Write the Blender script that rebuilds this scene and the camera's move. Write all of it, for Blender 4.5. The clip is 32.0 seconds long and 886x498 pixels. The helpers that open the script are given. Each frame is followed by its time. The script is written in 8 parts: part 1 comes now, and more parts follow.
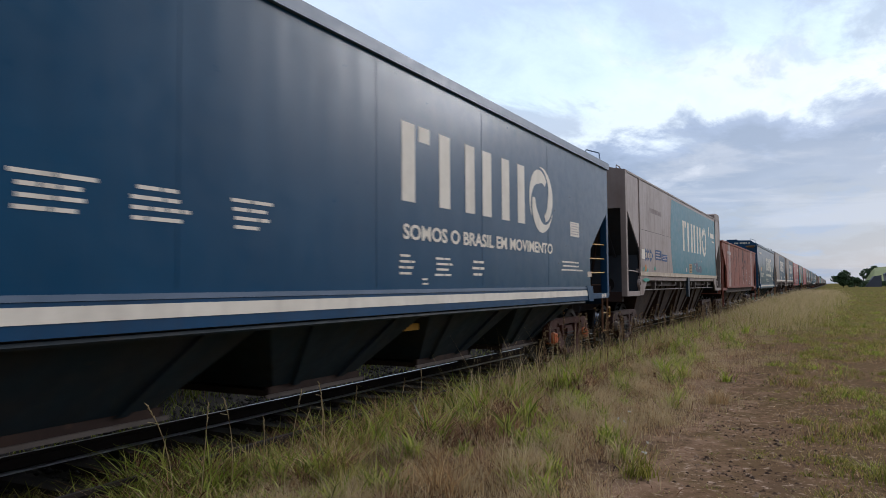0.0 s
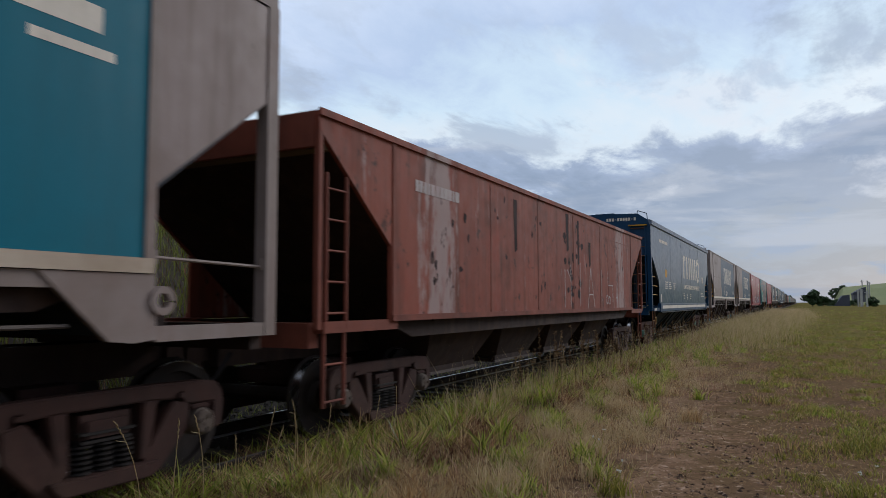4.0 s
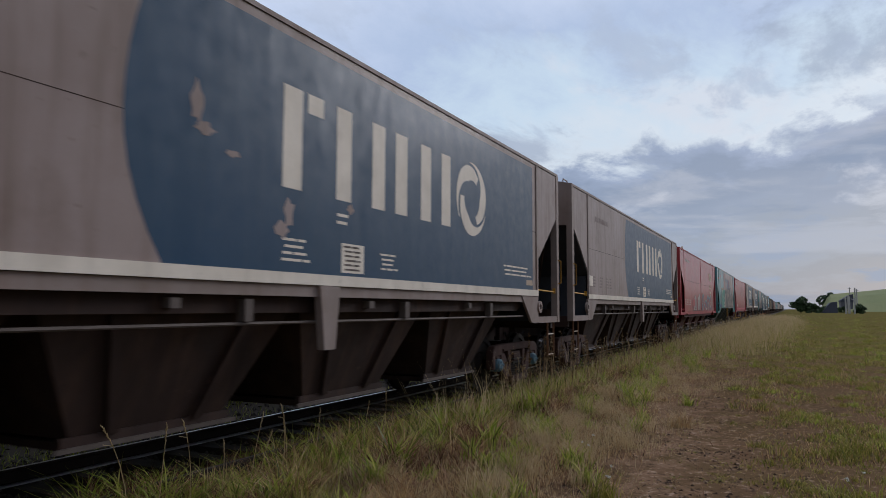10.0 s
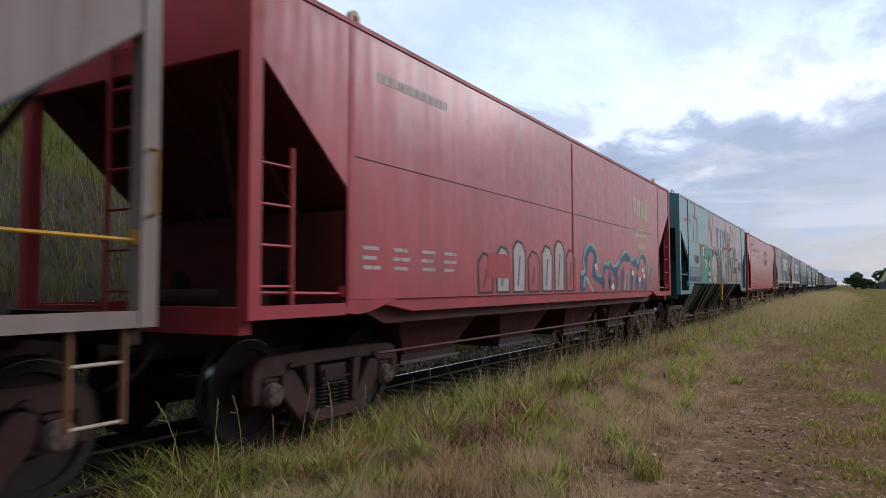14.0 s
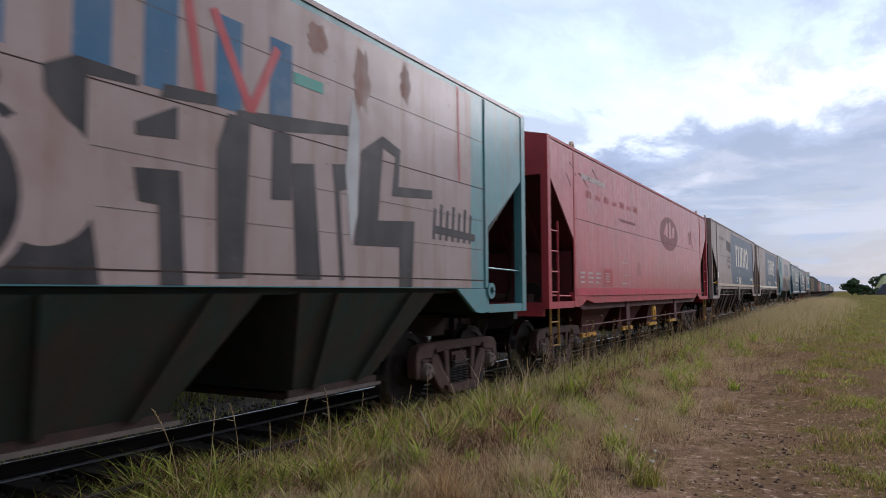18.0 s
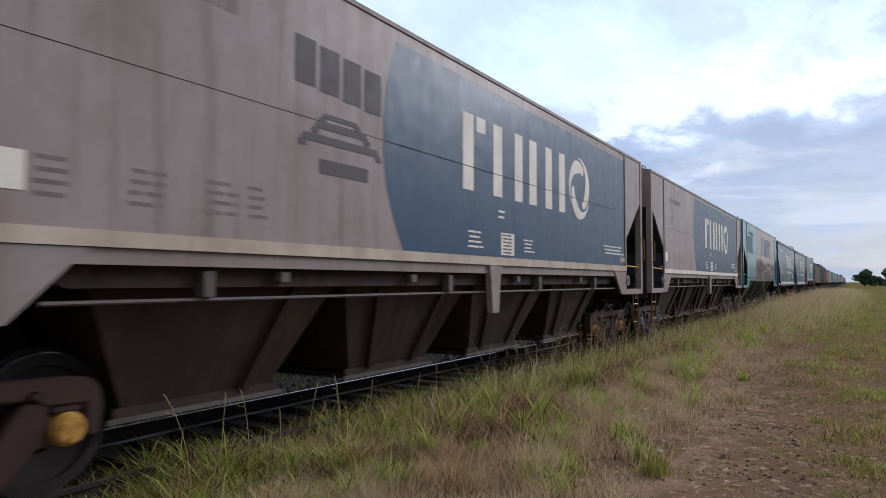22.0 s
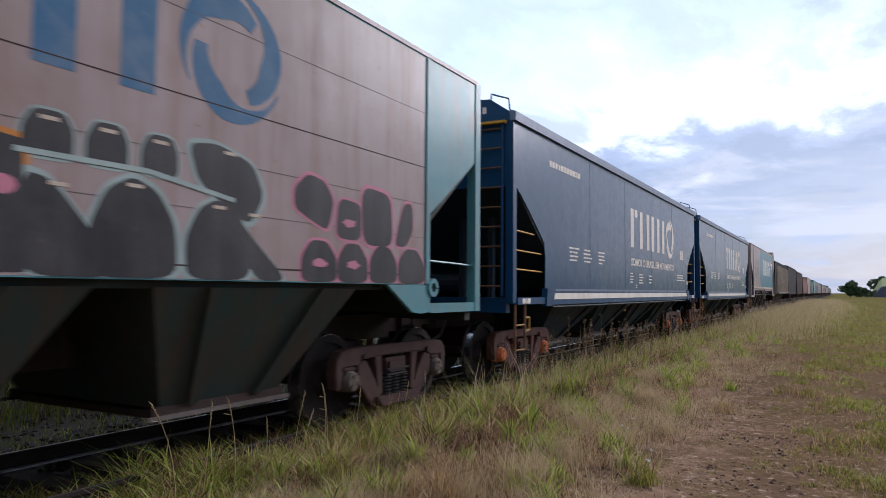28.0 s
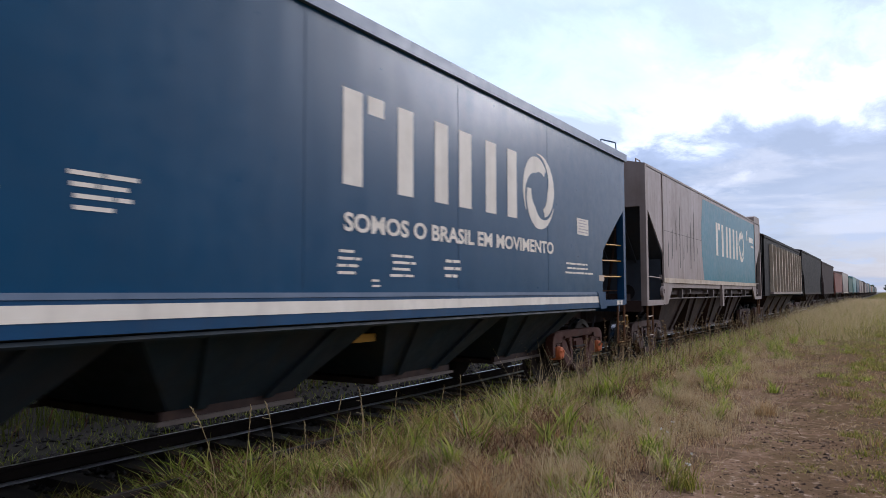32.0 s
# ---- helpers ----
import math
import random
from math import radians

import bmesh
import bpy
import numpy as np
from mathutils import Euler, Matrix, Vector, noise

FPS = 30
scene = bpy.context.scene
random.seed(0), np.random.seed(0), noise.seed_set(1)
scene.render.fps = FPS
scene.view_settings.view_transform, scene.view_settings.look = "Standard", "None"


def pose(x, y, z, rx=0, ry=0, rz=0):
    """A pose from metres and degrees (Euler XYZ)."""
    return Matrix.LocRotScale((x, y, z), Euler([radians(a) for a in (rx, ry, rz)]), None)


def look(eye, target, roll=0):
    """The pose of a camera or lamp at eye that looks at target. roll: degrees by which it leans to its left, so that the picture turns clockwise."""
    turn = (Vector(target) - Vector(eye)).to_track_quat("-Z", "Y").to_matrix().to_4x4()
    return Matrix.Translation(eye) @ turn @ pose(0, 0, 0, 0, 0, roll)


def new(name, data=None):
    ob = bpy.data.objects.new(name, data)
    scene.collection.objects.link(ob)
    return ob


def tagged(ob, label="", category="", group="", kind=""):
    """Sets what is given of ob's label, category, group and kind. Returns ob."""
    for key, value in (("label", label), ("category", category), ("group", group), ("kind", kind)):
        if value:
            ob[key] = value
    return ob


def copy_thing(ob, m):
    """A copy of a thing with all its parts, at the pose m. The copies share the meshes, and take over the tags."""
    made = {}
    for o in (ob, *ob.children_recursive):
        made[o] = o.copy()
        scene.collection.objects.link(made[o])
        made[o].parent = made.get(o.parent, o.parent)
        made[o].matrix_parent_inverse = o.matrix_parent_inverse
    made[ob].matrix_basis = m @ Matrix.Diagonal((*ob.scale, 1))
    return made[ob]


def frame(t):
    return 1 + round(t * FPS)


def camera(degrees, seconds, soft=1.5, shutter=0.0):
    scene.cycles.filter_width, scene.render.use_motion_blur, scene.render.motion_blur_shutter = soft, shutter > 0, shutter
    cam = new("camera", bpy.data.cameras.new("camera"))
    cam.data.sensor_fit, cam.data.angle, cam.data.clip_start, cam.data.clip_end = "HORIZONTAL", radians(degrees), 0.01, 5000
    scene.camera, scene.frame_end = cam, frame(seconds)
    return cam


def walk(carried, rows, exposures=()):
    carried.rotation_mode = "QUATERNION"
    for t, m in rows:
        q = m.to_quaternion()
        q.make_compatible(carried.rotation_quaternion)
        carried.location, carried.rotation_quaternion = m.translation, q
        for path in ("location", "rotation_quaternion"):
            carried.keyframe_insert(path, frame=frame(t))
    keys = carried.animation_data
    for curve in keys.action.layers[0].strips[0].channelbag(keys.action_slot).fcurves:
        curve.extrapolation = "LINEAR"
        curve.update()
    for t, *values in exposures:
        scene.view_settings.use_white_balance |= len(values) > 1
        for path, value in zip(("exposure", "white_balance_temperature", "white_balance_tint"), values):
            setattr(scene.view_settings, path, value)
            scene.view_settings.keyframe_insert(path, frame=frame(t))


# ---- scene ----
SPEED = 6.678          # the train's pace in metres a second, towards -y
TRACK_X = -5.6         # centre line of the track
EYE = 1.45             # lens over the rail tops
cam = camera(64.2, 32.0, soft=0.72, shutter=0.26)


def view(yaw, pitch, roll):
    """The camera's pose on its spot, from degrees."""
    return pose(0, 0, EYE, 90 + pitch, 0, -yaw) @ pose(0, 0, 0, 0, 0, roll)


walk(cam, [
    (0.0, view(-28.75, 2.99, -0.45)),
    (0.5, view(-28.52, 3.11, -0.38)),
    (1.0, view(-27.86, 3.69, -0.06)),
    (1.5, view(-27.77, 3.88, 0.06)),
    (2.0, view(-27.60, 4.23, 0.21)),
    (2.5, view(-27.34, 4.43, 0.11)),
    (3.0, view(-27.14, 4.19, 0.04)),
    (3.5, view(-26.81, 4.43, -0.13)),
    (5.5, view(-26.88, 3.76, -0.30)),
    (6.0, view(-27.01, 3.54, -0.22)),
    (6.5, view(-26.81, 3.33, -0.18)),
    (7.0, view(-27.05, 4.06, -0.79)),
    (7.5, view(-26.89, 4.57, -0.42)),
    (8.0, view(-26.80, 4.70, 0.05)),
    (8.5, view(-26.51, 4.39, -0.07)),
    (9.0, view(-26.08, 4.84, -0.27)),
    (9.5, view(-25.97, 4.96, -0.10)),
    (10.0, view(-26.06, 4.75, 0.16)),
    (10.5, view(-26.60, 4.41, 0.53)),
    (11.0, view(-26.90, 3.95, 0.28)),
    (11.5, view(-26.92, 3.78, 0.57)),
    (12.0, view(-27.22, 3.79, 0.24)),
    (12.5, view(-27.49, 3.18, 0.06)),
    (13.0, view(-28.23, 2.99, 0.21)),
    (13.5, view(-29.11, 2.81, 0.18)),
    (15.5, view(-30.11, 3.62, -0.54)),
    (16.0, view(-30.11, 3.73, -0.41)),
    (16.5, view(-30.26, 3.75, -0.45)),
    (17.0, view(-29.64, 3.52, -0.39)),
    (17.5, view(-29.60, 3.45, -0.44)),
    (18.0, view(-29.29, 3.53, -0.28)),
    (18.5, view(-28.97, 3.79, -0.48)),
    (19.0, view(-28.89, 3.71, -0.56)),
    (19.5, view(-28.47, 3.28, -0.26)),
    (20.0, view(-29.10, 3.53, 0.04)),
    (20.5, view(-29.71, 2.87, 0.27)),
    (21.0, view(-29.96, 3.30, -0.01)),
    (21.5, view(-29.97, 2.73, 0.11)),
    (22.0, view(-30.08, 2.60, 0.09)),
    (22.5, view(-30.42, 2.65, 0.06)),
    (23.0, view(-30.74, 2.64, -0.03)),
    (23.5, view(-30.74, 2.61, 0.13)),
    (24.0, view(-30.45, 2.40, -0.13)),
    (24.5, view(-30.70, 2.39, -0.61)),
    (26.5, view(-30.31, 3.04, 0.07)),
    (27.0, view(-30.07, 3.01, 0.10)),
    (27.5, view(-29.84, 3.71, 0.38)),
    (28.0, view(-29.22, 3.28, 0.47)),
    (28.5, view(-29.29, 3.11, 0.70)),
    (29.0, view(-29.94, 3.14, 0.29)),
    (29.5, view(-29.81, 2.97, 0.47)),
    (30.0, view(-29.64, 2.92, 0.60)),
    (30.5, view(-29.70, 2.91, 0.60)),
    (31.0, view(-29.89, 3.01, 0.37)),
    (31.5, view(-30.67, 3.36, -0.15)),
    (32.0, view(-31.97, 3.55, -0.14)),
], exposures=tuple((t, e, k, g) for t, e, k, g in ((0.0, 0.13, 6040, 12), (3.0, -0.20, 6080, 13), (6.0, -0.1, 6050, 7), (7.0, -0.17, 6080, 13), (9.0, -0.1, 6120, 15), (10.0, -0.35, 6080, 14), (11.0, -0.18, 6200, 14), (13.0, 0.12, 6080, 14), (16.0, 0.25, 6050, 17), (20.0, 0.22, 5950, 16), (22.0, 0.30, 5880, 13), (24.0, 0.54, 5900, 16), (28.0, 0.42, 5880, 18), (29.0, 0.52, 5880, 18), (30.0, 0.25, 5890, 18), (31.0, 0.50, 5880, 18), (32.0, 0.35, 5860, 17))))

# ---- light ----
def nd(tree, kind, **values):
    n = tree.nodes.new(kind)
    for k, v in values.items():
        n.inputs[k].default_value = v
    return n


def make_world():
    w = bpy.data.worlds.new("evening_sky")
    w.use_nodes = True
    scene.world = w
    t = w.node_tree
    t.nodes.clear()
    out = t.nodes.new("ShaderNodeOutputWorld")
    bg = nd(t, "ShaderNodeBackground", Strength=1.0)
    t.links.new(bg.outputs[0], out.inputs[0])
    sky = t.nodes.new("ShaderNodeTexSky")
    sky.sky_type, sky.sun_disc = "NISHITA", False
    sky.sun_elevation, sky.sun_rotation = radians(16), radians(20)
    dim = nd(t, "ShaderNodeVectorMath")
    dim.operation = "SCALE"
    dim.inputs["Scale"].default_value = 0.10
    t.links.new(sky.outputs[0], dim.inputs[0])
    co = t.nodes.new("ShaderNodeTexCoord")
    sep = t.nodes.new("ShaderNodeSeparateXYZ")
    t.links.new(co.outputs["Generated"], sep.inputs[0])

    def math_node(op, a, b=None, clamp=False):
        m = t.nodes.new("ShaderNodeMath")
        m.operation, m.use_clamp = op, clamp
        for i, v in enumerate((a, b)):
            if v is None:
                continue
            if isinstance(v, (int, float)):
                m.inputs[i].default_value = v
            else:
                t.links.new(v, m.inputs[i])
        return m.outputs[0]

    # the cloud deck: the direction spread on a high sheet
    up = math_node("ADD", math_node("MAXIMUM", sep.outputs[2], 0.0), 0.11)
    u, v = math_node("DIVIDE", sep.outputs[0], up), math_node("DIVIDE", sep.outputs[1], up)
    comb = t.nodes.new("ShaderNodeCombineXYZ")
    t.links.new(u, comb.inputs[0])
    t.links.new(v, comb.inputs[1])
    turn = t.nodes.new("ShaderNodeMapping")
    turn.inputs["Rotation"].default_value = (0, 0, radians(CLOUD_TURN))
    turn.inputs["Location"].default_value = CLOUD_SHIFT
    turn.inputs["Scale"].default_value = (1.0, 0.55, 1.0)
    t.links.new(comb.outputs[0], turn.inputs[0])

    def cloud(scale, detail, rough, lo, hi, shift):
        s = nd(t, "ShaderNodeMapping", Location=(shift, shift * 0.7, shift * 0.3))
        t.links.new(turn.outputs[0], s.inputs[0])
        n = nd(t, "ShaderNodeTexNoise", Scale=scale, Detail=detail, Roughness=rough, Distortion=0.25)
        t.links.new(s.outputs[0], n.inputs["Vector"])
        r = nd(t, "ShaderNodeMapRange")
        r.interpolation_type = "SMOOTHSTEP"
        r.inputs["From Min"].default_value, r.inputs["From Max"].default_value = lo, hi
        t.links.new(n.outputs["Fac"], r.inputs["Value"])
        return r.outputs["Result"]

    def mix(fac, a, b):
        m = t.nodes.new("ShaderNodeMix")
        m.data_type = "RGBA"
        for sock, val in ((m.inputs[0], fac), (m.inputs[6], a), (m.inputs[7], b)):
            if isinstance(val, tuple):
                sock.default_value = val
            elif isinstance(val, (int, float)):
                sock.default_value = val
            else:
                t.links.new(val, sock)
        return m.outputs[2]

    # bands of the deck by height, ragged by noise: haze, grey belt, bright break, thin veil
    rag = math_node("SUBTRACT", cloud(0.8, 5, 0.52, 0.25, 0.75, 4.3), 0.5)
    level = math_node("ADD", math_node("SUBTRACT", sep.outputs[2], math_node("MULTIPLY", math_node("ADD", sep.outputs[0], 0.25), 0.13)), math_node("MULTIPLY", rag, 0.11))
    level = math_node("ADD", level, math_node("MULTIPLY", math_node("SUBTRACT", cloud(2.6, 8, 0.62, 0.3, 0.7, 1.7), 0.5), 0.075))
    ramp = t.nodes.new("ShaderNodeValToRGB")
    stops = ((0.0, (0.35, 0.40, 0.47)), (0.045, (0.38, 0.44, 0.52)), (0.10, (0.37, 0.44, 0.55)), (0.17, (0.33, 0.40, 0.51)), (0.212, (0.42, 0.50, 0.64)),
             (0.242, (0.86, 0.94, 0.97)), (0.31, (0.74, 0.89, 0.98)), (0.38, (0.58, 0.70, 0.88)), (0.60, (1.0, 1.07, 1.18)), (1.0, (1.25, 1.32, 1.45)))
    while len(ramp.color_ramp.elements) < len(stops):
        ramp.color_ramp.elements.new(0.5)
    for e, (q, c) in zip(ramp.color_ramp.elements, stops):
        e.position, e.color = q, (*c, 1)
    t.links.new(level, ramp.inputs[0])
    col = mix(0.93, dim.outputs[0], ramp.outputs[0])
    col = mix(math_node("MULTIPLY", cloud(1.9, 8, 0.6, 0.53, 0.64, 7.7), 0.72), col, (0.44, 0.51, 0.61, 1))
    high = nd(t, "ShaderNodeMapRange")
    high.interpolation_type = "SMOOTHSTEP"
    high.inputs["From Min"].default_value, high.inputs["From Max"].default_value = 0.05, 0.17
    t.links.new(sep.outputs[2], high.inputs["Value"])
    col = mix(math_node("MULTIPLY", math_node("MULTIPLY", high.outputs["Result"], 0.65), cloud(1.7, 8, 0.6, 0.54, 0.67, 11.2)), col, (0.88, 0.90, 0.92, 1))
    # long level streaks in the low deck
    flat = t.nodes.new("ShaderNodeMapping")
    flat.inputs["Scale"].default_value = (2.2, 2.2, 12.0)
    t.links.new(co.outputs["Generated"], flat.inputs[0])
    for lo, hi, shift, gain, tint in ((0.54, 0.66, 0.0, 0.5, (0.64, 0.665, 0.70, 1)), (0.52, 0.66, 3.7, 0.6, (0.31, 0.385, 0.50, 1))):
        place = nd(t, "ShaderNodeMapping", Location=(shift, shift, shift * 2))
        t.links.new(flat.outputs[0], place.inputs[0])
        n = nd(t, "ShaderNodeTexNoise", Scale=1.5, Detail=7.0, Roughness=0.58, Distortion=0.3)
        t.links.new(place.outputs[0], n.inputs["Vector"])
        r = nd(t, "ShaderNodeMapRange")
        r.interpolation_type = "SMOOTHSTEP"
        r.inputs["From Min"].default_value, r.inputs["From Max"].default_value = lo, hi
        t.links.new(n.outputs["Fac"], r.inputs["Value"])
        low = nd(t, "ShaderNodeMapRange")
        low.interpolation_type = "SMOOTHSTEP"
        low.inputs["From Min"].default_value, low.inputs["From Max"].default_value = 0.27, 0.18
        t.links.new(level, low.inputs["Value"])
        col = mix(math_node("MULTIPLY", math_node("MULTIPLY", r.outputs["Result"], low.outputs["Result"]), gain), col, tint)
    # loose puffs over the belt
    rim = nd(t, "ShaderNodeMapRange")
    rim.interpolation_type = "SMOOTHSTEP"
    rim.inputs["From Min"].default_value, rim.inputs["From Max"].default_value = 0.20, 0.25
    t.links.new(sep.outputs[2], rim.inputs["Value"])
    lid = nd(t, "ShaderNodeMapRange")
    lid.interpolation_type = "SMOOTHSTEP"
    lid.inputs["From Min"].default_value, lid.inputs["From Max"].default_value = 0.46, 0.33
    t.links.new(sep.outputs[2], lid.inputs["Value"])
    puff = math_node("MULTIPLY", math_node("MULTIPLY", rim.outputs["Result"], lid.outputs["Result"]), cloud(4.2, 8, 0.6, 0.53, 0.68, 5.1))
    col = mix(math_node("MULTIPLY", puff, 0.6), col, (0.54, 0.62, 0.73, 1))
    # the deck is brighter on the sun's side
    glow = nd(t, "ShaderNodeMapRange")
    glow.interpolation_type = "SMOOTHSTEP"
    glow.inputs["From Min"].default_value, glow.inputs["From Max"].default_value = -0.3, 0.75
    glow.inputs["To Min"].default_value, glow.inputs["To Max"].default_value = 0.62, 1.04
    t.links.new(sep.outputs[1], glow.inputs["Value"])
    t.links.new(col, bg.inputs["Color"])
    t.links.new(glow.outputs["Result"], bg.inputs["Strength"])


CLOUD_TURN, CLOUD_SHIFT = 20, (0.0, 0.0, 0.0)
make_world()
sun = new("sun", bpy.data.lights.new("sun", "SUN"))
sun.data.energy, sun.data.angle, sun.data.color = 1.4, radians(22), (1.0, 0.95, 0.89)
sun.matrix_basis = look((30, 60, 30), (0, 0, 0))


# ---- materials ----
def surface(name, base, second=None, rough=0.6, metal=0.0, size=2.0, fine=25.0, bump=0.2, streak=0.0, stain=None,
            amount=0.3, island=0.0, piece=0.0, dents=0.0, spec=0.18, stretch=(1, 1, 1), tones=(), thin=0.0, ripple=0.9, coat=0.0):
    """A worn surface: two scales of tone, a stain with its own shape, drips down the height, fine relief."""
    m = bpy.data.materials.new(name)
    m.use_nodes = True
    t = m.node_tree
    b = t.nodes["Principled BSDF"]
    b.inputs["Metallic"].default_value = metal
    b.inputs["Specular IOR Level"].default_value = spec
    second = second or tuple(c * 0.72 for c in base)
    co = t.nodes.new("ShaderNodeTexCoord")

    def noise_of(scale, detail=4, vec=None, stretch=(1, 1, 1)):
        mp = nd(t, "ShaderNodeMapping", Scale=stretch)
        t.links.new(co.outputs["Object"], mp.inputs[0])
        n = nd(t, "ShaderNodeTexNoise", Scale=scale, Detail=detail, Roughness=0.6)
        t.links.new(mp.outputs[0], n.inputs["Vector"])
        return n.outputs["Fac"]

    def ramp(fac, lo, hi):
        r = nd(t, "ShaderNodeMapRange")
        r.inputs["From Min"].default_value, r.inputs["From Max"].default_value = lo, hi
        t.links.new(fac, r.inputs["Value"])
        return r.outputs["Result"]

    def mix(fac, a, c, gain=1.0):
        if gain != 1.0:
            g = t.nodes.new("ShaderNodeMath")
            g.operation = "MULTIPLY"
            g.inputs[1].default_value = gain
            t.links.new(fac, g.inputs[0])
            fac = g.outputs[0]
        n = t.nodes.new("ShaderNodeMix")
        n.data_type = "RGBA"
        t.links.new(fac, n.inputs[0])
        for sock, val in ((n.inputs[6], a), (n.inputs[7], c)):
            if isinstance(val, tuple):
                sock.default_value = (*val, 1)
            else:
                t.links.new(val, sock)
        return n.outputs[2]

    col = mix(ramp(noise_of(size, 5, stretch=stretch), 0.35, 0.68), tuple(base), tuple(second))
    col = mix(ramp(noise_of(fine, 3, stretch=stretch), 0.3, 0.75), col, tuple(c * 0.82 for c in base), 0.35)
    if streak:
        col = mix(ramp(noise_of(3.2, 4, stretch=(1, 1.6, 0.12)), 0.48, 0.72), col, stain or tuple(c * 0.6 for c in base), streak)
    if stain:
        col = mix(ramp(noise_of(1.1, 6), 0.55, 0.70), col, tuple(stain), amount)
        col = mix(ramp(noise_of(9.0, 5), 0.66, 0.72), col, tuple(stain), min(1, amount * 1.6))
    if tones:
        g = t.nodes.new("ShaderNodeNewGeometry")
        cr = t.nodes.new("ShaderNodeValToRGB")
        while len(cr.color_ramp.elements) < len(tones):
            cr.color_ramp.elements.new(0.5)
        for i, c in enumerate(tones):
            cr.color_ramp.elements[i].position, cr.color_ramp.elements[i].color = i / (len(tones) - 1), (*c, 1)
        t.links.new(g.outputs["Random Per Island"], cr.inputs[0])
        col = mix(ramp(noise_of(size * 0.6, 3), 0.3, 0.7), cr.outputs[0], tuple(second), 0.45)
    if island or piece:
        info = t.nodes.new("ShaderNodeNewGeometry" if island else "ShaderNodeObjectInfo")
        rnd = info.outputs["Random Per Island"] if island else info.outputs["Random"]
        h = nd(t, "ShaderNodeHueSaturation")
        r = nd(t, "ShaderNodeMapRange")
        k = island or piece
        r.inputs["To Min"].default_value, r.inputs["To Max"].default_value = 1 - k, 1 + k
        t.links.new(rnd, r.inputs["Value"])
        t.links.new(r.outputs["Result"], h.inputs["Value"])
        t.links.new(col, h.inputs["Color"])
        col = h.outputs["Color"]
    t.links.new(col, b.inputs["Base Color"])
    rr = ramp(noise_of(6.0, 4), 0.2, 0.8)
    mr = nd(t, "ShaderNodeMapRange")
    mr.inputs["To Min"].default_value, mr.inputs["To Max"].default_value = max(0.05, rough - 0.12), min(1, rough + 0.14)
    t.links.new(rr, mr.inputs["Value"])
    t.links.new(mr.outputs["Result"], b.inputs["Roughness"])
    bp = nd(t, "ShaderNodeBump", Strength=bump, Distance=0.004)
    t.links.new(noise_of(fine * 2, 4), bp.inputs["Height"])
    last = bp
    if dents:
        d = nd(t, "ShaderNodeBump", Strength=dents, Distance=0.06)
        t.links.new(noise_of(ripple, 2, stretch=(1, 1, 0.16)), d.inputs["Height"])
        t.links.new(bp.outputs[0], d.inputs["Normal"])
        last = d
    t.links.new(last.outputs[0], b.inputs["Normal"])
    if coat:                   # old varnish: a sheen that shows along the flank
        b.inputs["Coat Weight"].default_value, b.inputs["Coat Roughness"].default_value, b.inputs["Coat IOR"].default_value = coat, 0.22, 1.22
        t.links.new(last.outputs[0], b.inputs["Coat Normal"])
    if thin:                   # leaves let light through
        tr = t.nodes.new("ShaderNodeBsdfTranslucent")
        t.links.new(col, tr.inputs["Color"])
        ms = nd(t, "ShaderNodeMixShader", Fac=thin)
        t.links.new(b.outputs[0], ms.inputs[1])
        t.links.new(tr.outputs[0], ms.inputs[2])
        t.links.new(ms.outputs[0], t.nodes["Material Output"].inputs["Surface"])
    return m


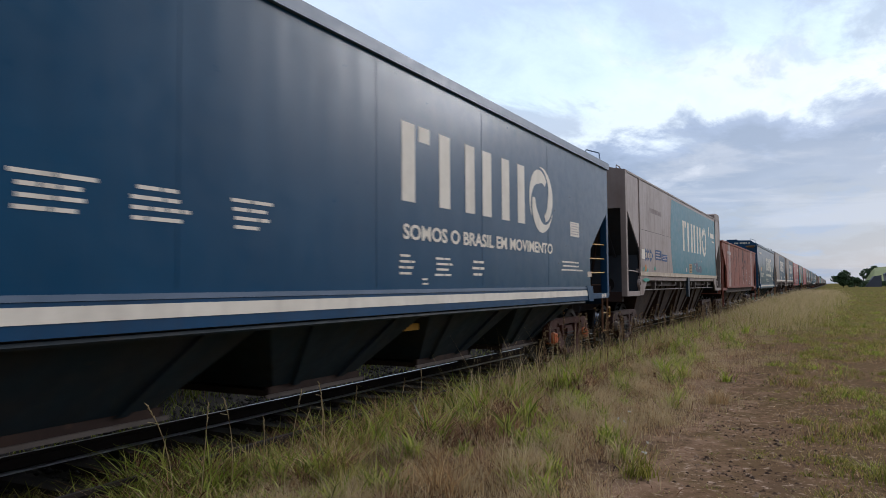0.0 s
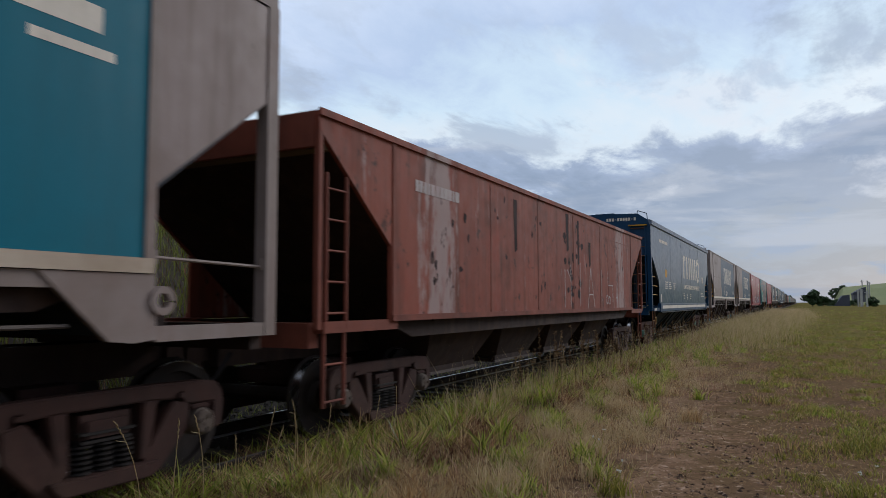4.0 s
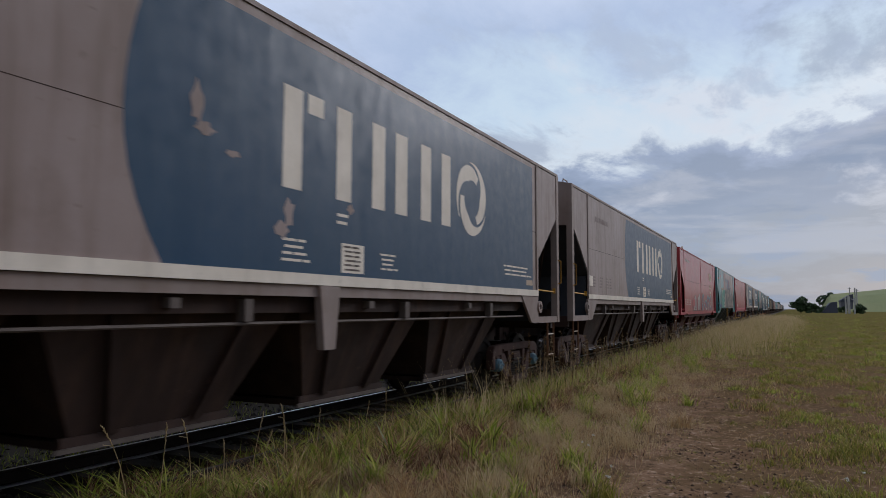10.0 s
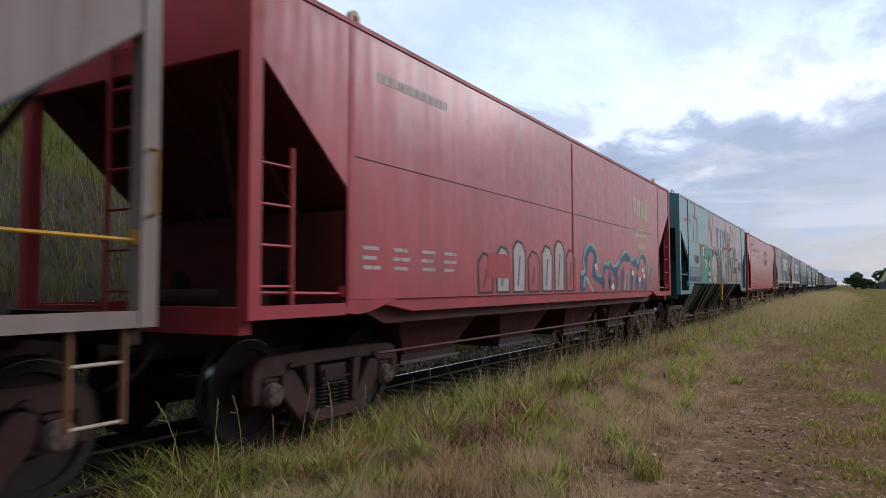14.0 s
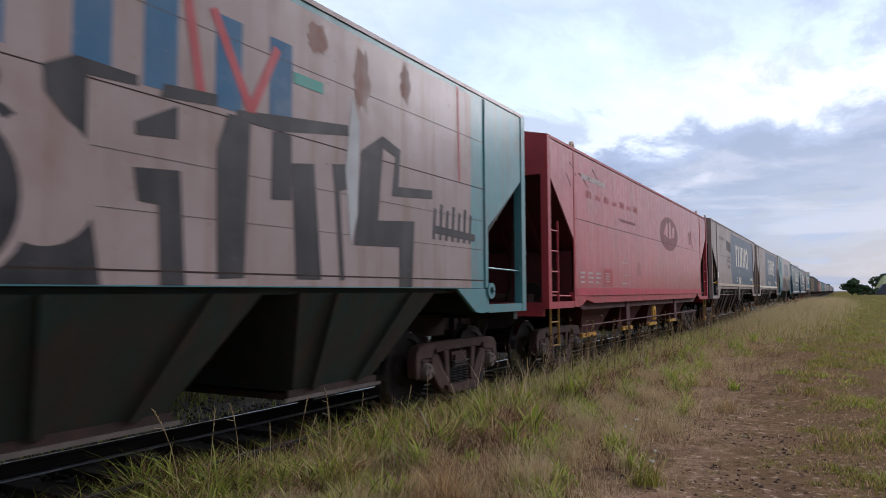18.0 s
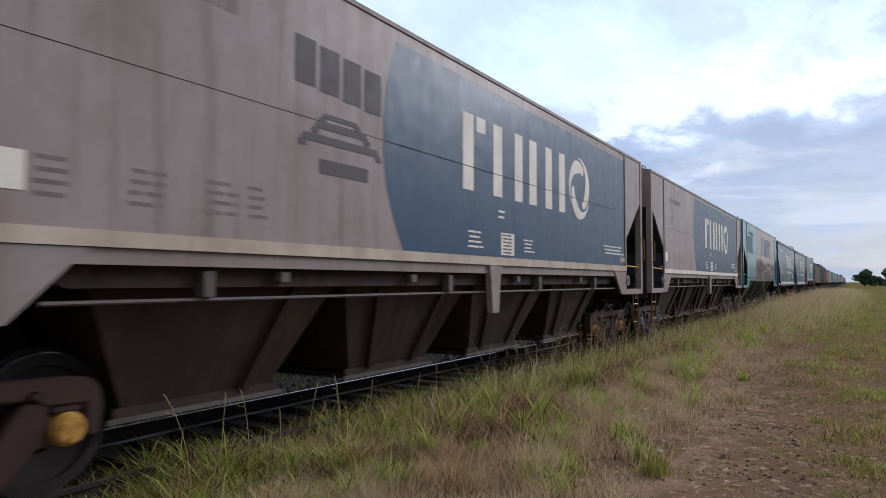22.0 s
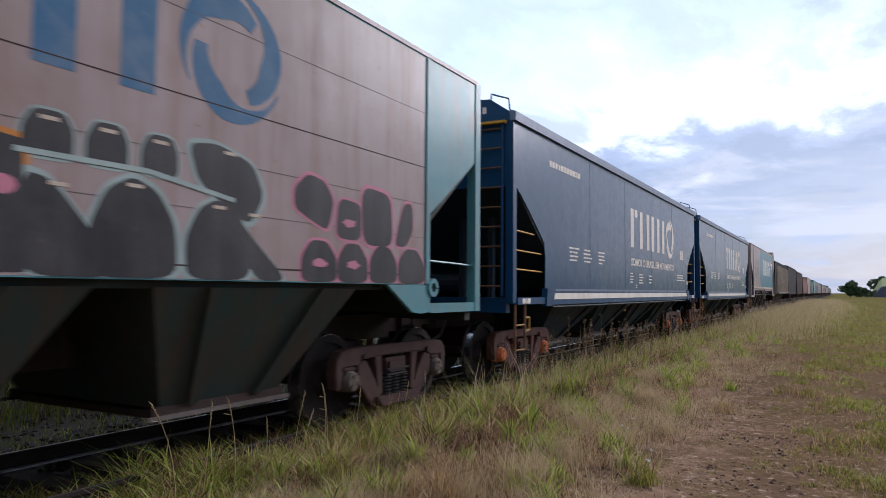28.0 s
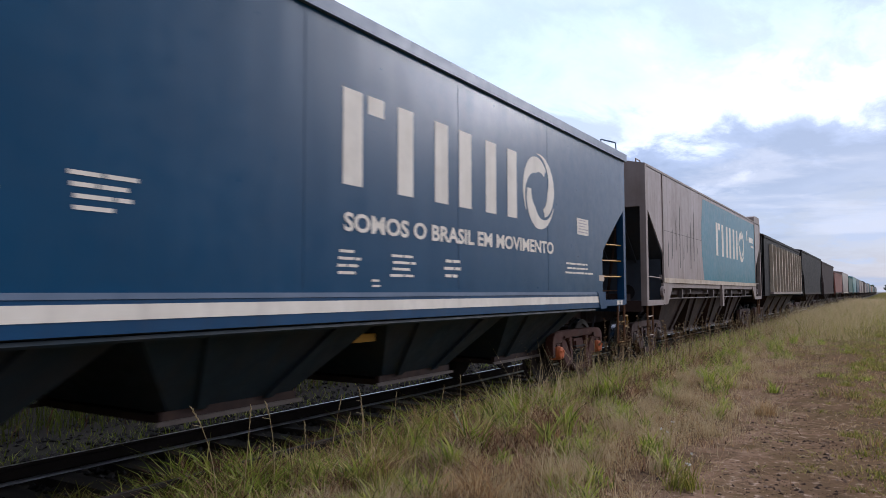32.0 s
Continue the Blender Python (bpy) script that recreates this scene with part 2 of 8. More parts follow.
def trodden(name):
    """Meadow soil: turf tones, with a bare strip trodden along the track."""
    m = surface(name, (0.155, 0.094, 0.054), (0.115, 0.078, 0.038), 0.95, size=1.3, fine=30, stain=(0.085, 0.055, 0.036), amount=0.6, bump=1.0, spec=0.0)
    t = m.node_tree
    b = t.nodes["Principled BSDF"]
    old = b.inputs["Base Color"].links[0].from_socket
    co = t.nodes.new("ShaderNodeTexCoord")
    sep = t.nodes.new("ShaderNodeSeparateXYZ")
    t.links.new(co.outputs["Object"], sep.inputs[0])
    n = nd(t, "ShaderNodeTexNoise", Scale=2.4, Detail=9.0, Roughness=0.78)
    t.links.new(co.outputs["Object"], n.inputs["Vector"])
    drift = nd(t, "ShaderNodeMapRange")
    drift.inputs["From Min"].default_value, drift.inputs["From Max"].default_value = 9.0, 20.0
    drift.inputs["To Min"].default_value, drift.inputs["To Max"].default_value = 1.25, 2.6
    t.links.new(sep.outputs[1], drift.inputs["Value"])
    away = t.nodes.new("ShaderNodeMath")
    away.operation = "ADD"
    t.links.new(drift.outputs["Result"], away.inputs[1])
    t.links.new(sep.outputs[0], away.inputs[0])
    dist = t.nodes.new("ShaderNodeMath")
    dist.operation = "ABSOLUTE"
    t.links.new(away.outputs[0], dist.inputs[0])
    r = nd(t, "ShaderNodeMapRange")
    r.inputs["From Min"].default_value, r.inputs["From Max"].default_value = 1.5, 0.2
    r.inputs["To Max"].default_value = 0.24
    t.links.new(dist.outputs[0], r.inputs["Value"])
    add = t.nodes.new("ShaderNodeMath")
    t.links.new(r.outputs["Result"], add.inputs[0])
    t.links.new(n.outputs["Fac"], add.inputs[1])
    edge = nd(t, "ShaderNodeMapRange")
    edge.inputs["From Min"].default_value, edge.inputs["From Max"].default_value = 0.66, 0.98
    t.links.new(add.outputs[0], edge.inputs["Value"])
    x = t.nodes.new("ShaderNodeMix")
    x.data_type = "RGBA"
    t.links.new(edge.outputs["Result"], x.inputs[0])
    t.links.new(old, x.inputs[6])
    x.inputs[7].default_value = (0.32, 0.198, 0.135, 1)
    # dark crumbs and pale dust in the earth
    crumb = nd(t, "ShaderNodeTexNoise", Scale=11.0, Detail=6.0, Roughness=0.75)
    t.links.new(co.outputs["Object"], crumb.inputs["Vector"])
    for lo, hi, tone in ((0.56, 0.62, (0.045, 0.030, 0.022, 1)), (0.43, 0.36, (0.46, 0.335, 0.25, 1))):
        band = nd(t, "ShaderNodeMapRange")
        band.inputs["From Min"].default_value, band.inputs["From Max"].default_value = lo, hi
        band.inputs["To Max"].default_value = 0.75
        t.links.new(crumb.outputs["Fac"], band.inputs["Value"])
        w = t.nodes.new("ShaderNodeMix")
        w.data_type = "RGBA"
        t.links.new(band.outputs["Result"], w.inputs[0])
        t.links.new(x.outputs[2], w.inputs[6])
        w.inputs[7].default_value = tone
        x = w
    # turf: away from the strip and further along it the earth is grown over
    far = nd(t, "ShaderNodeMapRange")
    far.inputs["From Min"].default_value, far.inputs["From Max"].default_value = 13.0, 40.0
    t.links.new(sep.outputs[1], far.inputs["Value"])
    side = nd(t, "ShaderNodeMapRange")
    side.inputs["From Min"].default_value, side.inputs["From Max"].default_value = 0.3, 5.5
    t.links.new(sep.outputs[0], side.inputs["Value"])
    most = t.nodes.new("ShaderNodeMath")
    most.operation = "MAXIMUM"
    t.links.new(far.outputs["Result"], most.inputs[0])
    t.links.new(side.outputs["Result"], most.inputs[1])
    rough = t.nodes.new("ShaderNodeMath")
    t.links.new(most.outputs[0], rough.inputs[0])
    t.links.new(n.outputs["Fac"], rough.inputs[1])
    cover = nd(t, "ShaderNodeMapRange")
    cover.inputs["From Min"].default_value, cover.inputs["From Max"].default_value = 0.75, 1.15
    t.links.new(rough.outputs[0], cover.inputs["Value"])
    big = nd(t, "ShaderNodeTexNoise", Scale=0.9, Detail=8.0, Roughness=0.75)
    t.links.new(co.outputs["Object"], big.inputs["Vector"])
    tone = t.nodes.new("ShaderNodeValToRGB")
    tone.color_ramp.elements[0].position, tone.color_ramp.elements[0].color = 0.36, (0.098, 0.108, 0.026, 1)
    tone.color_ramp.elements[1].position, tone.color_ramp.elements[1].color = 0.62, (0.165, 0.115, 0.052, 1)
    t.links.new(big.outputs["Fac"], tone.inputs[0])
    y = t.nodes.new("ShaderNodeMix")
    y.data_type = "RGBA"
    t.links.new(cover.outputs["Result"], y.inputs[0])
    t.links.new(x.outputs[2], y.inputs[6])
    t.links.new(tone.outputs[0], y.inputs[7])
    t.links.new(y.outputs[2], b.inputs["Base Color"])
    return m


def flaked(name):
    """Oxide-red paint with two broad upright bands where it has flaked to pale primer."""
    m = surface(name, (0.27, 0.074, 0.046), (0.20, 0.056, 0.037), 0.68, size=0.9, streak=0.6, stain=(0.075, 0.032, 0.022), amount=0.6, dents=0.4, bump=0.2)
    t = m.node_tree
    b = t.nodes["Principled BSDF"]
    col = b.inputs["Base Color"].links[0].from_socket
    co = t.nodes.new("ShaderNodeTexCoord")
    sep = t.nodes.new("ShaderNodeSeparateXYZ")
    t.links.new(co.outputs["Object"], sep.inputs[0])

    def step(op, a, c):
        n = t.nodes.new("ShaderNodeMath")
        n.operation = op
        for i, v in enumerate((a, c)):
            if isinstance(v, (int, float)):
                n.inputs[i].default_value = v
            else:
                t.links.new(v, n.inputs[i])
        return n.outputs[0]

    def grain(scale, stretch, detail):
        mp = nd(t, "ShaderNodeMapping", Scale=stretch)
        t.links.new(co.outputs["Object"], mp.inputs[0])
        n = nd(t, "ShaderNodeTexNoise", Scale=scale, Detail=detail, Roughness=0.65)
        t.links.new(mp.outputs[0], n.inputs["Vector"])
        return n.outputs["Fac"]

    def ramp(v, lo, hi, top=1.0):
        r = nd(t, "ShaderNodeMapRange")
        r.inputs["From Min"].default_value, r.inputs["From Max"].default_value, r.inputs["To Max"].default_value = lo, hi, top
        t.links.new(v, r.inputs["Value"])
        return r.outputs["Result"]

    def blend(f, a, c):
        n = t.nodes.new("ShaderNodeMix")
        n.data_type = "RGBA"
        t.links.new(f, n.inputs[0])
        t.links.new(a, n.inputs[6])
        n.inputs[7].default_value = (*c, 1)
        return n.outputs[2]
    # distance from the two bands along the wagon
    near = step("MINIMUM", step("ABSOLUTE", step("SUBTRACT", sep.outputs[1], 12.55), 0), step("ABSOLUTE", step("SUBTRACT", sep.outputs[1], 2.55), 0))
    band = ramp(near, 0.75, 0.15)
    patchy = step("ADD", step("MULTIPLY", grain(2.6, (1, 1.8, 0.22), 6), 0.75), step("MULTIPLY", grain(7.0, (1, 1, 0.7), 6), 0.25))
    worn = ramp(step("ADD", patchy, step("MULTIPLY", band, 0.22)), 0.60, 0.70, 0.85)
    col = blend(worn, col, (0.36, 0.265, 0.245))
    rust = ramp(grain(4.2, (1, 1, 0.8), 5), 0.615, 0.66, 0.9)
    col = blend(rust, col, (0.060, 0.026, 0.020))
    warm = ramp(grain(1.4, (1, 1, 0.5), 5), 0.56, 0.72, 0.6)
    col = blend(warm, col, (0.30, 0.055, 0.032))
    t.links.new(col, b.inputs["Base Color"])
    return m


RUST = (0.16, 0.075, 0.045)
M = {
    "navy": surface("navy_paint", (0.002, 0.049, 0.113), (0.002, 0.041, 0.096), 0.36, size=1.2, streak=0.3, stain=(0.012, 0.05, 0.10), amount=0.12, dents=0.4, ripple=0.8, bump=0.05, spec=0.12, coat=0.6),
    "navy_trim": surface("navy_trim_paint", (0.008, 0.052, 0.125), (0.007, 0.042, 0.10), 0.4, streak=0.3, stain=(0.03, 0.035, 0.05), amount=0.15, bump=0.08, spec=0.22),
    "gutter": surface("grey_blue_gutter_paint", (0.13, 0.17, 0.24), (0.09, 0.13, 0.19), 0.4, bump=0.05, spec=0.38),
    "grey": surface("weathered_grey_paint", (0.315, 0.245, 0.228), (0.25, 0.186, 0.165), 0.6, size=0.8, streak=0.62, stain=(0.15, 0.098, 0.072), amount=0.42, dents=0.45, bump=0.12, spec=0.22, coat=0.3),
    "grey_trim": surface("weathered_grey_trim", (0.29, 0.23, 0.21), (0.22, 0.17, 0.145), 0.6, size=1.5, streak=0.3, stain=RUST, amount=0.25, bump=0.12, spec=0.22),
    "royal": surface("dull_blue_paint", (0.006, 0.044, 0.10), (0.009, 0.046, 0.094), 0.52, size=0.9, streak=0.2, stain=(0.04, 0.065, 0.095), amount=0.13, dents=0.32, ripple=1.4, bump=0.08, spec=0.22, coat=0.28),
    "teal": surface("teal_paint", (0.002, 0.146, 0.21), (0.003, 0.124, 0.175), 0.5, size=0.9, streak=0.25, stain=(0.03, 0.10, 0.12), amount=0.14, dents=0.18, ripple=2.0, bump=0.1, spec=0.16, coat=0.35),
    "violet_haze": surface("dull_violet_spray", (0.040, 0.075, 0.125), (0.075, 0.070, 0.105), 0.6, size=3.0, stain=(0.012, 0.09, 0.13), amount=0.8, bump=0.05),
    "tan_notice": surface("yellowed_paper_notice", (0.40, 0.26, 0.14), (0.30, 0.18, 0.09), 0.7, size=5.0, stain=(0.18, 0.10, 0.05), amount=0.5, bump=0.1),
    "bracket_blue": surface("dark_slate_bracket_paint", (0.026, 0.040, 0.060), (0.035, 0.040, 0.050), 0.6, size=3.0, stain=(0.06, 0.035, 0.025), amount=0.4, bump=0.15),
    "aqua": surface("faded_aqua_paint", (0.056, 0.225, 0.25), (0.085, 0.205, 0.215), 0.6, size=1.0, streak=0.45, stain=(0.15, 0.12, 0.10), amount=0.35, dents=0.4, bump=0.12, spec=0.25, coat=0.75),
    "faded_aqua": surface("dull_aqua_overpaint", (0.065, 0.14, 0.155), (0.05, 0.12, 0.13), 0.6, spec=0.2),
    "silver": surface("faded_silver_paint", (0.33, 0.255, 0.24), (0.25, 0.18, 0.16), 0.6, size=0.7, streak=0.6, stain=(0.19, 0.10, 0.065), amount=0.4, dents=0.3, bump=0.12, spec=0.22, coat=0.6),
    "red": surface("faded_red_paint", (0.41, 0.047, 0.062), (0.32, 0.042, 0.052), 0.55, size=0.8, streak=0.4, stain=(0.20, 0.055, 0.05), amount=0.35, dents=0.35, ripple=1.6, bump=0.1, spec=0.26, coat=0.7),
    "red_bright": surface("bright_red_band_paint", (0.46, 0.045, 0.075), (0.38, 0.04, 0.06), 0.5, streak=0.3, bump=0.05),
    "red_ghost": surface("ghost_of_old_lettering", (0.20, 0.075, 0.085), (0.25, 0.07, 0.075), 0.6, size=3.0, streak=0.3, bump=0.05),
    "red_worn": surface("worn_red_over_lettering", (0.30, 0.058, 0.062), (0.36, 0.052, 0.062), 0.6, size=6.0, streak=0.4, bump=0.05),
    "red_trim": surface("faded_red_trim", (0.40, 0.046, 0.058), (0.29, 0.04, 0.045), 0.55, streak=0.3, stain=RUST, amount=0.3, bump=0.1, spec=0.22),
    "brown": surface("oxide_red_paint", (0.22, 0.066, 0.046), (0.17, 0.054, 0.038), 0.7, size=0.9, streak=0.55, stain=(0.07, 0.035, 0.025), amount=0.55, dents=0.4, bump=0.2),
    "brown_flaked": flaked("flaking_oxide_red_paint"),
    "brown_trim": surface("oxide_red_trim", (0.23, 0.07, 0.045), (0.16, 0.05, 0.035), 0.7, streak=0.4, stain=(0.06, 0.03, 0.025), amount=0.4, bump=0.2),
    "bare": surface("flaked_pale_paint", (0.36, 0.29, 0.265), (0.25, 0.12, 0.09), 0.75, size=3.0, fine=18, streak=0.6, stain=(0.22, 0.08, 0.05), amount=0.85, bump=0.2),
    "black": surface("sooty_black_paint", (0.016, 0.015, 0.017), (0.022, 0.019, 0.019), 0.6, streak=0.4, stain=(0.04, 0.03, 0.026), amount=0.3, bump=0.15, spec=0.05),
    "maroon": surface("dark_maroon_paint", (0.034, 0.019, 0.020), (0.026, 0.016, 0.017), 0.65, streak=0.4, stain=(0.10, 0.06, 0.045), amount=0.3, bump=0.15, spec=0.05),
    "green": surface("dark_green_paint", (0.03, 0.10, 0.085), (0.02, 0.075, 0.065), 0.5, streak=0.3, bump=0.1),
    "under": surface("rust_brown_underframe", (0.041, 0.0235, 0.0195), (0.026, 0.0165, 0.0140), 0.75, size=1.2, streak=0.45, stain=(0.085, 0.047, 0.031), amount=0.4, bump=0.3),
    "sill_grey": surface("dirty_grey_sill", (0.135, 0.108, 0.096), (0.09, 0.072, 0.063), 0.65, size=1.5, streak=0.5, stain=(0.06, 0.045, 0.038), amount=0.4, bump=0.15),
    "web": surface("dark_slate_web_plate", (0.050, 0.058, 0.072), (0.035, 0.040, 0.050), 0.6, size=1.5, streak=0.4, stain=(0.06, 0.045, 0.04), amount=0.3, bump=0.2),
    "under_navy": surface("dark_blue_underframe", (0.016, 0.030, 0.042), (0.022, 0.026, 0.030), 0.6, size=2.5, streak=0.3, stain=(0.06, 0.045, 0.038), amount=0.35, bump=0.2),
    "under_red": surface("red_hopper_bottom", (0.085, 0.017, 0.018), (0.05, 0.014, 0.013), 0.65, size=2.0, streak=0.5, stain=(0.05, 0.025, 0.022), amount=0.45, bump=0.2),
    "under_green": surface("dark_green_hopper_bottom", (0.022, 0.046, 0.040), (0.044, 0.034, 0.026), 0.65, size=1.2, streak=0.7, stain=(0.065, 0.036, 0.025), amount=0.5, bump=0.2),
    "bogie": surface("rusty_cast_steel", (0.056, 0.026, 0.021), (0.034, 0.0185, 0.0155), 0.75, size=4.0, stain=(0.10, 0.055, 0.038), amount=0.4, bump=0.5),
    "bogie_red": surface("oxide_cast_steel", (0.075, 0.023, 0.014), (0.045, 0.017, 0.012), 0.7, size=4.0, stain=(0.06, 0.035, 0.03), amount=0.4, bump=0.4),
    "wheel": surface("brown_wheel_disc", (0.0275, 0.019, 0.016), (0.0175, 0.0135, 0.0125), 0.7, size=5.0, bump=0.3),
    "steel": surface("polished_tread_steel", (0.55, 0.56, 0.58), (0.42, 0.42, 0.44), 0.24, metal=1.0, size=8.0, bump=0.05),
    "spring": surface("dark_coil_steel", (0.027, 0.0216, 0.0198), (0.018, 0.0156, 0.015), 0.6, size=8.0, bump=0.2),
    "yellow": surface("chipped_yellow_paint", (0.62, 0.32, 0.03), (0.48, 0.25, 0.04), 0.55, size=6.0, stain=RUST, amount=0.4, bump=0.15),
    "ochre": surface("dull_ochre_paint", (0.34, 0.18, 0.03), (0.22, 0.12, 0.035), 0.6, size=4.0, stain=RUST, amount=0.4, bump=0.15),
    "white": surface("worn_white_paint", (0.80, 0.715, 0.61), (0.69, 0.61, 0.51), 0.55, size=3.0, streak=0.25, stain=(0.35, 0.30, 0.27), amount=0.2, bump=0.08),
    "cream": surface("yellowed_white_stripe", (0.54, 0.44, 0.34), (0.42, 0.32, 0.24), 0.6, size=3.0, streak=0.3, stain=(0.28, 0.19, 0.12), amount=0.35, bump=0.1),
    "faded_ink": surface("faded_dark_lettering", (0.15, 0.105, 0.10), (0.22, 0.165, 0.15), 0.6, size=9.0, streak=0.3, stain=(0.24, 0.19, 0.17), amount=0.5),
    "dark_ink": surface("worn_black_lettering", (0.075, 0.062, 0.066), (0.11, 0.09, 0.09), 0.6, size=6.0),
    "teal_ink": surface("dark_teal_lettering", (0.035, 0.085, 0.095), (0.05, 0.11, 0.12), 0.6, size=6.0),
    "ladder_brown": surface("rusty_orange_ladder_paint", (0.19, 0.088, 0.042), (0.12, 0.06, 0.035), 0.65, size=5.0, stain=RUST, amount=0.3),
    "far_wall": surface("grey_shed_wall", (0.16, 0.16, 0.18), (0.12, 0.12, 0.14), 0.8, size=0.2),
    "faded_white": surface("faded_pale_lettering", (0.50, 0.42, 0.40), None, 0.6, stain=(0.35, 0.12, 0.11), amount=0.4),
    "sky_blue": surface("light_blue_lettering", (0.035, 0.115, 0.215), (0.07, 0.13, 0.20), 0.6, stain=(0.26, 0.24, 0.25), amount=0.4),
    "blue_ink": surface("blue_lettering", (0.018, 0.06, 0.17), None, 0.6),
    "spray_black": surface("black_spray_paint", (0.020, 0.018, 0.019), (0.05, 0.045, 0.045), 0.55, size=3.0, streak=0.3, stain=(0.09, 0.08, 0.078), amount=0.25),
    "spray_white": surface("white_spray_paint", (0.42, 0.42, 0.42), (0.30, 0.30, 0.30), 0.5),
    "spray_rim": surface("grey_green_spray_paint", (0.30, 0.36, 0.33), (0.22, 0.27, 0.25), 0.6),
    "spray_blue": surface("blue_spray_paint", (0.025, 0.08, 0.17), (0.05, 0.06, 0.11), 0.5),
    "spray_red": surface("red_spray_paint", (0.40, 0.05, 0.06), (0.32, 0.06, 0.06), 0.5),
    "spray_pink": surface("pink_spray_paint", (0.50, 0.17, 0.23), (0.40, 0.16, 0.20), 0.55, stain=(0.28, 0.22, 0.21), amount=0.3),
    "spray_green": surface("green_spray_paint", (0.04, 0.27, 0.21), (0.05, 0.21, 0.18), 0.5, stain=(0.2, 0.3, 0.28), amount=0.2),
    "spray_orange": surface("orange_spray_paint", (0.46, 0.18, 0.035), (0.36, 0.12, 0.03), 0.5),
    "cap_green": surface("pale_green_bearing_cap", (0.13, 0.26, 0.20), None, 0.5, stain=(0.06, 0.05, 0.04), amount=0.3),
    "cap_blue": surface("pale_blue_bearing_cap", (0.10, 0.19, 0.24), None, 0.5, stain=(0.06, 0.05, 0.04), amount=0.3),
    "cap_orange": surface("orange_bearing_cap", (0.55, 0.13, 0.04), None, 0.5, stain=(0.1, 0.05, 0.04), amount=0.3),
    "cap_grey": surface("grey_bearing_cap", (0.12, 0.090, 0.072), None, 0.6, stain=(0.08, 0.05, 0.04), amount=0.4),
    "cap_yellow": surface("ochre_bearing_cap", (0.50, 0.26, 0.05), None, 0.55, stain=(0.1, 0.05, 0.04), amount=0.3),
    "rail": surface("worn_rail_steel", (0.72, 0.72, 0.74), (0.60, 0.60, 0.60), 0.38, metal=0.9, size=6, bump=0.05),
    # worn rail steel again, darkened: the train's shade is in this colour
    "rail_shaded": surface("shaded_rail_steel", (0.10, 0.085, 0.078), (0.065, 0.055, 0.05), 0.6, metal=0.3, size=6, bump=0.05),
    "rail_rust": surface("rusty_rail_web", (0.035, 0.024, 0.020), (0.022, 0.016, 0.014), 0.8, bump=0.3),
    "sleeper": surface("weathered_sleeper_wood", (0.060, 0.047, 0.040), (0.036, 0.029, 0.026), 0.85, size=3, fine=30, stretch=(0.2, 1, 1), piece=0.2, bump=0.5),
    "stone": surface("grey_ballast_stone", (0.066, 0.058, 0.054), (0.040, 0.035, 0.032), 0.85, size=6, island=0.45, bump=0.5),
    "clod": surface("brown_clods", (0.20, 0.125, 0.08), (0.12, 0.075, 0.05), 0.95, size=6, bump=0.4, spec=0.05, tones=((0.022, 0.016, 0.013), (0.04, 0.027, 0.02), (0.14, 0.09, 0.06), (0.30, 0.21, 0.15))),
    "turf": trodden("trodden_turf"),
    "bed": surface("dark_track_bed", (0.060, 0.052, 0.045), (0.085, 0.070, 0.055), 0.95, size=1.5, fine=20, stain=(0.05, 0.06, 0.025), amount=0.4, bump=0.9, spec=0.1),
    "soil": surface("dry_earth_and_litter", (0.20, 0.135, 0.085), (0.13, 0.105, 0.055), 0.95, size=0.5, fine=14, stain=(0.10, 0.115, 0.04), amount=0.55, bump=0.9),
    "meadow": surface("meadow_ground", (0.115, 0.125, 0.040), (0.17, 0.145, 0.065), 0.95, size=0.12, fine=3, stain=(0.075, 0.10, 0.025), amount=0.5, bump=0.9),
    "bank": surface("bank_turf", (0.075, 0.095, 0.022), (0.085, 0.065, 0.030), 0.95, size=0.6, fine=9, stain=(0.03, 0.026, 0.014), amount=0.6, bump=0.9),
    "clay": surface("orange_clay", (0.36, 0.15, 0.055), (0.27, 0.12, 0.05), 0.9, size=1.5, bump=0.8),
    "blade_green": surface("fresh_grass_blades", (0.22, 0.23, 0.045), (0.17, 0.19, 0.03), 0.6, size=1.2, bump=0.0, spec=0.25, tones=((0.06, 0.060, 0.014), (0.20, 0.20, 0.03), (0.35, 0.31, 0.055), (0.54, 0.43, 0.15)), thin=0.32),
    "blade_fresh": surface("juicy_green_verge_grass", (0.27, 0.33, 0.05), (0.20, 0.24, 0.036), 0.5, size=1.0, bump=0.0, spec=0.35, tones=((0.05, 0.062, 0.012), (0.23, 0.30, 0.03), (0.42, 0.48, 0.06), (0.70, 0.62, 0.20)), thin=0.45),
    "blade_bank": surface("bright_bank_grass", (0.21, 0.25, 0.042), (0.15, 0.15, 0.035), 0.6, size=0.7, island=0.4, bump=0.0, spec=0.3, thin=0.4),
    "blade_dry": surface("dry_grass_blades", (0.50, 0.36, 0.18), (0.30, 0.19, 0.095), 0.7, size=1.0, bump=0.0, spec=0.2, tones=((0.15, 0.075, 0.04), (0.42, 0.25, 0.11), (0.62, 0.405, 0.185), (0.88, 0.64, 0.34)), thin=0.25),
    "blade_pale": surface("pale_seeding_grass", (0.56, 0.43, 0.24), (0.44, 0.34, 0.17), 0.75, size=0.4, bump=0.0, spec=0.2, tones=((0.36, 0.27, 0.13), (0.54, 0.41, 0.23), (0.70, 0.55, 0.35)), thin=0.4),
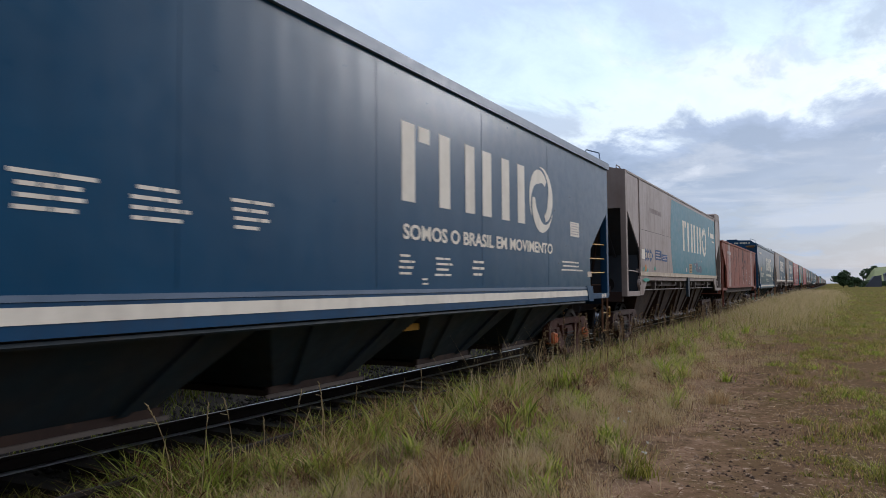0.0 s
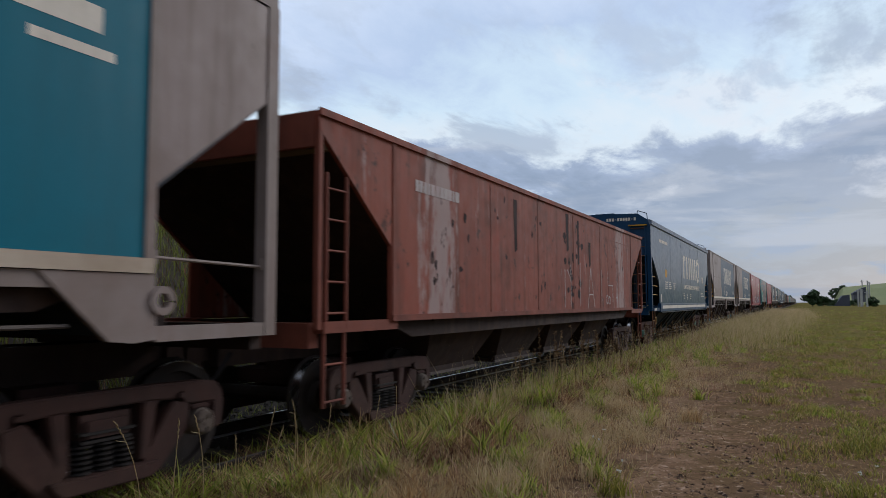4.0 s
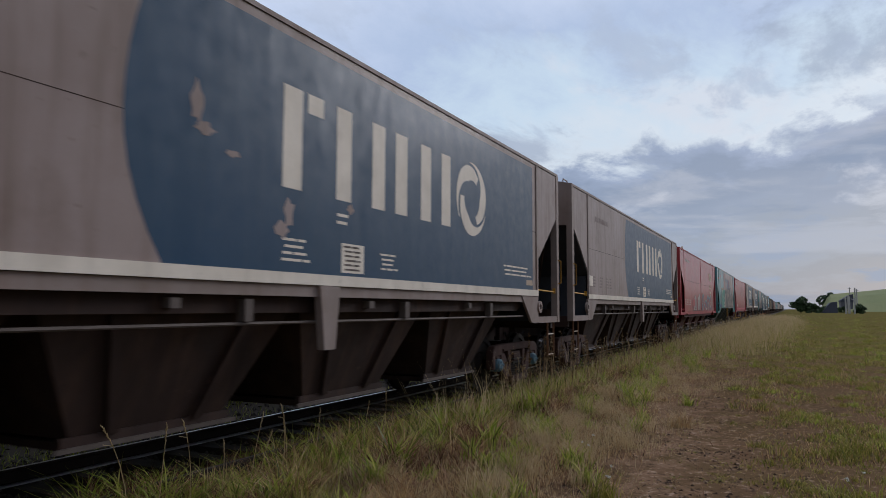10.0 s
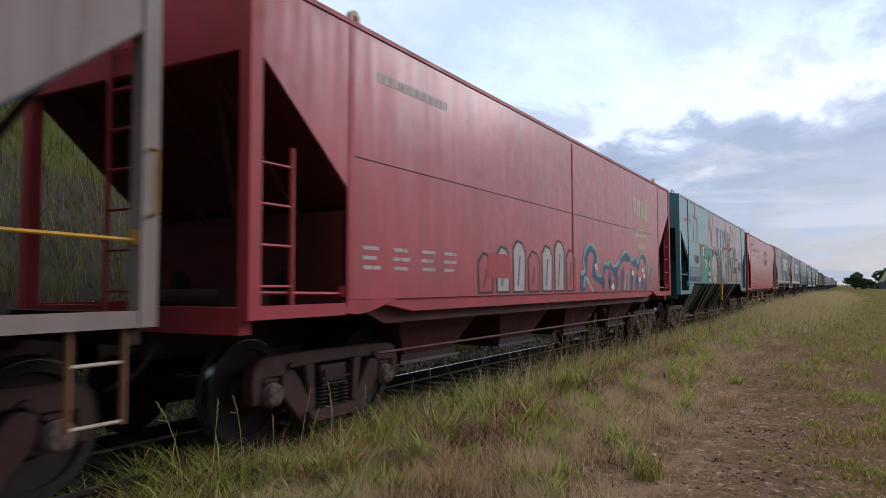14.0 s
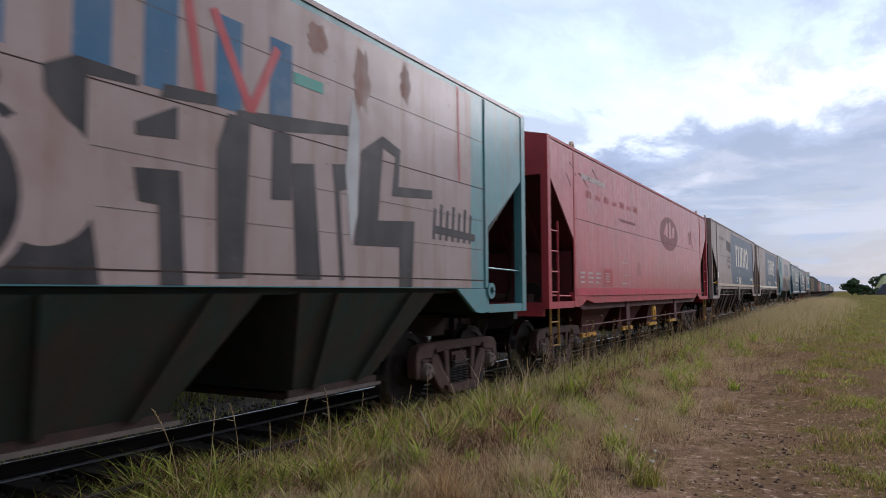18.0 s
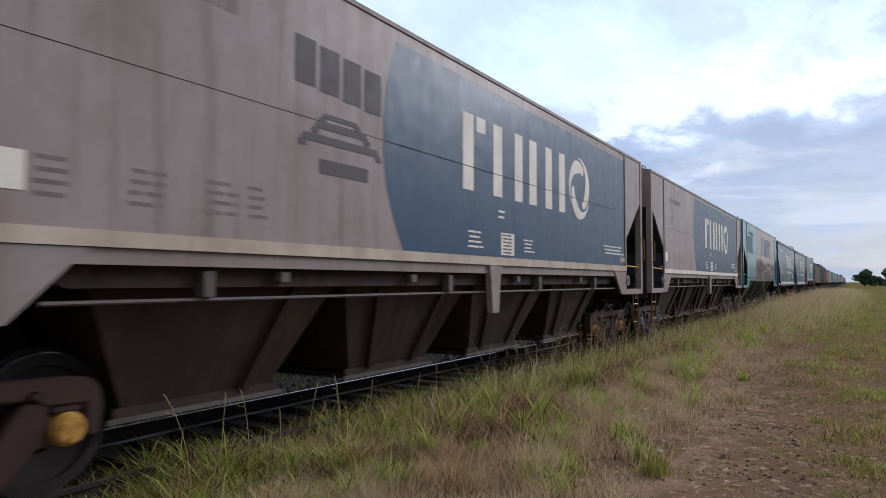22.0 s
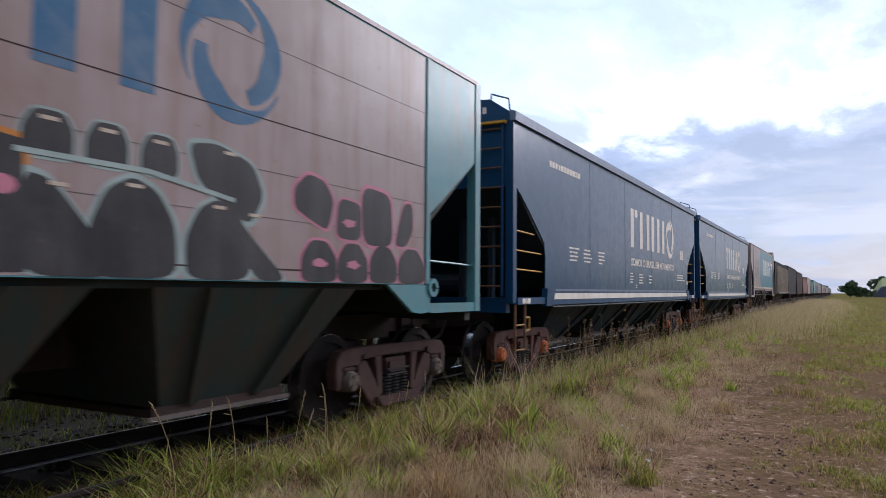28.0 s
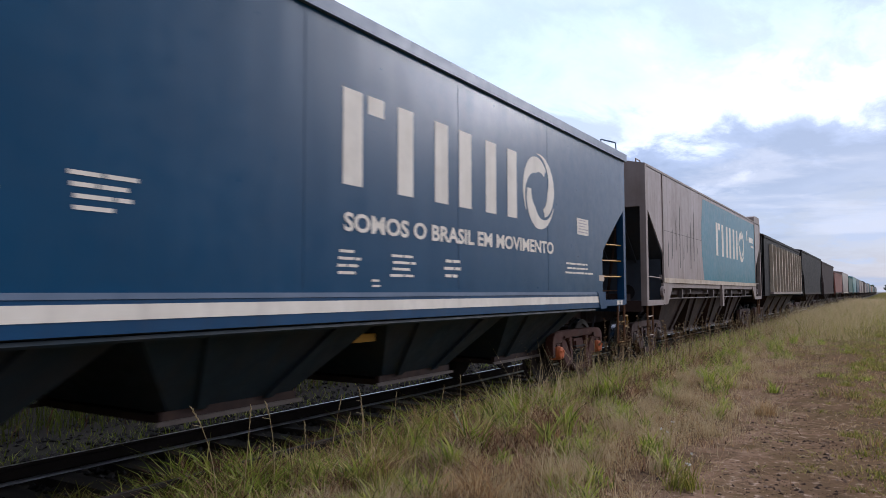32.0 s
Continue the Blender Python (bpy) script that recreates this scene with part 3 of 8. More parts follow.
    "dead": surface("brown_dead_litter", (0.12, 0.065, 0.04), (0.06, 0.036, 0.026), 0.9, size=2.0, bump=0.0, spec=0.1, tones=((0.035, 0.019, 0.013), (0.16, 0.072, 0.042), (0.31, 0.16, 0.095), (0.48, 0.30, 0.18)), thin=0.1),
    "dock": surface("seeding_dock_stalks", (0.30, 0.22, 0.13), (0.16, 0.10, 0.06), 0.8, size=2.0, bump=0.0, spec=0.1, tones=((0.06, 0.035, 0.022), (0.22, 0.14, 0.08), (0.48, 0.38, 0.24)), thin=0.2),
    "leaf": surface("dark_tree_leaves", (0.030, 0.055, 0.020), (0.045, 0.075, 0.025), 0.6, size=0.8, island=0.45, bump=0.0),
    "bark": surface("grey_brown_bark", (0.12, 0.09, 0.07), (0.07, 0.055, 0.045), 0.9, size=3, fine=30, bump=1.0),
    "far_hill": surface("distant_pasture", (0.16, 0.19, 0.075), (0.20, 0.21, 0.09), 0.95, size=0.03, fine=0.5, stain=(0.10, 0.14, 0.06), amount=0.5),
    "slate": surface("dark_grey_roofing", (0.085, 0.09, 0.115), (0.07, 0.075, 0.10), 0.8, size=0.2),
    "post": surface("pale_concrete_post", (0.50, 0.49, 0.47), None, 0.8, size=1),
    "flower": surface("white_flower_heads", (0.75, 0.74, 0.66), None, 0.7),
}


# ---- shapes ----
def box(bm, x0, x1, y0, y1, z0, z1):
    v = [bm.verts.new((x, y, z)) for x in (x0, x1) for y in (y0, y1) for z in (z0, z1)]
    for f in ((0, 1, 3, 2), (4, 6, 7, 5), (0, 4, 5, 1), (2, 3, 7, 6), (0, 2, 6, 4), (1, 5, 7, 3)):
        bm.faces.new([v[i] for i in f])


def prism(bm, pts, a, b, axis="x"):
    """A flat outline, (y, z) for axis x or (x, z) for axis y, made thick from a to b."""
    def place(p, k):
        return (k, p[0], p[1]) if axis == "x" else (p[0], k, p[1])
    u, w = [bm.verts.new(place(p, a)) for p in pts], [bm.verts.new(place(p, b)) for p in pts]
    bm.faces.new(u)
    bm.faces.new(w[::-1])
    for i in range(len(pts)):
        j = (i + 1) % len(pts)
        bm.faces.new((u[j], u[i], w[i], w[j]))


def rod(bm, p, q, r, sides=6):
    """A bar from p to q."""
    p, q = Vector(p), Vector(q)
    d = (q - p).normalized()
    a = d.orthogonal().normalized()
    b = d.cross(a)
    ring = [[bm.verts.new(c + r * (a * math.cos(k * math.tau / sides) + b * math.sin(k * math.tau / sides))) for k in range(sides)] for c in (p, q)]
    for k in range(sides):
        j = (k + 1) % sides
        bm.faces.new((ring[0][k], ring[0][j], ring[1][j], ring[1][k]))
    bm.faces.new(ring[0][::-1])
    bm.faces.new(ring[1])


def turned(bm, profile, y, z, sides=28):
    """A solid of revolution round an axle along x; profile: (x, radius)."""
    rings = [[bm.verts.new((x, y + r * math.cos(k * math.tau / sides), z + r * math.sin(k * math.tau / sides))) for k in range(sides)] for x, r in profile]
    for i in range(len(rings) - 1):
        for k in range(sides):
            j = (k + 1) % sides
            bm.faces.new((rings[i][k], rings[i][j], rings[i + 1][j], rings[i + 1][k]))
    bm.faces.new(rings[0][::-1])
    bm.faces.new(rings[-1])


MESHES = {}


def part(name, bm, material, parent, label="", smooth=False, key=None):
    """Links a bmesh as one mesh object under a thing or a part; key: alike pieces share the mesh."""
    if key is not None and key in MESHES:
        me = MESHES[key]
    else:
        if callable(bm):
            b = bmesh.new()
            bm(b)
            bm = b
        bmesh.ops.recalc_face_normals(bm, faces=bm.faces)
        me = bpy.data.meshes.new(name)
        bm.to_mesh(me)
        bm.free()
        me.materials.append(M[material])
        if smooth:
            for p in me.polygons:
                p.use_smooth = True
        if key is not None:
            MESHES[key] = me
    ob = new(name, me)
    ob.parent = parent
    return tagged(ob, label)


def soup(name, verts, faces, material, label, category, kind="stuff"):
    """One object from lists of corners and faces."""
    me = bpy.data.meshes.new(name)
    me.from_pydata(verts, [], faces)
    me.materials.append(M[material])
    return tagged(new(name, me), label, category, kind=kind)


# ---- ground and track ----
def lift(x, y):
    """Height of the ground."""
    near = -0.10 + 0.03 * noise.noise((x * 0.5, y * 0.5, 0.0)) + 0.015 * noise.noise((x * 2.1, y * 2.1, 4.0))
    if x > -3.6:
        return near
    if x > -8.2:
        k = min(1.0, (-3.6 - x) / 0.5, (x + 8.2) / 0.5)
        return near - 0.16 * k
    fade = max(0.0, min(1.0, (18 - y) / 8)) * max(0.0, min(1.0, (y + 70) / 45))
    k = min(1.0, (-8.2 - x) / 3.6)
    top = 3.9 + 0.30 * max(-3.0, min(4.0, 9 - y))
    rise = max(1.5, top) * (k * k * (3 - 2 * k)) * fade
    return near + rise + (0.25 * noise.noise((x * 0.35, y * 0.35, 9.0)) * k if x > -40 else 0)


def spread(lo, hi, fine_lo, fine_hi, step, grow):
    """Grid lines that are close where the camera looks and widen outwards."""
    out = list(np.arange(fine_lo, fine_hi, step))
    s, a = step, fine_hi
    while a < hi:
        out.append(a)
        s *= grow
        a += s
    s, a = step, fine_lo
    while a > lo:
        s *= grow
        a -= s
        out.append(a)
    return sorted(out)


def build_ground():
    xs, ys = spread(-1400, 1400, -13, 6, 0.35, 1.35), spread(-600, 2600, -2, 30, 0.5, 1.3)
    v = [(x, y, lift(x, y)) for y in ys for x in xs]
    n = len(xs)
    f = [(j * n + i, j * n + i + 1, (j + 1) * n + i + 1, (j + 1) * n + i) for j in range(len(ys) - 1) for i in range(n - 1)]
    me = bpy.data.meshes.new("ground")
    me.from_pydata(v, [], f)
    for name in ("turf", "clay", "bank", "bed"):
        me.materials.append(M[name])
    for p in me.polygons:
        c = p.center
        p.use_smooth = True
        if -10.4 < c.x < -4.3:
            p.material_index = 3
        if -10.4 > c.x > -60 and c.y < 70:
            p.material_index = 1 if -13.0 < c.x < -11.3 and noise.noise((c.x, c.y * 0.6, 3.0)) > -0.25 else 2
    tagged(new("ground", me), "dry earth and meadow ground with thin grass", "ground", kind="structure")


def build_track():
    track = tagged(new("railway_track"), "broad gauge railway track with worn steel rails on wooden sleepers", "railway track", kind="structure")
    outline = [(-0.07, -0.17), (0.07, -0.17), (0.07, -0.155), (0.012, -0.135), (0.012, -0.045), (0.036, -0.03), (0.036, -0.004), (0.028, 0.0),
               (-0.028, 0.0), (-0.036, -0.004), (-0.036, -0.03), (-0.012, -0.045), (-0.012, -0.135), (-0.07, -0.155)]
    for side, dip in ((-0.825, 0.022), (0.84, 0.0)):       # the far rail lies a little low
        x = TRACK_X + side
        bm = bmesh.new()
        prism(bm, [(x + a, b * 0.90 - dip) for a, b in outline], -160, 900, "y")
        rail = part("rail", bm, "rail_rust", track, "rusty rail with a polished head")
        bm = bmesh.new()
        box(bm, x - 0.020, x + 0.016, -160, 900, -0.002 - dip, 0.0012 - dip)
        # the near head gets the darker copy, shade under the wagons painted in
        part("rail_head", bm, "rail" if dip else "rail_shaded", rail, "worn running surface")
        bm = bmesh.new()
        prism(bm, [(x + 0.045, -0.128 - dip), (x + 0.0705, -0.137 - dip), (x + 0.0705, -0.150 - dip), (x + 0.073, -0.150 - dip), (x + 0.073, -0.134 - dip), (x + 0.045, -0.124 - dip)], -160, 900, "y")
        part("rail_foot_edge", bm, "rail" if dip else "rail_rust", rail, "edge of the rail foot")
    bm = bmesh.new()
    box(bm, -1.35, 1.35, -0.11, 0.11, -0.33, -0.172)
    bmesh.ops.bevel(bm, geom=bm.edges[:], offset=0.012, segments=1)
    me = bpy.data.meshes.new("sleeper")
    bm.to_mesh(me)
    bm.free()
    me.materials.append(M["sleeper"])
    rng = random.Random(5)
    for i in range(150):
        ob = new("sleeper", me)
        ob.parent = track
        ob.matrix_basis = pose(TRACK_X + rng.uniform(-0.03, 0.03), -12 + i * 0.56 + rng.uniform(-0.03, 0.03), rng.uniform(-0.008, 0.004), 0, 0, rng.uniform(-1.5, 1.5))
    # ballast: broken stones
    v, f = [], []
    for i in range(17000):
        y = rng.uniform(-4, 26) if i < 14000 else rng.uniform(26, 60)
        x = TRACK_X + (rng.gauss(0, 0.95) if i % 2 else rng.gauss(-1.9, 0.8))
        if not -4.2 < x - TRACK_X < 1.5:
            continue
        s = rng.uniform(0.02, 0.055)
        z = min(-0.235, lift(x, y) + 0.02) + rng.uniform(-0.03, 0.03) if x > -7.6 else lift(x, y) + rng.uniform(-0.02, 0.02)
        b = len(v)
        a0 = rng.uniform(0, 6.28)
        for k in range(4):
            a = a0 + k * 1.571
            v.append((x + s * math.cos(a) * rng.uniform(0.7, 1.2), y + s * math.sin(a) * rng.uniform(0.7, 1.2), z + rng.uniform(-0.4, 0.4) * s))
        v += [(x, y, z + s * rng.uniform(0.5, 0.9)), (x, y, z - s * 0.8)]
        for k in range(4):
            j = (k + 1) % 4
            f += [(b + k, b + j, b + 4), (b + j, b + k, b + 5)]
    soup("ballast", v, f, "stone", "broken grey ballast stones between the sleepers", "ballast")


build_ground()
build_track()


# ---- wagons ----
HALF = 1.55            # half the width of a wagon; its camera side faces +x
R_WHEEL = 0.483
MOVERS, WHEELS = [], []


def wheelset(parent, y, cap, r):
    """An axle with two wheels and capped bearings, turning round its own axle."""
    k = r / 0.457

    def wheels(b):
        rod(b, (-0.8, 0, 0), (0.8, 0, 0), 0.085, 10)
        for s in (-1, 1):
            prof = [(0.735, 0.33), (0.735, 0.478), (0.752, 0.484), (0.768, 0.470)]
            prof += [(0.775, 0.455), (0.866, 0.452), (0.866, 0.375), (0.835, 0.365), (0.815, 0.19), (0.875, 0.15), (0.875, 0.09), (0.72, 0.09), (0.72, 0.16), (0.765, 0.19), (0.775, 0.33)]
            turned(b, [(s * x, q * k) for x, q in prof], 0, 0, 40)
    ob = part("wheelset", wheels, "wheel", parent, "steel wheels on a brown axle", key="wheelset%.3f" % r)
    ob.matrix_basis = pose(0, y, r)

    def tread(b):
        turned(b, [(s * x, q * k) for x, q in ((0.776, 0.4570), (0.862, 0.4545), (0.862, 0.42), (0.776, 0.42))], 0, 0, 40)
    for s in (-1, 1):
        part("wheel_tread", tread, "steel", ob, "bright worn tread", key="tread%d%.3f" % (s, r), smooth=False)

    def axle_cap(b):
        turned(b, [(s * 1.02, 0.085), (s * 1.02, 0.112), (s * 1.16, 0.112), (s * 1.165, 0.104), (s * 1.19, 0.100), (s * 1.205, 0.085), (s * 1.205, 0.03), (s * 1.212, 0.03)], 0, 0, 20)
        for i in range(3):
            a = i * math.tau / 3
            rod(b, (s * 1.20, 0.06 * math.cos(a), 0.06 * math.sin(a)), (s * 1.222, 0.06 * math.cos(a), 0.06 * math.sin(a)), 0.020, 6)
    for s in (-1, 1):
        part("bearing_cap", axle_cap, cap, ob, "painted bearing cap with three bolts", key="cap%s%d" % (cap, s))
    WHEELS.append((ob, y))


def bogie(parent, y, paint, cap, r):
    """A cast three-piece bogie: two side frames, a bolster, springs and two wheelsets."""
    c = r

    def coil(b):
        for dy in (-0.17, 0.0, 0.17):
            for k in range(6):
                turned_z(b, s * 1.09, dy, c - 0.215 + k * 0.036, 0.078, 0.020)

    def frame_side(b):
        a, e = s * 1.02, s * 1.15
        half = [(1.12, -0.07), (1.145, 0.12), (1.125, 0.24), (1.05, 0.315), (0.92, 0.335), (0.45, 0.345)]
        under = [(0.40, 0.225), (0.68, 0.205), (0.745, 0.16), (1.015, 0.15), (1.02, -0.07)]
        chord = half + [(-p, q) for p, q in half[::-1]] + [(-p, q) for p, q in under[::-1]] + under
        prism(b, [(p, c + q) for p, q in chord], a, e)
        for m in (-1, 1):
            prism(b, [(m * p, c + q) for p, q in ((0.765, 0.17), (0.60, 0.20), (0.50, 0.08), (0.33, -0.17), (0.30, -0.31), (0.47, -0.32), (0.60, -0.19), (0.755, -0.03))], a, e)
            prism(b, [(m * p, c + q) for p, q in ((0.45, 0.235), (0.31, 0.235), (0.28, -0.19), (0.37, -0.22))], a, e)
            box(b, min(a, e), max(a, e), m * 0.889 - 0.10, m * 0.889 + 0.10, c + 0.105, c + 0.148)
            box(b, min(s * 1.15, s * 1.175), max(s * 1.15, s * 1.175), m * 0.66 - 0.035, m * 0.66 + 0.035, c + 0.21, c + 0.27)
        prism(b, [(p, c + q) for p, q in ((-0.45, -0.215), (0.45, -0.215), (0.43, -0.27), (0.36, -0.325), (-0.36, -0.325), (-0.43, -0.27))], s * 0.97, s * 1.21)
        bmesh.ops.recalc_face_normals(b, faces=b.faces)
        bmesh.ops.bevel(b, geom=b.edges[:], offset=0.014, segments=2, affect="EDGES", clamp_overlap=True)
    for s in (-1, 1):
        f = part("bogie_side_frame", frame_side, paint, parent, "cast steel bogie side frame with open windows", key="sideframe%s%d%.3f" % (paint, s, r))
        f.matrix_basis = pose(0, y, 0)
        part("spring", coil, "spring", f, "nest of coil springs", key="springs%d%.3f" % (s, r))

        def lining(b):             # friction wedge, shoe and brake lever beside the bolster end
            box(b, min(s * 1.10, s * 1.17), max(s * 1.10, s * 1.17), -0.22, 0.22, c + 0.055, c + 0.075)
            box(b, min(s * 1.10, s * 1.16), max(s * 1.10, s * 1.16), -0.20, 0.20, c - 0.005, c + 0.015)
        part("wear_plate", lining, "spring", f, "thin wear plates at the bolster end", key="wear%d%.3f" % (s, r))

    def bolster(b):
        box(b, -1.13, 1.13, -0.20, 0.20, c + 0.02, c + 0.19)
        box(b, -0.5, 0.5, -0.24, 0.24, c + 0.10, c + 0.34)
        for s in (-1, 1):
            box(b, s * 1.13, s * 1.16, -0.16, 0.16, c + 0.03, c + 0.15)
        for m in (-1, 1):
            box(b, -0.95, 0.95, m * 0.36 - 0.05, m * 0.36 + 0.05, c - 0.12, c - 0.04)
            for s in (-1, 1):      # brake shoes against the treads
                prism(b, [(m * (0.889 - r - 0.07), c - 0.20), (m * (0.889 - r - 0.015), c - 0.18), (m * (0.889 - r - 0.005), c + 0.10), (m * (0.889 - r - 0.06), c + 0.12)], s * 0.78, s * 0.86)
    part("bolster", bolster, paint, f, "bolster beam", key="bolster%s%.3f" % (paint, r))

    for m in (-1, 1):
        wheelset(parent, y + m * 0.889, cap, r)


def turned_z(bm, x, y, z, r, h, sides=10):
    """A flat coil round an upright axis."""
    rings = [[bm.verts.new((x + q * math.cos(k * math.tau / sides), y + q * math.sin(k * math.tau / sides), z + d)) for k in range(sides)]
             for q, d in ((r - 0.012, 0), (r, h * 0.3), (r, h * 0.7), (r - 0.012, h))]
    for i in range(3):
        for k in range(sides):
            j = (k + 1) % sides
            bm.faces.new((rings[i][k], rings[i][j], rings[i + 1][j], rings[i + 1][k]))
    bm.faces.new(rings[0][::-1])
    bm.faces.new(rings[-1])


def pair(parent, name, material, shape, label=""):
    """The same part on each flank; shape(bm, s)."""
    for s in (-1, 1):
        bm = bmesh.new()
        shape(bm, s)
        part(name, bm, material, parent, label)


LAYER = [0]


def decal(parent, name, shapes, material, label="", off=0.003, thick=0.002):
    """Paint laid on the camera side: outlines of (y, z)."""
    if name == "painted_field":
        off, thick = 0.0006, 0.0008
    elif material == "faded_ink" and off > 0.005:
        off, thick = 0.0016, 0.0006
    else:
        LAYER[0] += 1
        off += 0.0003 * (LAYER[0] % 6)
    if len(shapes) > 1 and name != "lettering":
        for pts in shapes:
            decal(parent, name, [pts], material, label, off, thick)
        return
    if name != "painted_field" and off < 0.02:      # paint is thin
        off, thick = off * 0.45, thick * 0.35
    bm = bmesh.new()
    for pts in shapes:
        prism(bm, pts, HALF + off, HALF + off + thick)
    return part(name, bm, material, parent, label)


def rect(y0, y1, z0, z1):
    return [(y0, z0), (y1, z0), (y1, z1), (y0, z1)]


def arc(cy, cz, r0, r1, a0, a1, n=16, taper=False):
    """A crescent or ring piece; angles in degrees."""
    out, inner = [], []
    for k in range(n + 1):
        u = k / n
        a = radians(a0 + (a1 - a0) * u)
        w = (r1 - r0) * (math.sin(math.pi * min(1, 0.15 + u * 0.85)) if taper else 1)
        out.append((cy + r1 * math.cos(a), cz + r1 * math.sin(a)))
        inner.append((cy + (r1 - w) * math.cos(a), cz + (r1 - w) * math.sin(a)))
    pts = out + inner[::-1]
    return pts


def swirl(cy, cz, r, a0, turn=160, n=18):
    """A blade of a swirling ring: a thin tail outside, a thick blunt head inside."""
    out, inner = [], []
    for k in range(n + 1):
        u = k / n
        a = radians(a0 - turn * u)
        ro = r * (1.0 - 0.26 * max(0.0, (u - 0.5) / 0.5) ** 1.3)
        ri = r * (0.975 - 0.46 * min(1.0, u / 0.6) ** 1.3)
        out.append((cy + ro * math.cos(a), cz + ro * math.sin(a)))
        inner.append((cy + ri * math.cos(a), cz + ri * math.sin(a)))
    return out + inner[::-1]


def blob(cy, cz, ry, rz, n=18, wob=0.0, seed=0):
    return [(cy + ry * math.cos(k * math.tau / n) * (1 + wob * math.sin(3 * k + seed)), cz + rz * math.sin(k * math.tau / n) * (1 + wob * math.cos(2 * k + seed))) for k in range(n)]


def emblem(parent, y, z, h, material, ring=True, off=0.006):
    """The operator's mark as plain upright bars and a swirling ring."""
    for a, w, lo in ((0.0, 0.28, 0.0), (0.36, 0.25, 0.80), (0.84, 0.27, 0.0), (1.52, 0.27, 0.0), (2.03, 0.28, 0.0), (2.66, 0.27, 0.0), (3.24, 0.27, 0.0)):
        decal(parent, "mark_bar", [rect(y + a, y + a + w, z + h * lo, z + h)], material, "painted bar of the operator's mark", off)
    if ring:
        cy, cz, r = y + 4.23, z + h * 0.5, 0.53
        for a in (215, 97, -22):
            decal(parent, "mark_arc", [swirl(cy, cz, r, a)], material, "swirling arc of the operator's ring mark", off)


def bars(parent, y0, y1, z0, z1, rows, material, off=0.006, seed=0, name="lettering"):
    if name == "number_bar":
        w = y1 - y0
        decal(parent, name, [rect(y0 + w * a, y0 + w * b, z0, z1) for a, b in ((0, 0.07), (0.085, 0.155), (0.17, 0.24), (0.27, 0.31), (0.33, 0.42), (0.435, 0.52), (0.535, 0.62), (0.635, 0.72), (0.735, 0.82), (0.84, 0.88), (0.90, 1.0))], material, "wagon number as plain bars", off)
        return
    lettering_bars(parent, y0, y1, z0, z1, rows, material, off, seed, name)


def lettering_bars(parent, y0, y1, z0, z1, rows, material, off=0.006, seed=0, name="lettering"):
    """Small print as plain bars."""
    rng = random.Random(seed * 7 + int(y0 * 100))
    h = (z1 - z0) / (rows * 1.7 - 0.7)
    shapes = []
    for i in range(rows):
        z = z1 - i * h * 1.7
        e = y1 - rng.uniform(0, 0.3) * (y1 - y0)
        a = y0 + rng.uniform(0, 0.12) * (y1 - y0)
        while a < e - 0.04:        # words of a line
            b = min(e, a + rng.uniform(0.10, 0.30))
            shapes.append(rect(a, b, z - h * 0.80, z - h * 0.12))
            a = b + 0.022
    decal(parent, name, shapes, material, "small print in plain bars", off)


def writing(parent, text, y, z, h, width, material, name="slogan", label="", off=0.006, bold=0.0, grow=0.0):
    """Words on the camera side, fitted to a height and width."""
    cu = bpy.data.curves.new("words", "FONT")
    cu.body, cu.size, cu.resolution_u, cu.offset = text, 1.0, 3, bold
    tmp = bpy.data.objects.new("words", cu)
    scene.collection.objects.link(tmp)
    me = bpy.data.meshes.new_from_object(tmp.evaluated_get(bpy.context.evaluated_depsgraph_get()))
    bpy.data.objects.remove(tmp)
    co = np.array([v.co[:] for v in me.vertices])
    lo, hi = co.min(0), co.max(0)
    y, z, width, h = y - grow, z - grow, width + 2 * grow, h + 2 * grow
    for v, p in zip(me.vertices, co):
        v.co = (HALF + off, y + (p[0] - lo[0]) / (hi[0] - lo[0]) * width, z + (p[1] - lo[1]) / (hi[1] - lo[1]) * h)
    me.materials.clear()
    me.materials.append(M[material])
    ob = new(name, me)
    ob.parent = parent
    return tagged(ob, label)


def ladder(parent, x0, x1, y0, y1, z0, z1, n, rail_mat, rung_mat, name="ladder", rails=True, first=0.5, step=None):
    """Two uprights and rungs between (x0, y0) and (x1, y1)."""
    def uprights(b):
        if rails:
            rod(b, (x0, y0, z0), (x0, y0, z1), 0.022, 6)
        else:
            rod(b, (x0, y0, z0), (x1, y1, z0), 0.014, 6)
    lad = part(name, uprights, rail_mat, parent, "")
    if rails:
        part("upright", lambda b: rod(b, (x1, y1, z0), (x1, y1, z1), 0.022, 6), rail_mat, lad)
    for k in range(n):
        z = z0 + step * k + 0.02 if step else z0 + (z1 - z0) * (k + first) / n
        bm = bmesh.new()
        rod(bm, (x0, y0, z), (x1, y1, z), 0.013, 6)
        part("rung", bm, rung_mat, lad)
    return lad


def strip(parent, name, y0, y1, z0, z1, proud, material, label="", both_sides=True):
    for s in ((-1, 1) if both_sides else (1,)):
        bm = bmesh.new()
        a, b = s * (HALF + 0.001), s * (HALF + proud)
        box(bm, min(a, b), max(a, b), y0, y1, z0, z1)
        part(name, bm, material, parent, label)


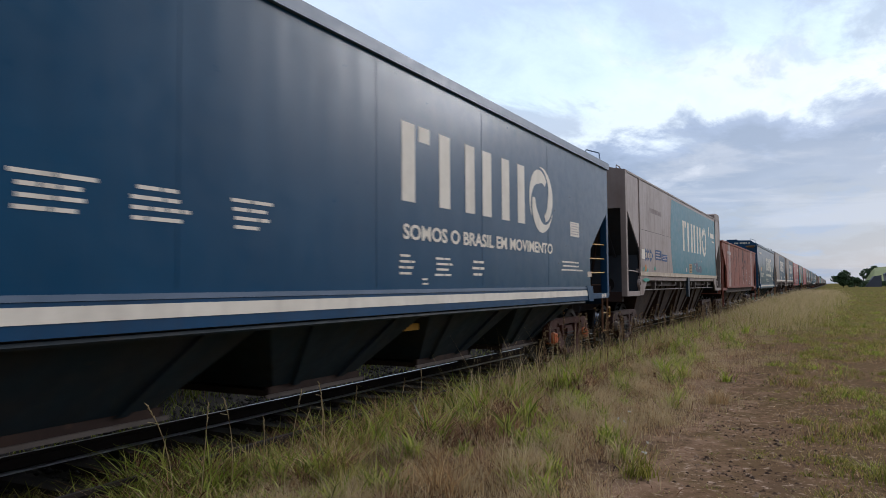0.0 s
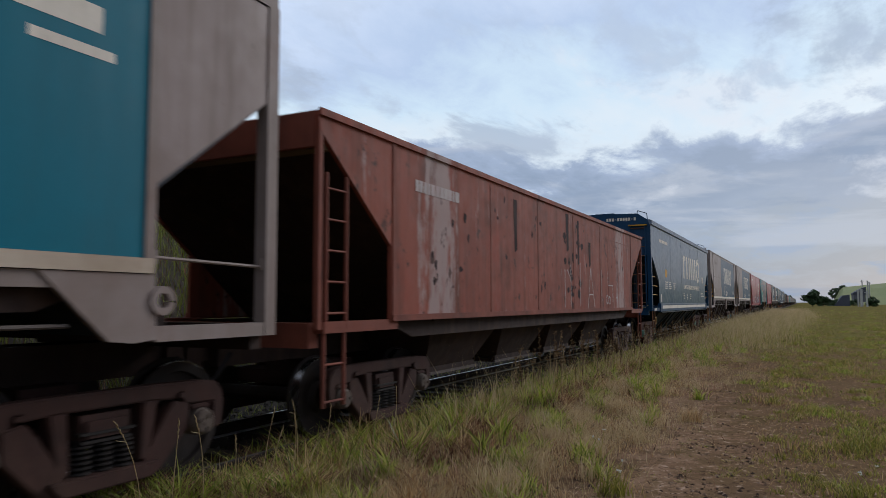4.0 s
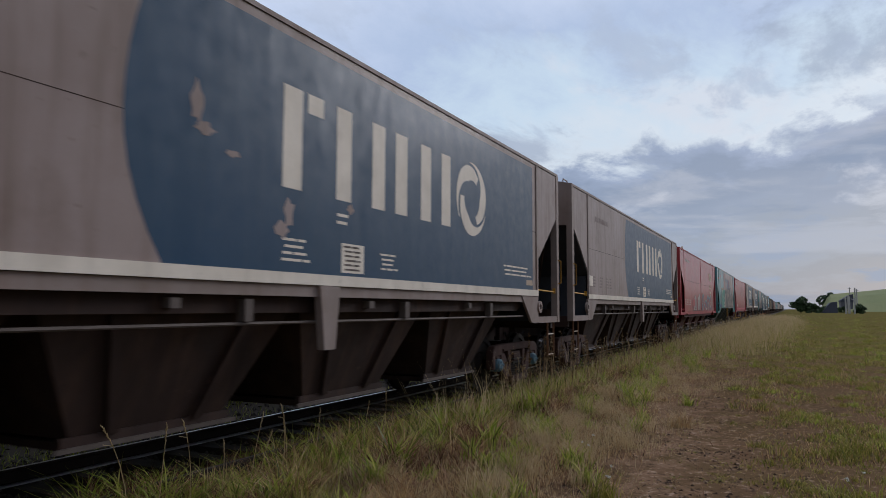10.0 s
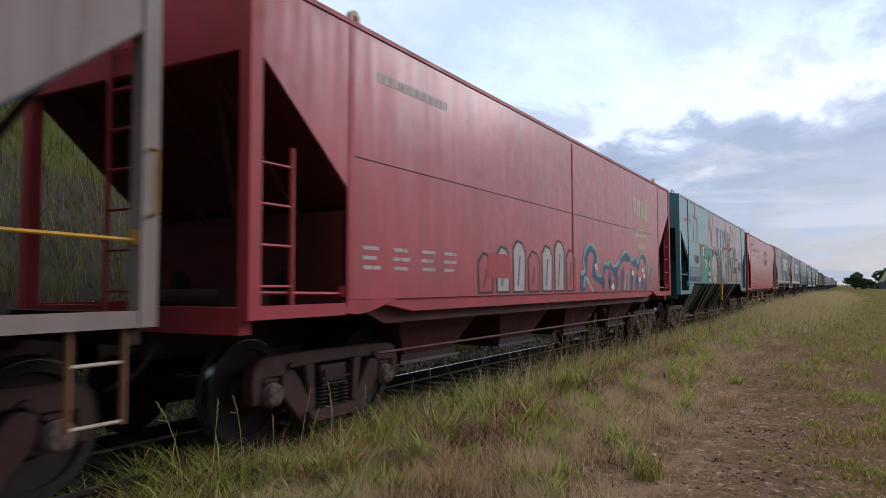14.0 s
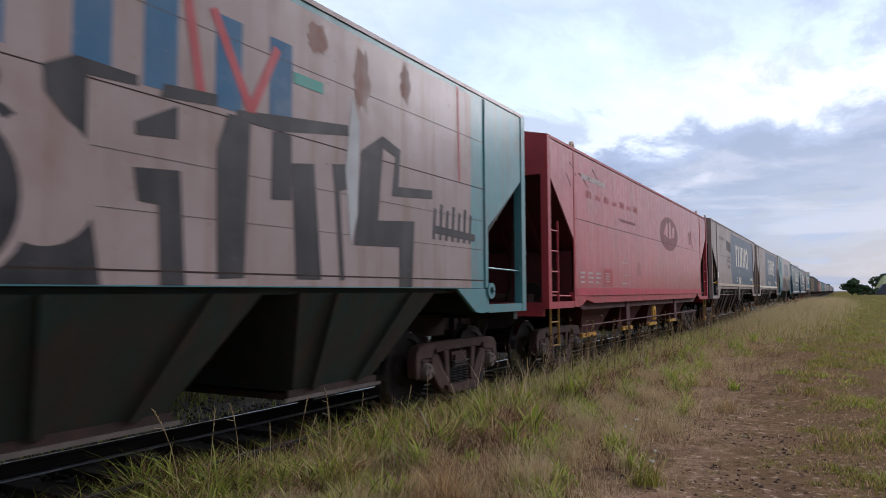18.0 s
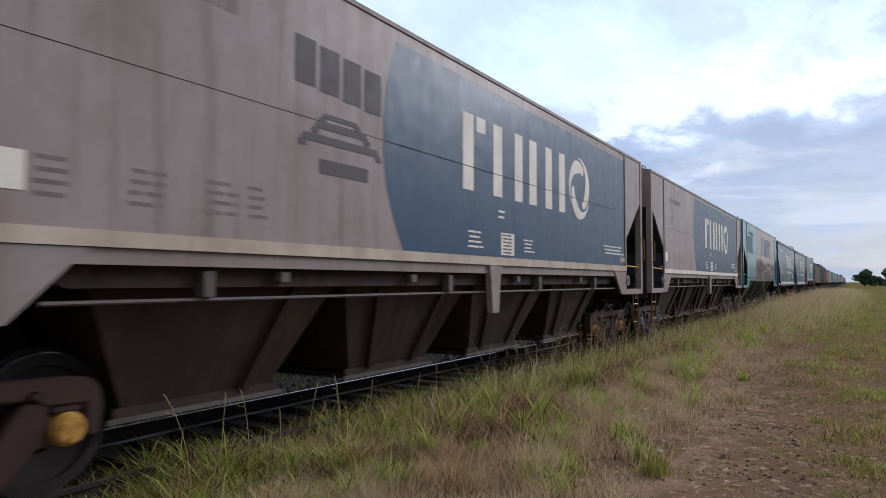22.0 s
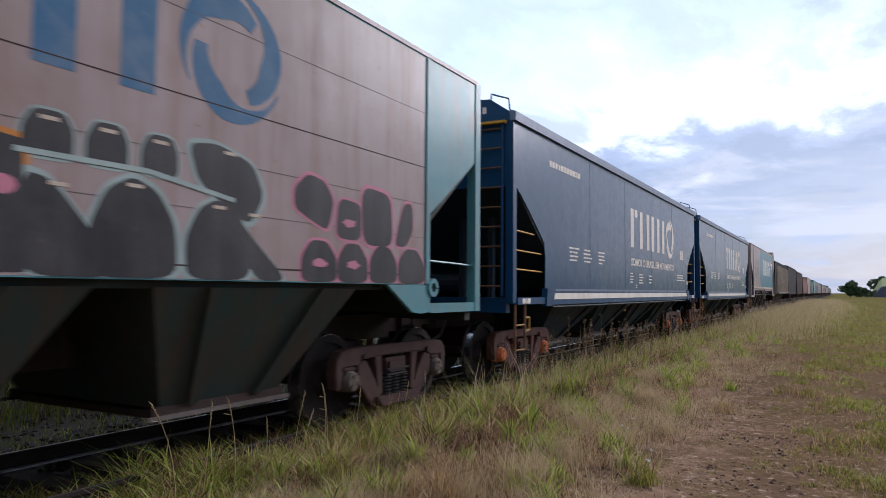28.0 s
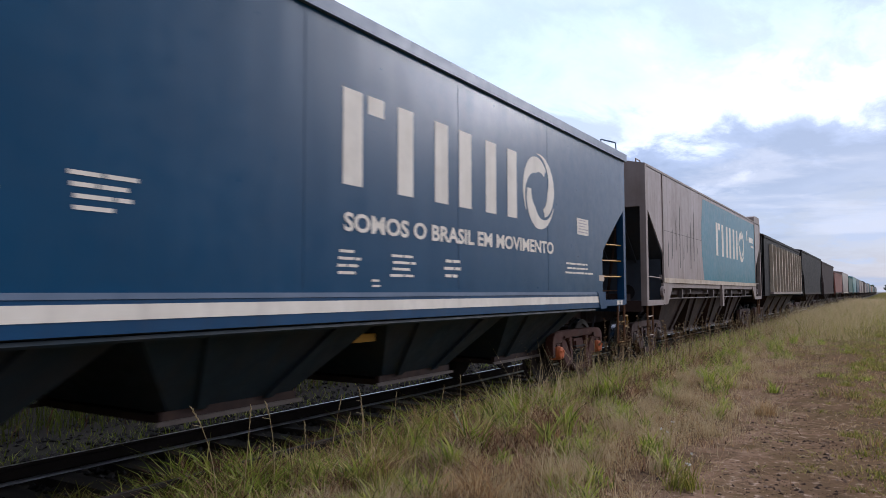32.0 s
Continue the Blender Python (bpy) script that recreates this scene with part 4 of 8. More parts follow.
def underside(car, L, bog, bogie_paint, caps, frame_paint, r=R_WHEEL):
    """Centre sill, couplers, brake gear and bogies."""
    bm = bmesh.new()
    box(bm, -0.23, 0.23, 0.1, L - 0.1, 0.80, 1.12)
    part("centre_sill", bm, "under", car)
    for y0, s in ((0.1, -1), (L - 0.1, 1)):
        bm = bmesh.new()
        y1 = y0 + s * 0.50
        box(bm, -0.11, 0.11, min(y0, y1), max(y0, y1), 0.86, 1.04)
        box(bm, -0.2, 0.2, y1 - 0.12, y1 + 0.12, 0.78, 1.08)
        part("coupler", bm, "under", car, "rusty knuckle coupler")
        bm = bmesh.new()
        pts = [(0.45, y0 + s * 0.05, 0.95), (0.45, y0 + s * 0.25, 0.72), (0.35, y0 + s * 0.48, 0.60)]
        for a, b in zip(pts, pts[1:]):
            rod(bm, a, b, 0.025, 6)
        part("brake_hose", bm, "black", car, "black rubber brake hose")
    for y in bog:
        bogie(car, y, bogie_paint, caps, r)


def hopper_bays(car, centres, top_w, bot_w, z_top, z_bot, x_top, x_bot, paint, ribs=True, y_skew=0.0):
    """Chutes below the sill, each with sloping sheets, ribs and a gate at its foot."""
    for i, c in enumerate(centres):
        def chute(b, c=c):
            lo = [(x, c + y, z_bot) for x, y in ((-x_bot, -bot_w / 2), (x_bot, -bot_w / 2), (x_bot, bot_w / 2), (-x_bot, bot_w / 2))]
            hi = [(x, c + y, z_top) for x, y in ((-x_top, -top_w / 2), (x_top, -top_w / 2), (x_top, top_w / 2), (-x_top, top_w / 2))]
            u, w = [b.verts.new(p) for p in lo], [b.verts.new(p) for p in hi]
            b.faces.new(u[::-1])
            b.faces.new(w)
            for k in range(4):
                j = (k + 1) % 4
                b.faces.new((u[k], u[j], w[j], w[k]))
        ch = part("hopper_chute", chute, paint, car, "dirty sloping hopper chute")
        if ribs:
            for m in (-0.45, 0.45) if i else (0.45,):
                for s in (-1, 1):
                    bm = bmesh.new()
                    prism_rib(bm, s, c + m * bot_w * 0.62, c + m * top_w * 0.62, z_bot, z_top, x_bot, x_top)
                    part("chute_rib", bm, paint, ch)
        bm = bmesh.new()
        for s in (-1, 1):
            box(bm, min(s * (x_bot - 0.03), s * (x_bot + 0.022)), max(s * (x_bot - 0.03), s * (x_bot + 0.022)), c - bot_w / 2 - 0.08, c + bot_w / 2 + 0.08, z_bot - 0.075, z_bot + 0.02)
        box(bm, -x_bot, x_bot, c - bot_w / 2, c + bot_w / 2, z_bot - 0.09, z_bot - 0.03)
        part("discharge_gate", bm, "under", ch, "sliding discharge gate")
        for s in (-1, 1):
            bm = bmesh.new()
            box(bm, min(s * (x_bot + 0.024), s * (x_bot + 0.05)), max(s * (x_bot + 0.024), s * (x_bot + 0.05)), c - bot_w / 2 - 0.14, c + bot_w / 2 + 0.14, z_bot - 0.085, z_bot - 0.05)
            part("gate_guide", bm, "sill_grey", ch, "worn steel guide bar of the gate")


def prism_rib(bm, s, yb, yt, zb, zt, xb, xt):
    w, d = 0.045, 0.05
    p = [(s * xb, yb - w, zb), (s * xb, yb + w, zb), (s * (xb + d), yb + w, zb), (s * (xb + d), yb - w, zb)]
    q = [(s * xt, yt - w, zt), (s * xt, yt + w, zt), (s * (xt + d), yt + w, zt), (s * (xt + d), yt - w, zt)]
    u, v = [bm.verts.new(a) for a in p], [bm.verts.new(a) for a in q]
    for k in range(4):
        j = (k + 1) % 4
        bm.faces.new((u[k], u[j], v[j], v[k]))
    bm.faces.new(u[::-1])
    bm.faces.new(v)


def start(front, label):
    car = tagged(new("freight_wagon"), label, "freight wagon", "wagons of the passing train")
    MOVERS.append((car, front))
    return car


def roof(car, L, zt, paint, peak=0.2, hoops=True, hatch=True, shoulder=0.75, fall=0.75):
    bm = bmesh.new()
    prism(bm, [(-HALF - 0.01, zt), (-HALF - 0.01, zt - 0.05), (HALF + 0.01, zt - 0.05), (HALF + 0.01, zt), (shoulder, zt + peak * fall), (0, zt + peak), (-shoulder, zt + peak * fall)], 0.02, L - 0.02, "y")
    r = part("roof", bm, paint, car, "low peaked steel roof")
    if hatch:
        bm = bmesh.new()
        box(bm, -0.3, 0.3, 0.6, L - 0.6, zt + peak, zt + peak + 0.10)
        part("roof_hatch", bm, paint, r, "long loading hatch along the ridge")
    if hoops:
        for y in (0.45, L - 0.45):
            bm = bmesh.new()
            pts = [(HALF - 0.25, y - 0.22, zt + 0.02), (HALF - 0.25, y - 0.18, zt + 0.15), (HALF - 0.25, y + 0.10, zt + 0.15), (HALF - 0.25, y + 0.22, zt + 0.02)]
            for a, b in zip(pts, pts[1:]):
                rod(bm, a, b, 0.014, 6)
            part("grab_hoop", bm, "grey_trim" if paint != "navy_trim" else "white", r, "bent steel grab hoop")


def covered_hopper(front, label, body, trim, under, stripe, patch=None, L=15.5, zt=4.08, za=3.2, yb=1.27, zb=2.30, zs=1.66, zbot=1.18,
                   bog=(1.38, 14.2), bogie_paint="bogie", cap="cap_grey", rail_mat="grey_trim", rung="yellow", red=False, head=False, second=None, zl=2.80, steps="own", crown=None):
    """A steel covered hopper: flat flanks, open ends under sloping sheets, four chutes."""
    car = start(front, label)
    bm = bmesh.new()
    side = [(0, zt), (0, za), (0.10, za), (yb, zb), (yb, zs), (L - yb, zs), (L - yb, zb), (L - 0.10, za), (L, za), (L, zt)]
    pair(car, "side_sheet", body, lambda b, s: prism(b, side, s * (HALF - 0.014), s * HALF))
    for y0, y1, e in ((0.006, 0.07, 1), (L - 0.07, L - 0.006, -1)):
        bm = bmesh.new()
        prism(bm, [(-HALF + 0.05, za), (HALF - 0.05, za), (HALF - 0.05, zt + 0.01), (0.75, zt + 0.17), (0, zt + 0.22), (-0.75, zt + 0.17), (-HALF + 0.05, zt + 0.01)], y0, y1, "y")
        panel = part("end_panel", bm, trim, car)
        yo = y0 if e > 0 else y1
        bm = bmesh.new()
        box(bm, 0.52, 0.92, min(yo - e * 0.004, yo + e * 0.02), max(yo - e * 0.004, yo + e * 0.02), zt - 0.04, zt + 0.05)
        part("vent_slot", bm, "black", panel, "dark slot in the end panel")
        if not red:
            for k in range(9):
                bm = bmesh.new()
                x = 0.40 + 0.078 * k
                box(bm, x, x + 0.055, min(yo - e * 0.003, yo + e * 0.001), max(yo - e * 0.003, yo + e * 0.001), zt - 0.28, zt - 0.20)
                part("number_bar", bm, "faded_ink", panel, "worn wagon number as plain bars")
        bm = bmesh.new()
        cut = 2.89 * (za - zs + 0.05) / (za - 0.9)
        a, b2 = (0.06, 0.06 + cut) if e > 0 else (L - 0.06, L - 0.06 - cut)
        pts = [(a, za + 0.02), (a, za + 0.07), (b2, zs + 0.03), (b2, zs - 0.03)]
        prism(bm, pts, -HALF + 0.018, HALF - 0.018)
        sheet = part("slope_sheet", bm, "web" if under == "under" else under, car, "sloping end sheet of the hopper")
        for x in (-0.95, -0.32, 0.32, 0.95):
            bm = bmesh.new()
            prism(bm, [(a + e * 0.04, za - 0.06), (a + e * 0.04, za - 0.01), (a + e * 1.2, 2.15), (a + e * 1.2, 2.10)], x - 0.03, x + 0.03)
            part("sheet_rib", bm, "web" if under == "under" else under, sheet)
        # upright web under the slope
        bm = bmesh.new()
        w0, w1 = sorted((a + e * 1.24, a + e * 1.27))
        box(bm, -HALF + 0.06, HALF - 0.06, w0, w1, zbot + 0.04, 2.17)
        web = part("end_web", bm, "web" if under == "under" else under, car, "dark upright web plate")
        # black discs laid on the web stand in for its dark round holes
        for x in (-0.75, 0.75):
            bm = bmesh.new()
            qs = [(x + 0.17 * math.cos(k * math.tau / 18), 1.45 + 0.17 * math.sin(k * math.tau / 18)) for k in range(18)]
            prism(bm, qs, a + e * 1.225, a + e * 1.235, "y")
            part("hole_cover", bm, "black", web, "flat black disc drawn as the dark of a round hole")
        for s in (-1, 1):
            bm = bmesh.new()
            ya, yc = (-0.004, 0.13) if e > 0 else (L - 0.13, L + 0.004)
            xa, xb = s * (HALF - 0.11), s * (HALF + 0.012)
            box(bm, min(xa, xb), max(xa, xb), ya, yc, zbot, zt - 0.03)
            part("end_post", bm, trim, car)
            # upright beside the opening and the gusset below
            bm = bmesh.new()
            g = [(yb, zs - 0.004), (yb - 0.02, zbot + 0.02), (yb + 0.16, zbot), (yb + 0.36, zbot + 0.02), (yb + 0.86, zs - 0.004)]
            if e < 0:
                g = [(L - p, q) for p, q in g]
            prism(bm, g, s * (HALF - 0.04), s * (HALF + 0.006))
            part("gusset_plate", bm, trim, car)
            if s > 0 and not red:
                bm = bmesh.new()
                prism(bm, arc(yb - 0.06 if e > 0 else L - yb + 0.06, 1.47, 0.055, 0.105, 0, 352, 16), HALF - 0.03, HALF + 0.03)
                part("tow_eye", bm, trim, car)
            bm = bmesh.new()
            yd = yb + 0.02 if e > 0 else L - yb - 0.10
            a2, b3 = s * HALF + s * 0.001, s * (HALF + (0.006 if red else 0.018))
            box(bm, min(a2, b3), max(a2, b3), yd, yd + 0.08, zs + 0.01, zt - 0.06)
            part("seam_rib", bm, trim, car)
        ya, yc = (0.13, yb - 0.02) if e > 0 else (L - yb + 0.02, L - 0.13)
        for s in (-1, 1):
            bm = bmesh.new()
            xa, xb = s * (HALF - 0.10), s * (HALF + 0.004)
            box(bm, min(xa, xb), max(xa, xb), ya, yc, zbot, zbot + 0.11)
            part("platform_sill", bm, trim, car)
        bm = bmesh.new()
        yo, yi = (0.03, 0.16) if e > 0 else (L - 0.16, L - 0.03)
        box(bm, -HALF + 0.12, HALF - 0.12, yo, yi, zbot - 0.12, zbot + 0.10)
        box(bm, -HALF + 0.12, HALF - 0.12, min(ya, yc), max(ya, yc), zbot + 0.0, zbot + 0.04)
        part("end_beam", bm, under if not red else trim, car)
        # handrail across the opening
        bm = bmesh.new()
        zr = 1.40 if red else 1.78
        rod(bm, (HALF - 0.05, ya, zr), (HALF - 0.05, yc, zr - 0.02), 0.014, 6)
        for q in (ya, yc):
            box(bm, HALF - 0.075, HALF - 0.025, q - 0.02, q + 0.02, zr - 0.05, zr + 0.05)
        part("handrail", bm, rung, car)
        if not red and rung == "yellow":
            bm = bmesh.new()
            yy = 0.06 if e > 0 else L - 0.06
            pts = [(HALF + 0.01, yy, 1.92), (HALF + 0.07, yy, 1.94), (HALF + 0.07, yy, 2.36), (HALF + 0.01, yy, 2.38)]
            for u0, u1 in zip(pts, pts[1:]):
                rod(bm, u0, u1, 0.013, 6)
            part("grab_handle", bm, "ochre", car, "dull yellow grab handle")
        # brake cylinder and braces in the shade of the end
        q = 0.75 if e > 0 else L - 0.75
        bm = bmesh.new()
        rod(bm, (-0.6, q, zbot + 0.15), (0.5, q, zbot + 0.15), 0.10, 12)
        part("brake_cylinder", bm, "under", car, "dark brake cylinder")
        bm = bmesh.new()
        box(bm, 0.55, 0.95, q - 0.12, q + 0.12, zbot + 0.04, zbot + 0.24)
        part("valve_box", bm, "under", car)
        bm = bmesh.new()
        rod(bm, (0.9, q - e * 0.5, za - 0.1), (0.3, q + e * 0.5, 1.3), 0.035, 6)
        part("brace", bm, "under", car)
    if red:
        # ladders on the ends, then the inner ladder beside the post
        for q in (-0.035, L + 0.035):
            ladder(car, -0.15, 0.33, q, q, zbot + 0.05, zt - 0.25, 7, trim, trim, "end_ladder")
        for q in (0.42, L - 0.42):
            d = 0.32 if q < 2 else -0.32
            ladder(car, HALF - 0.03, HALF - 0.03, q - d, q + d * 0.35, zbot + 0.1, zbot + 1.45, 4, trim, trim)
    for q, d in ((0.20, 0.38), (L - 0.58, 0.38)) if steps else ():
        ladder(car, HALF - 0.05, HALF - 0.05, q, q + d, 0.56, zbot, 2, "ochre" if red else "ladder_brown", "cream" if not red else "ochre", "step_ladder", step=0.38)
    # sill below the stripe, with its pipe and blocks
    if not red and not crown:
        pair(car, "sill_flange", trim, lambda b, s: prism(b, [(yb + 0.3, zs - 0.004), (yb + 0.55, zs - 0.11), (L - yb - 0.55, zs - 0.11), (L - yb - 0.3, zs - 0.004)], s * (HALF - 0.06), s * (HALF - 0.012)))
    drop = 0.06 if crown else 0.26
    pair(car, "side_sill", under, lambda b, s: prism(b, [(yb + 0.1, zs - 0.003), (yb + 0.8, zs - drop), (L - yb - 0.8, zs - drop), (L - yb - 0.1, zs - 0.003)], s * (HALF - 0.16), s * (HALF - 0.12)))
    if not crown:
        pair(car, "side_pipe", "sill_grey" if not red else under, lambda b, s: rod(b, (s * (HALF - 0.08), yb + 0.6, zs - (0.55 if red else 0.35)), (s * (HALF - 0.08), L - yb - 0.6, zs - (0.55 if red else 0.35)), 0.016, 6))
    if stripe:
        strip(car, "sill_stripe", yb + 0.02, L - yb - 0.02, zs, zs + 0.105, 0.02, stripe, "pale stripe along the sill")
        for y in (3.1, 3.9, 5.9, 6.7, 8.65, 9.45, 11.3, 12.1):
            pair(car, "sill_block", "sill_grey", lambda b, s: box(b, min(s * (HALF - 0.12), s * (HALF - 0.03)), max(s * (HALF - 0.12), s * (HALF - 0.03)), y - 0.05, y + 0.05, zs - (0.33 if int(y * 10) % 3 == 1 else 0.22), zs - 0.14))
    if not red:
        pair(car, "jacking_bracket", "ochre" if second == "graffiti" else "sill_grey" if crown else "bracket_blue" if abs(front - 16.0) < 0.01 else trim, lambda b, s: prism(b, [(7.62, zs - 0.005), (7.95, zs - 0.005), (7.88, zs - 0.62), (7.70, zs - 0.62)], s * (HALF - 0.05), s * (HALF + 0.03)))
        hopper_bays(car, (3.55, 6.25, 8.95, 11.75), 2.35 if crown else 2.7, 1.3 if crown else 1.5, zs - 0.05 if crown else zs - 0.10, 0.50, HALF - (0.06 if crown else 0.2), 0.95, under)
    else:
        pair(car, "lower_flange", trim, lambda b, s: prism(b, [(yb + 0.3, zs - 0.003), (yb + 1.2, zs - 0.14), (L - yb - 1.2, zs - 0.14), (L - yb - 0.3, zs - 0.003)], s * (HALF - 0.22), s * (HALF - 0.02)))
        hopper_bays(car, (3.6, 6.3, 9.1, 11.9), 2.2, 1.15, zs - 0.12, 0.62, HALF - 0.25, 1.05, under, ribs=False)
    if crown:
        for q in (zl - 0.42, zl - 0.80, zl + 0.62):
            pair(car, "weld_line", "sill_grey", lambda b, s: box(b, min(s * HALF, s * (HALF + 0.0035)), max(s * HALF, s * (HALF + 0.0035)), yb + 0.12, L - yb - 0.12, q, q + 0.005))
        pair(car, "sill_seam", "under", lambda b, s: box(b, min(s * HALF, s * (HALF + 0.005)), max(s * HALF, s * (HALF + 0.005)), yb + 0.12, L - yb - 0.12, zs + 0.10, zs + 0.112))
    # long weld seam and top angle
    strip(car, "top_angle", 0.14, L - 0.14, zt - 0.05, zt - 0.015, 0.014, crown or trim)
    skin = 0.004 if red or crown else 0.0005
    pair(car, "lap_seam", "under", lambda b, s: box(b, min(s * HALF, s * (HALF + skin)), max(s * HALF, s * (HALF + skin)), yb + 0.12, L - yb - 0.12, zl, zl + 0.008))
    roof(car, L, zt, crown or trim, hoops=not red)
    if red:
        for y in (1.45, L - 1.45):
            bm = bmesh.new()
            prism(bm, arc(y, zt + 0.06, 0.035, 0.085, -60, 240, 16), HALF - 0.10, HALF - 0.05)
            part("lifting_eye", bm, "cream", car, "pale ring-shaped lifting eye")
    underside(car, L, bog, bogie_paint, cap, under)
    return car


def modern_hopper(front, label, bogie_paint, cap, sticker=False, L=14.65, rise=0.0):
    """The newer navy hopper: smooth flanks, gutter at the eaves, ladders on the ends, yellow rails."""
    car = start(front, label)
    zt, za, yb, zb, zs = 3.90, 2.90, 1.22, 2.15, 1.40
    curve = []
    for k in range(7):
        u = k / 6
        curve.append((0.10 + (yb - 0.10) * (u ** 0.92), za - (za - zb) * (u ** 1.0)))
    low = [(yb + 0.06, 1.95), (yb + 0.05, zs)]
    left = curve + low
    side = [(0, zt), (0, za)] + left + [(L - p, q) for p, q in left[::-1]] + [(L, za), (L, zt)]
    pair(car, "side_sheet", "navy", lambda b, s: prism(b, side, s * (HALF - 0.014), s * HALF))
    for y in (3.6, 6.1, 8.6, 11.1):
        pair(car, "weld_seam", "navy", lambda b, s: box(b, min(s * HALF, s * (HALF + 0.003)), max(s * HALF, s * (HALF + 0.003)), y - 0.008, y + 0.008, zs + 0.05, zt - 0.1))
    pair(car, "roof_gutter", "gutter", lambda b, s: prism(b, [(s * (HALF - 0.04), zt - 0.06), (s * (HALF + 0.045), zt - 0.06), (s * (HALF + 0.05), zt + 0.07), (s * (HALF - 0.06), zt + 0.11)], -0.02, L + 0.02, "y"), "pale grey-blue gutter rail along the eaves")
    for y0, e in ((0.0, 1), (L, -1)):
        bm = bmesh.new()
        prism(bm, [(-HALF + 0.016, za), (HALF - 0.016, za), (HALF - 0.016, zt + 0.05), (1.17, zt + 0.30), (0, zt + 0.34), (-1.17, zt + 0.30), (-HALF + 0.016, zt + 0.05)], y0 + e * 0.006, y0 + e * 0.07, "y")
        part("end_panel", bm, "navy_trim", car)
        bm = bmesh.new()
        a, b2 = y0 + e * 0.06, y0 + e * 2.25
        prism(bm, [(a, za + 0.03), (a, za + 0.08), (b2, 1.42), (b2, 1.36)], -HALF + 0.018, HALF - 0.018)
        part("slope_sheet", bm, "under_navy", car, "sloping end sheet of the hopper")
        for s in (-1, 1):
            bm = bmesh.new()
            xa, xb, ya, yc = s * (HALF - 0.12), s * (HALF + 0.003), y0 - e * 0.004, y0 + e * 0.12
            box(bm, min(xa, xb), max(xa, xb), min(ya, yc), max(ya, yc), 1.20, za + 0.01)
            part("end_post", bm, "navy_trim", car)
            bm = bmesh.new()
            xa, xb = s * (HALF - 0.10), s * (HALF + 0.02)
            box(bm, min(xa, xb), max(xa, xb), min(y0 + e * 0.13, y0 + e * 1.25), max(y0 + e * 0.13, y0 + e * 1.25), 1.18, 1.28)
            part("platform_sill", bm, "navy_trim", car)
            bm = bmesh.new()
            prism(bm, [(y0 + e * (yb + 0.05), 1.42), (y0 + e * (yb + 0.0), 1.14), (y0 + e * (yb + 0.28), 1.14), (y0 + e * (yb + 0.42), 1.42)], s * (HALF - 0.05), s * (HALF + 0.045))
            part("bolster_bracket", bm, "navy_trim", car)
        for p, q in ((0.30, 0.41), (0.435, 0.47), (0.49, 0.60)):
            bm = bmesh.new()
            box(bm, HALF + 0.022, HALF + 0.025, min(y0 + e * p, y0 + e * q), max(y0 + e * p, y0 + e * q), 1.192, 1.268)
            part("number_bar", bm, "white", car, "end number as plain bars")
        bm = bmesh.new()
        box(bm, -HALF + 0.12, HALF - 0.12, min(y0 + e * 0.03, y0 + e * 0.16), max(y0 + e * 0.03, y0 + e * 0.16), 1.06, 1.28)
        box(bm, -HALF + 0.12, HALF - 0.12, min(y0 + e * 0.16, y0 + e * 1.2), max(y0 + e * 0.16, y0 + e * 1.2), 1.20, 1.23)
        part("end_beam", bm, "navy_trim", car)
        for z in (1.68, 1.96, 2.25):
            reach = yb + 0.02 if z < 2.15 else yb - 0.3
            bm = bmesh.new()
            rod(bm, (HALF - 0.06, y0 + e * 0.10, z + 0.02), (HALF - 0.06, y0 + e * reach, z), 0.0125, 6)
            part("handrail", bm, "yellow", car, "yellow steel handrail")
        for x in (0.45, -0.45, 0.95):
            bm = bmesh.new()
            box(bm, x - 0.04, x + 0.04, min(y0 + e * 0.5, y0 + e * 0.6), max(y0 + e * 0.5, y0 + e * 0.6), 1.2, 2.5)
            part("brace", bm, "under_navy", car)
        bm = bmesh.new()
        rod(bm, (-0.5, y0 + e * 0.7, 1.5), (0.4, y0 + e * 0.7, 1.5), 0.15, 12)
        part("brake_cylinder", bm, "under_navy", car, "dark brake cylinder")
        # end ladder, from the deck to the roof
        ladder(car, HALF - 0.62, HALF - 0.16, y0 - e * 0.035, y0 - e * 0.035, 1.30, zt - 0.02, 9, "navy_trim", "ladder_brown", "end_ladder")
        bm = bmesh.new()
        box(bm, HALF - 0.66, HALF - 0.10, min(y0, y0 - e * 0.09), max(y0, y0 - e * 0.09), zt - 0.09, zt - 0.055)
        part("top_step", bm, "yellow", car, "yellow top step")
        q = y0 + e * 0.12 if e > 0 else y0 - 0.44
        ladder(car, HALF - 0.02, HALF - 0.02, q, q + 0.36, 0.50, 1.18, 2, "ladder_brown", "ochre", "step_ladder", step=0.36)
        bm = bmesh.new()
        h = q + 0.36
        pts = [(HALF - 0.02, h, 0.98), (HALF - 0.02, h + 0.17, 0.98), (HALF - 0.02, h + 0.17, 0.80), (HALF - 0.02, h, 0.78)]
        for a, b in zip(pts, pts[1:]):
            rod(bm, a, b, 0.02, 6)
        part("uncoupling_handle", bm, "ochre", car, "yellow uncoupling handle")
        bm = bmesh.new()
        pts = [(HALF - 0.42, y0 + e * 0.12, zt + 0.27), (HALF - 0.40, y0 + e * 0.10, zt + 0.40), (HALF - 0.12, y0 + e * 0.10, zt + 0.30), (HALF - 0.10, y0 + e * 0.12, zt + 0.06)]
        for a, b in zip(pts, pts[1:]):
            rod(bm, a, b, 0.013, 6)
        part("grab_hoop", bm, "gutter", car, "bent steel grab hoop")
        bars_end(car, y0, e, zt)
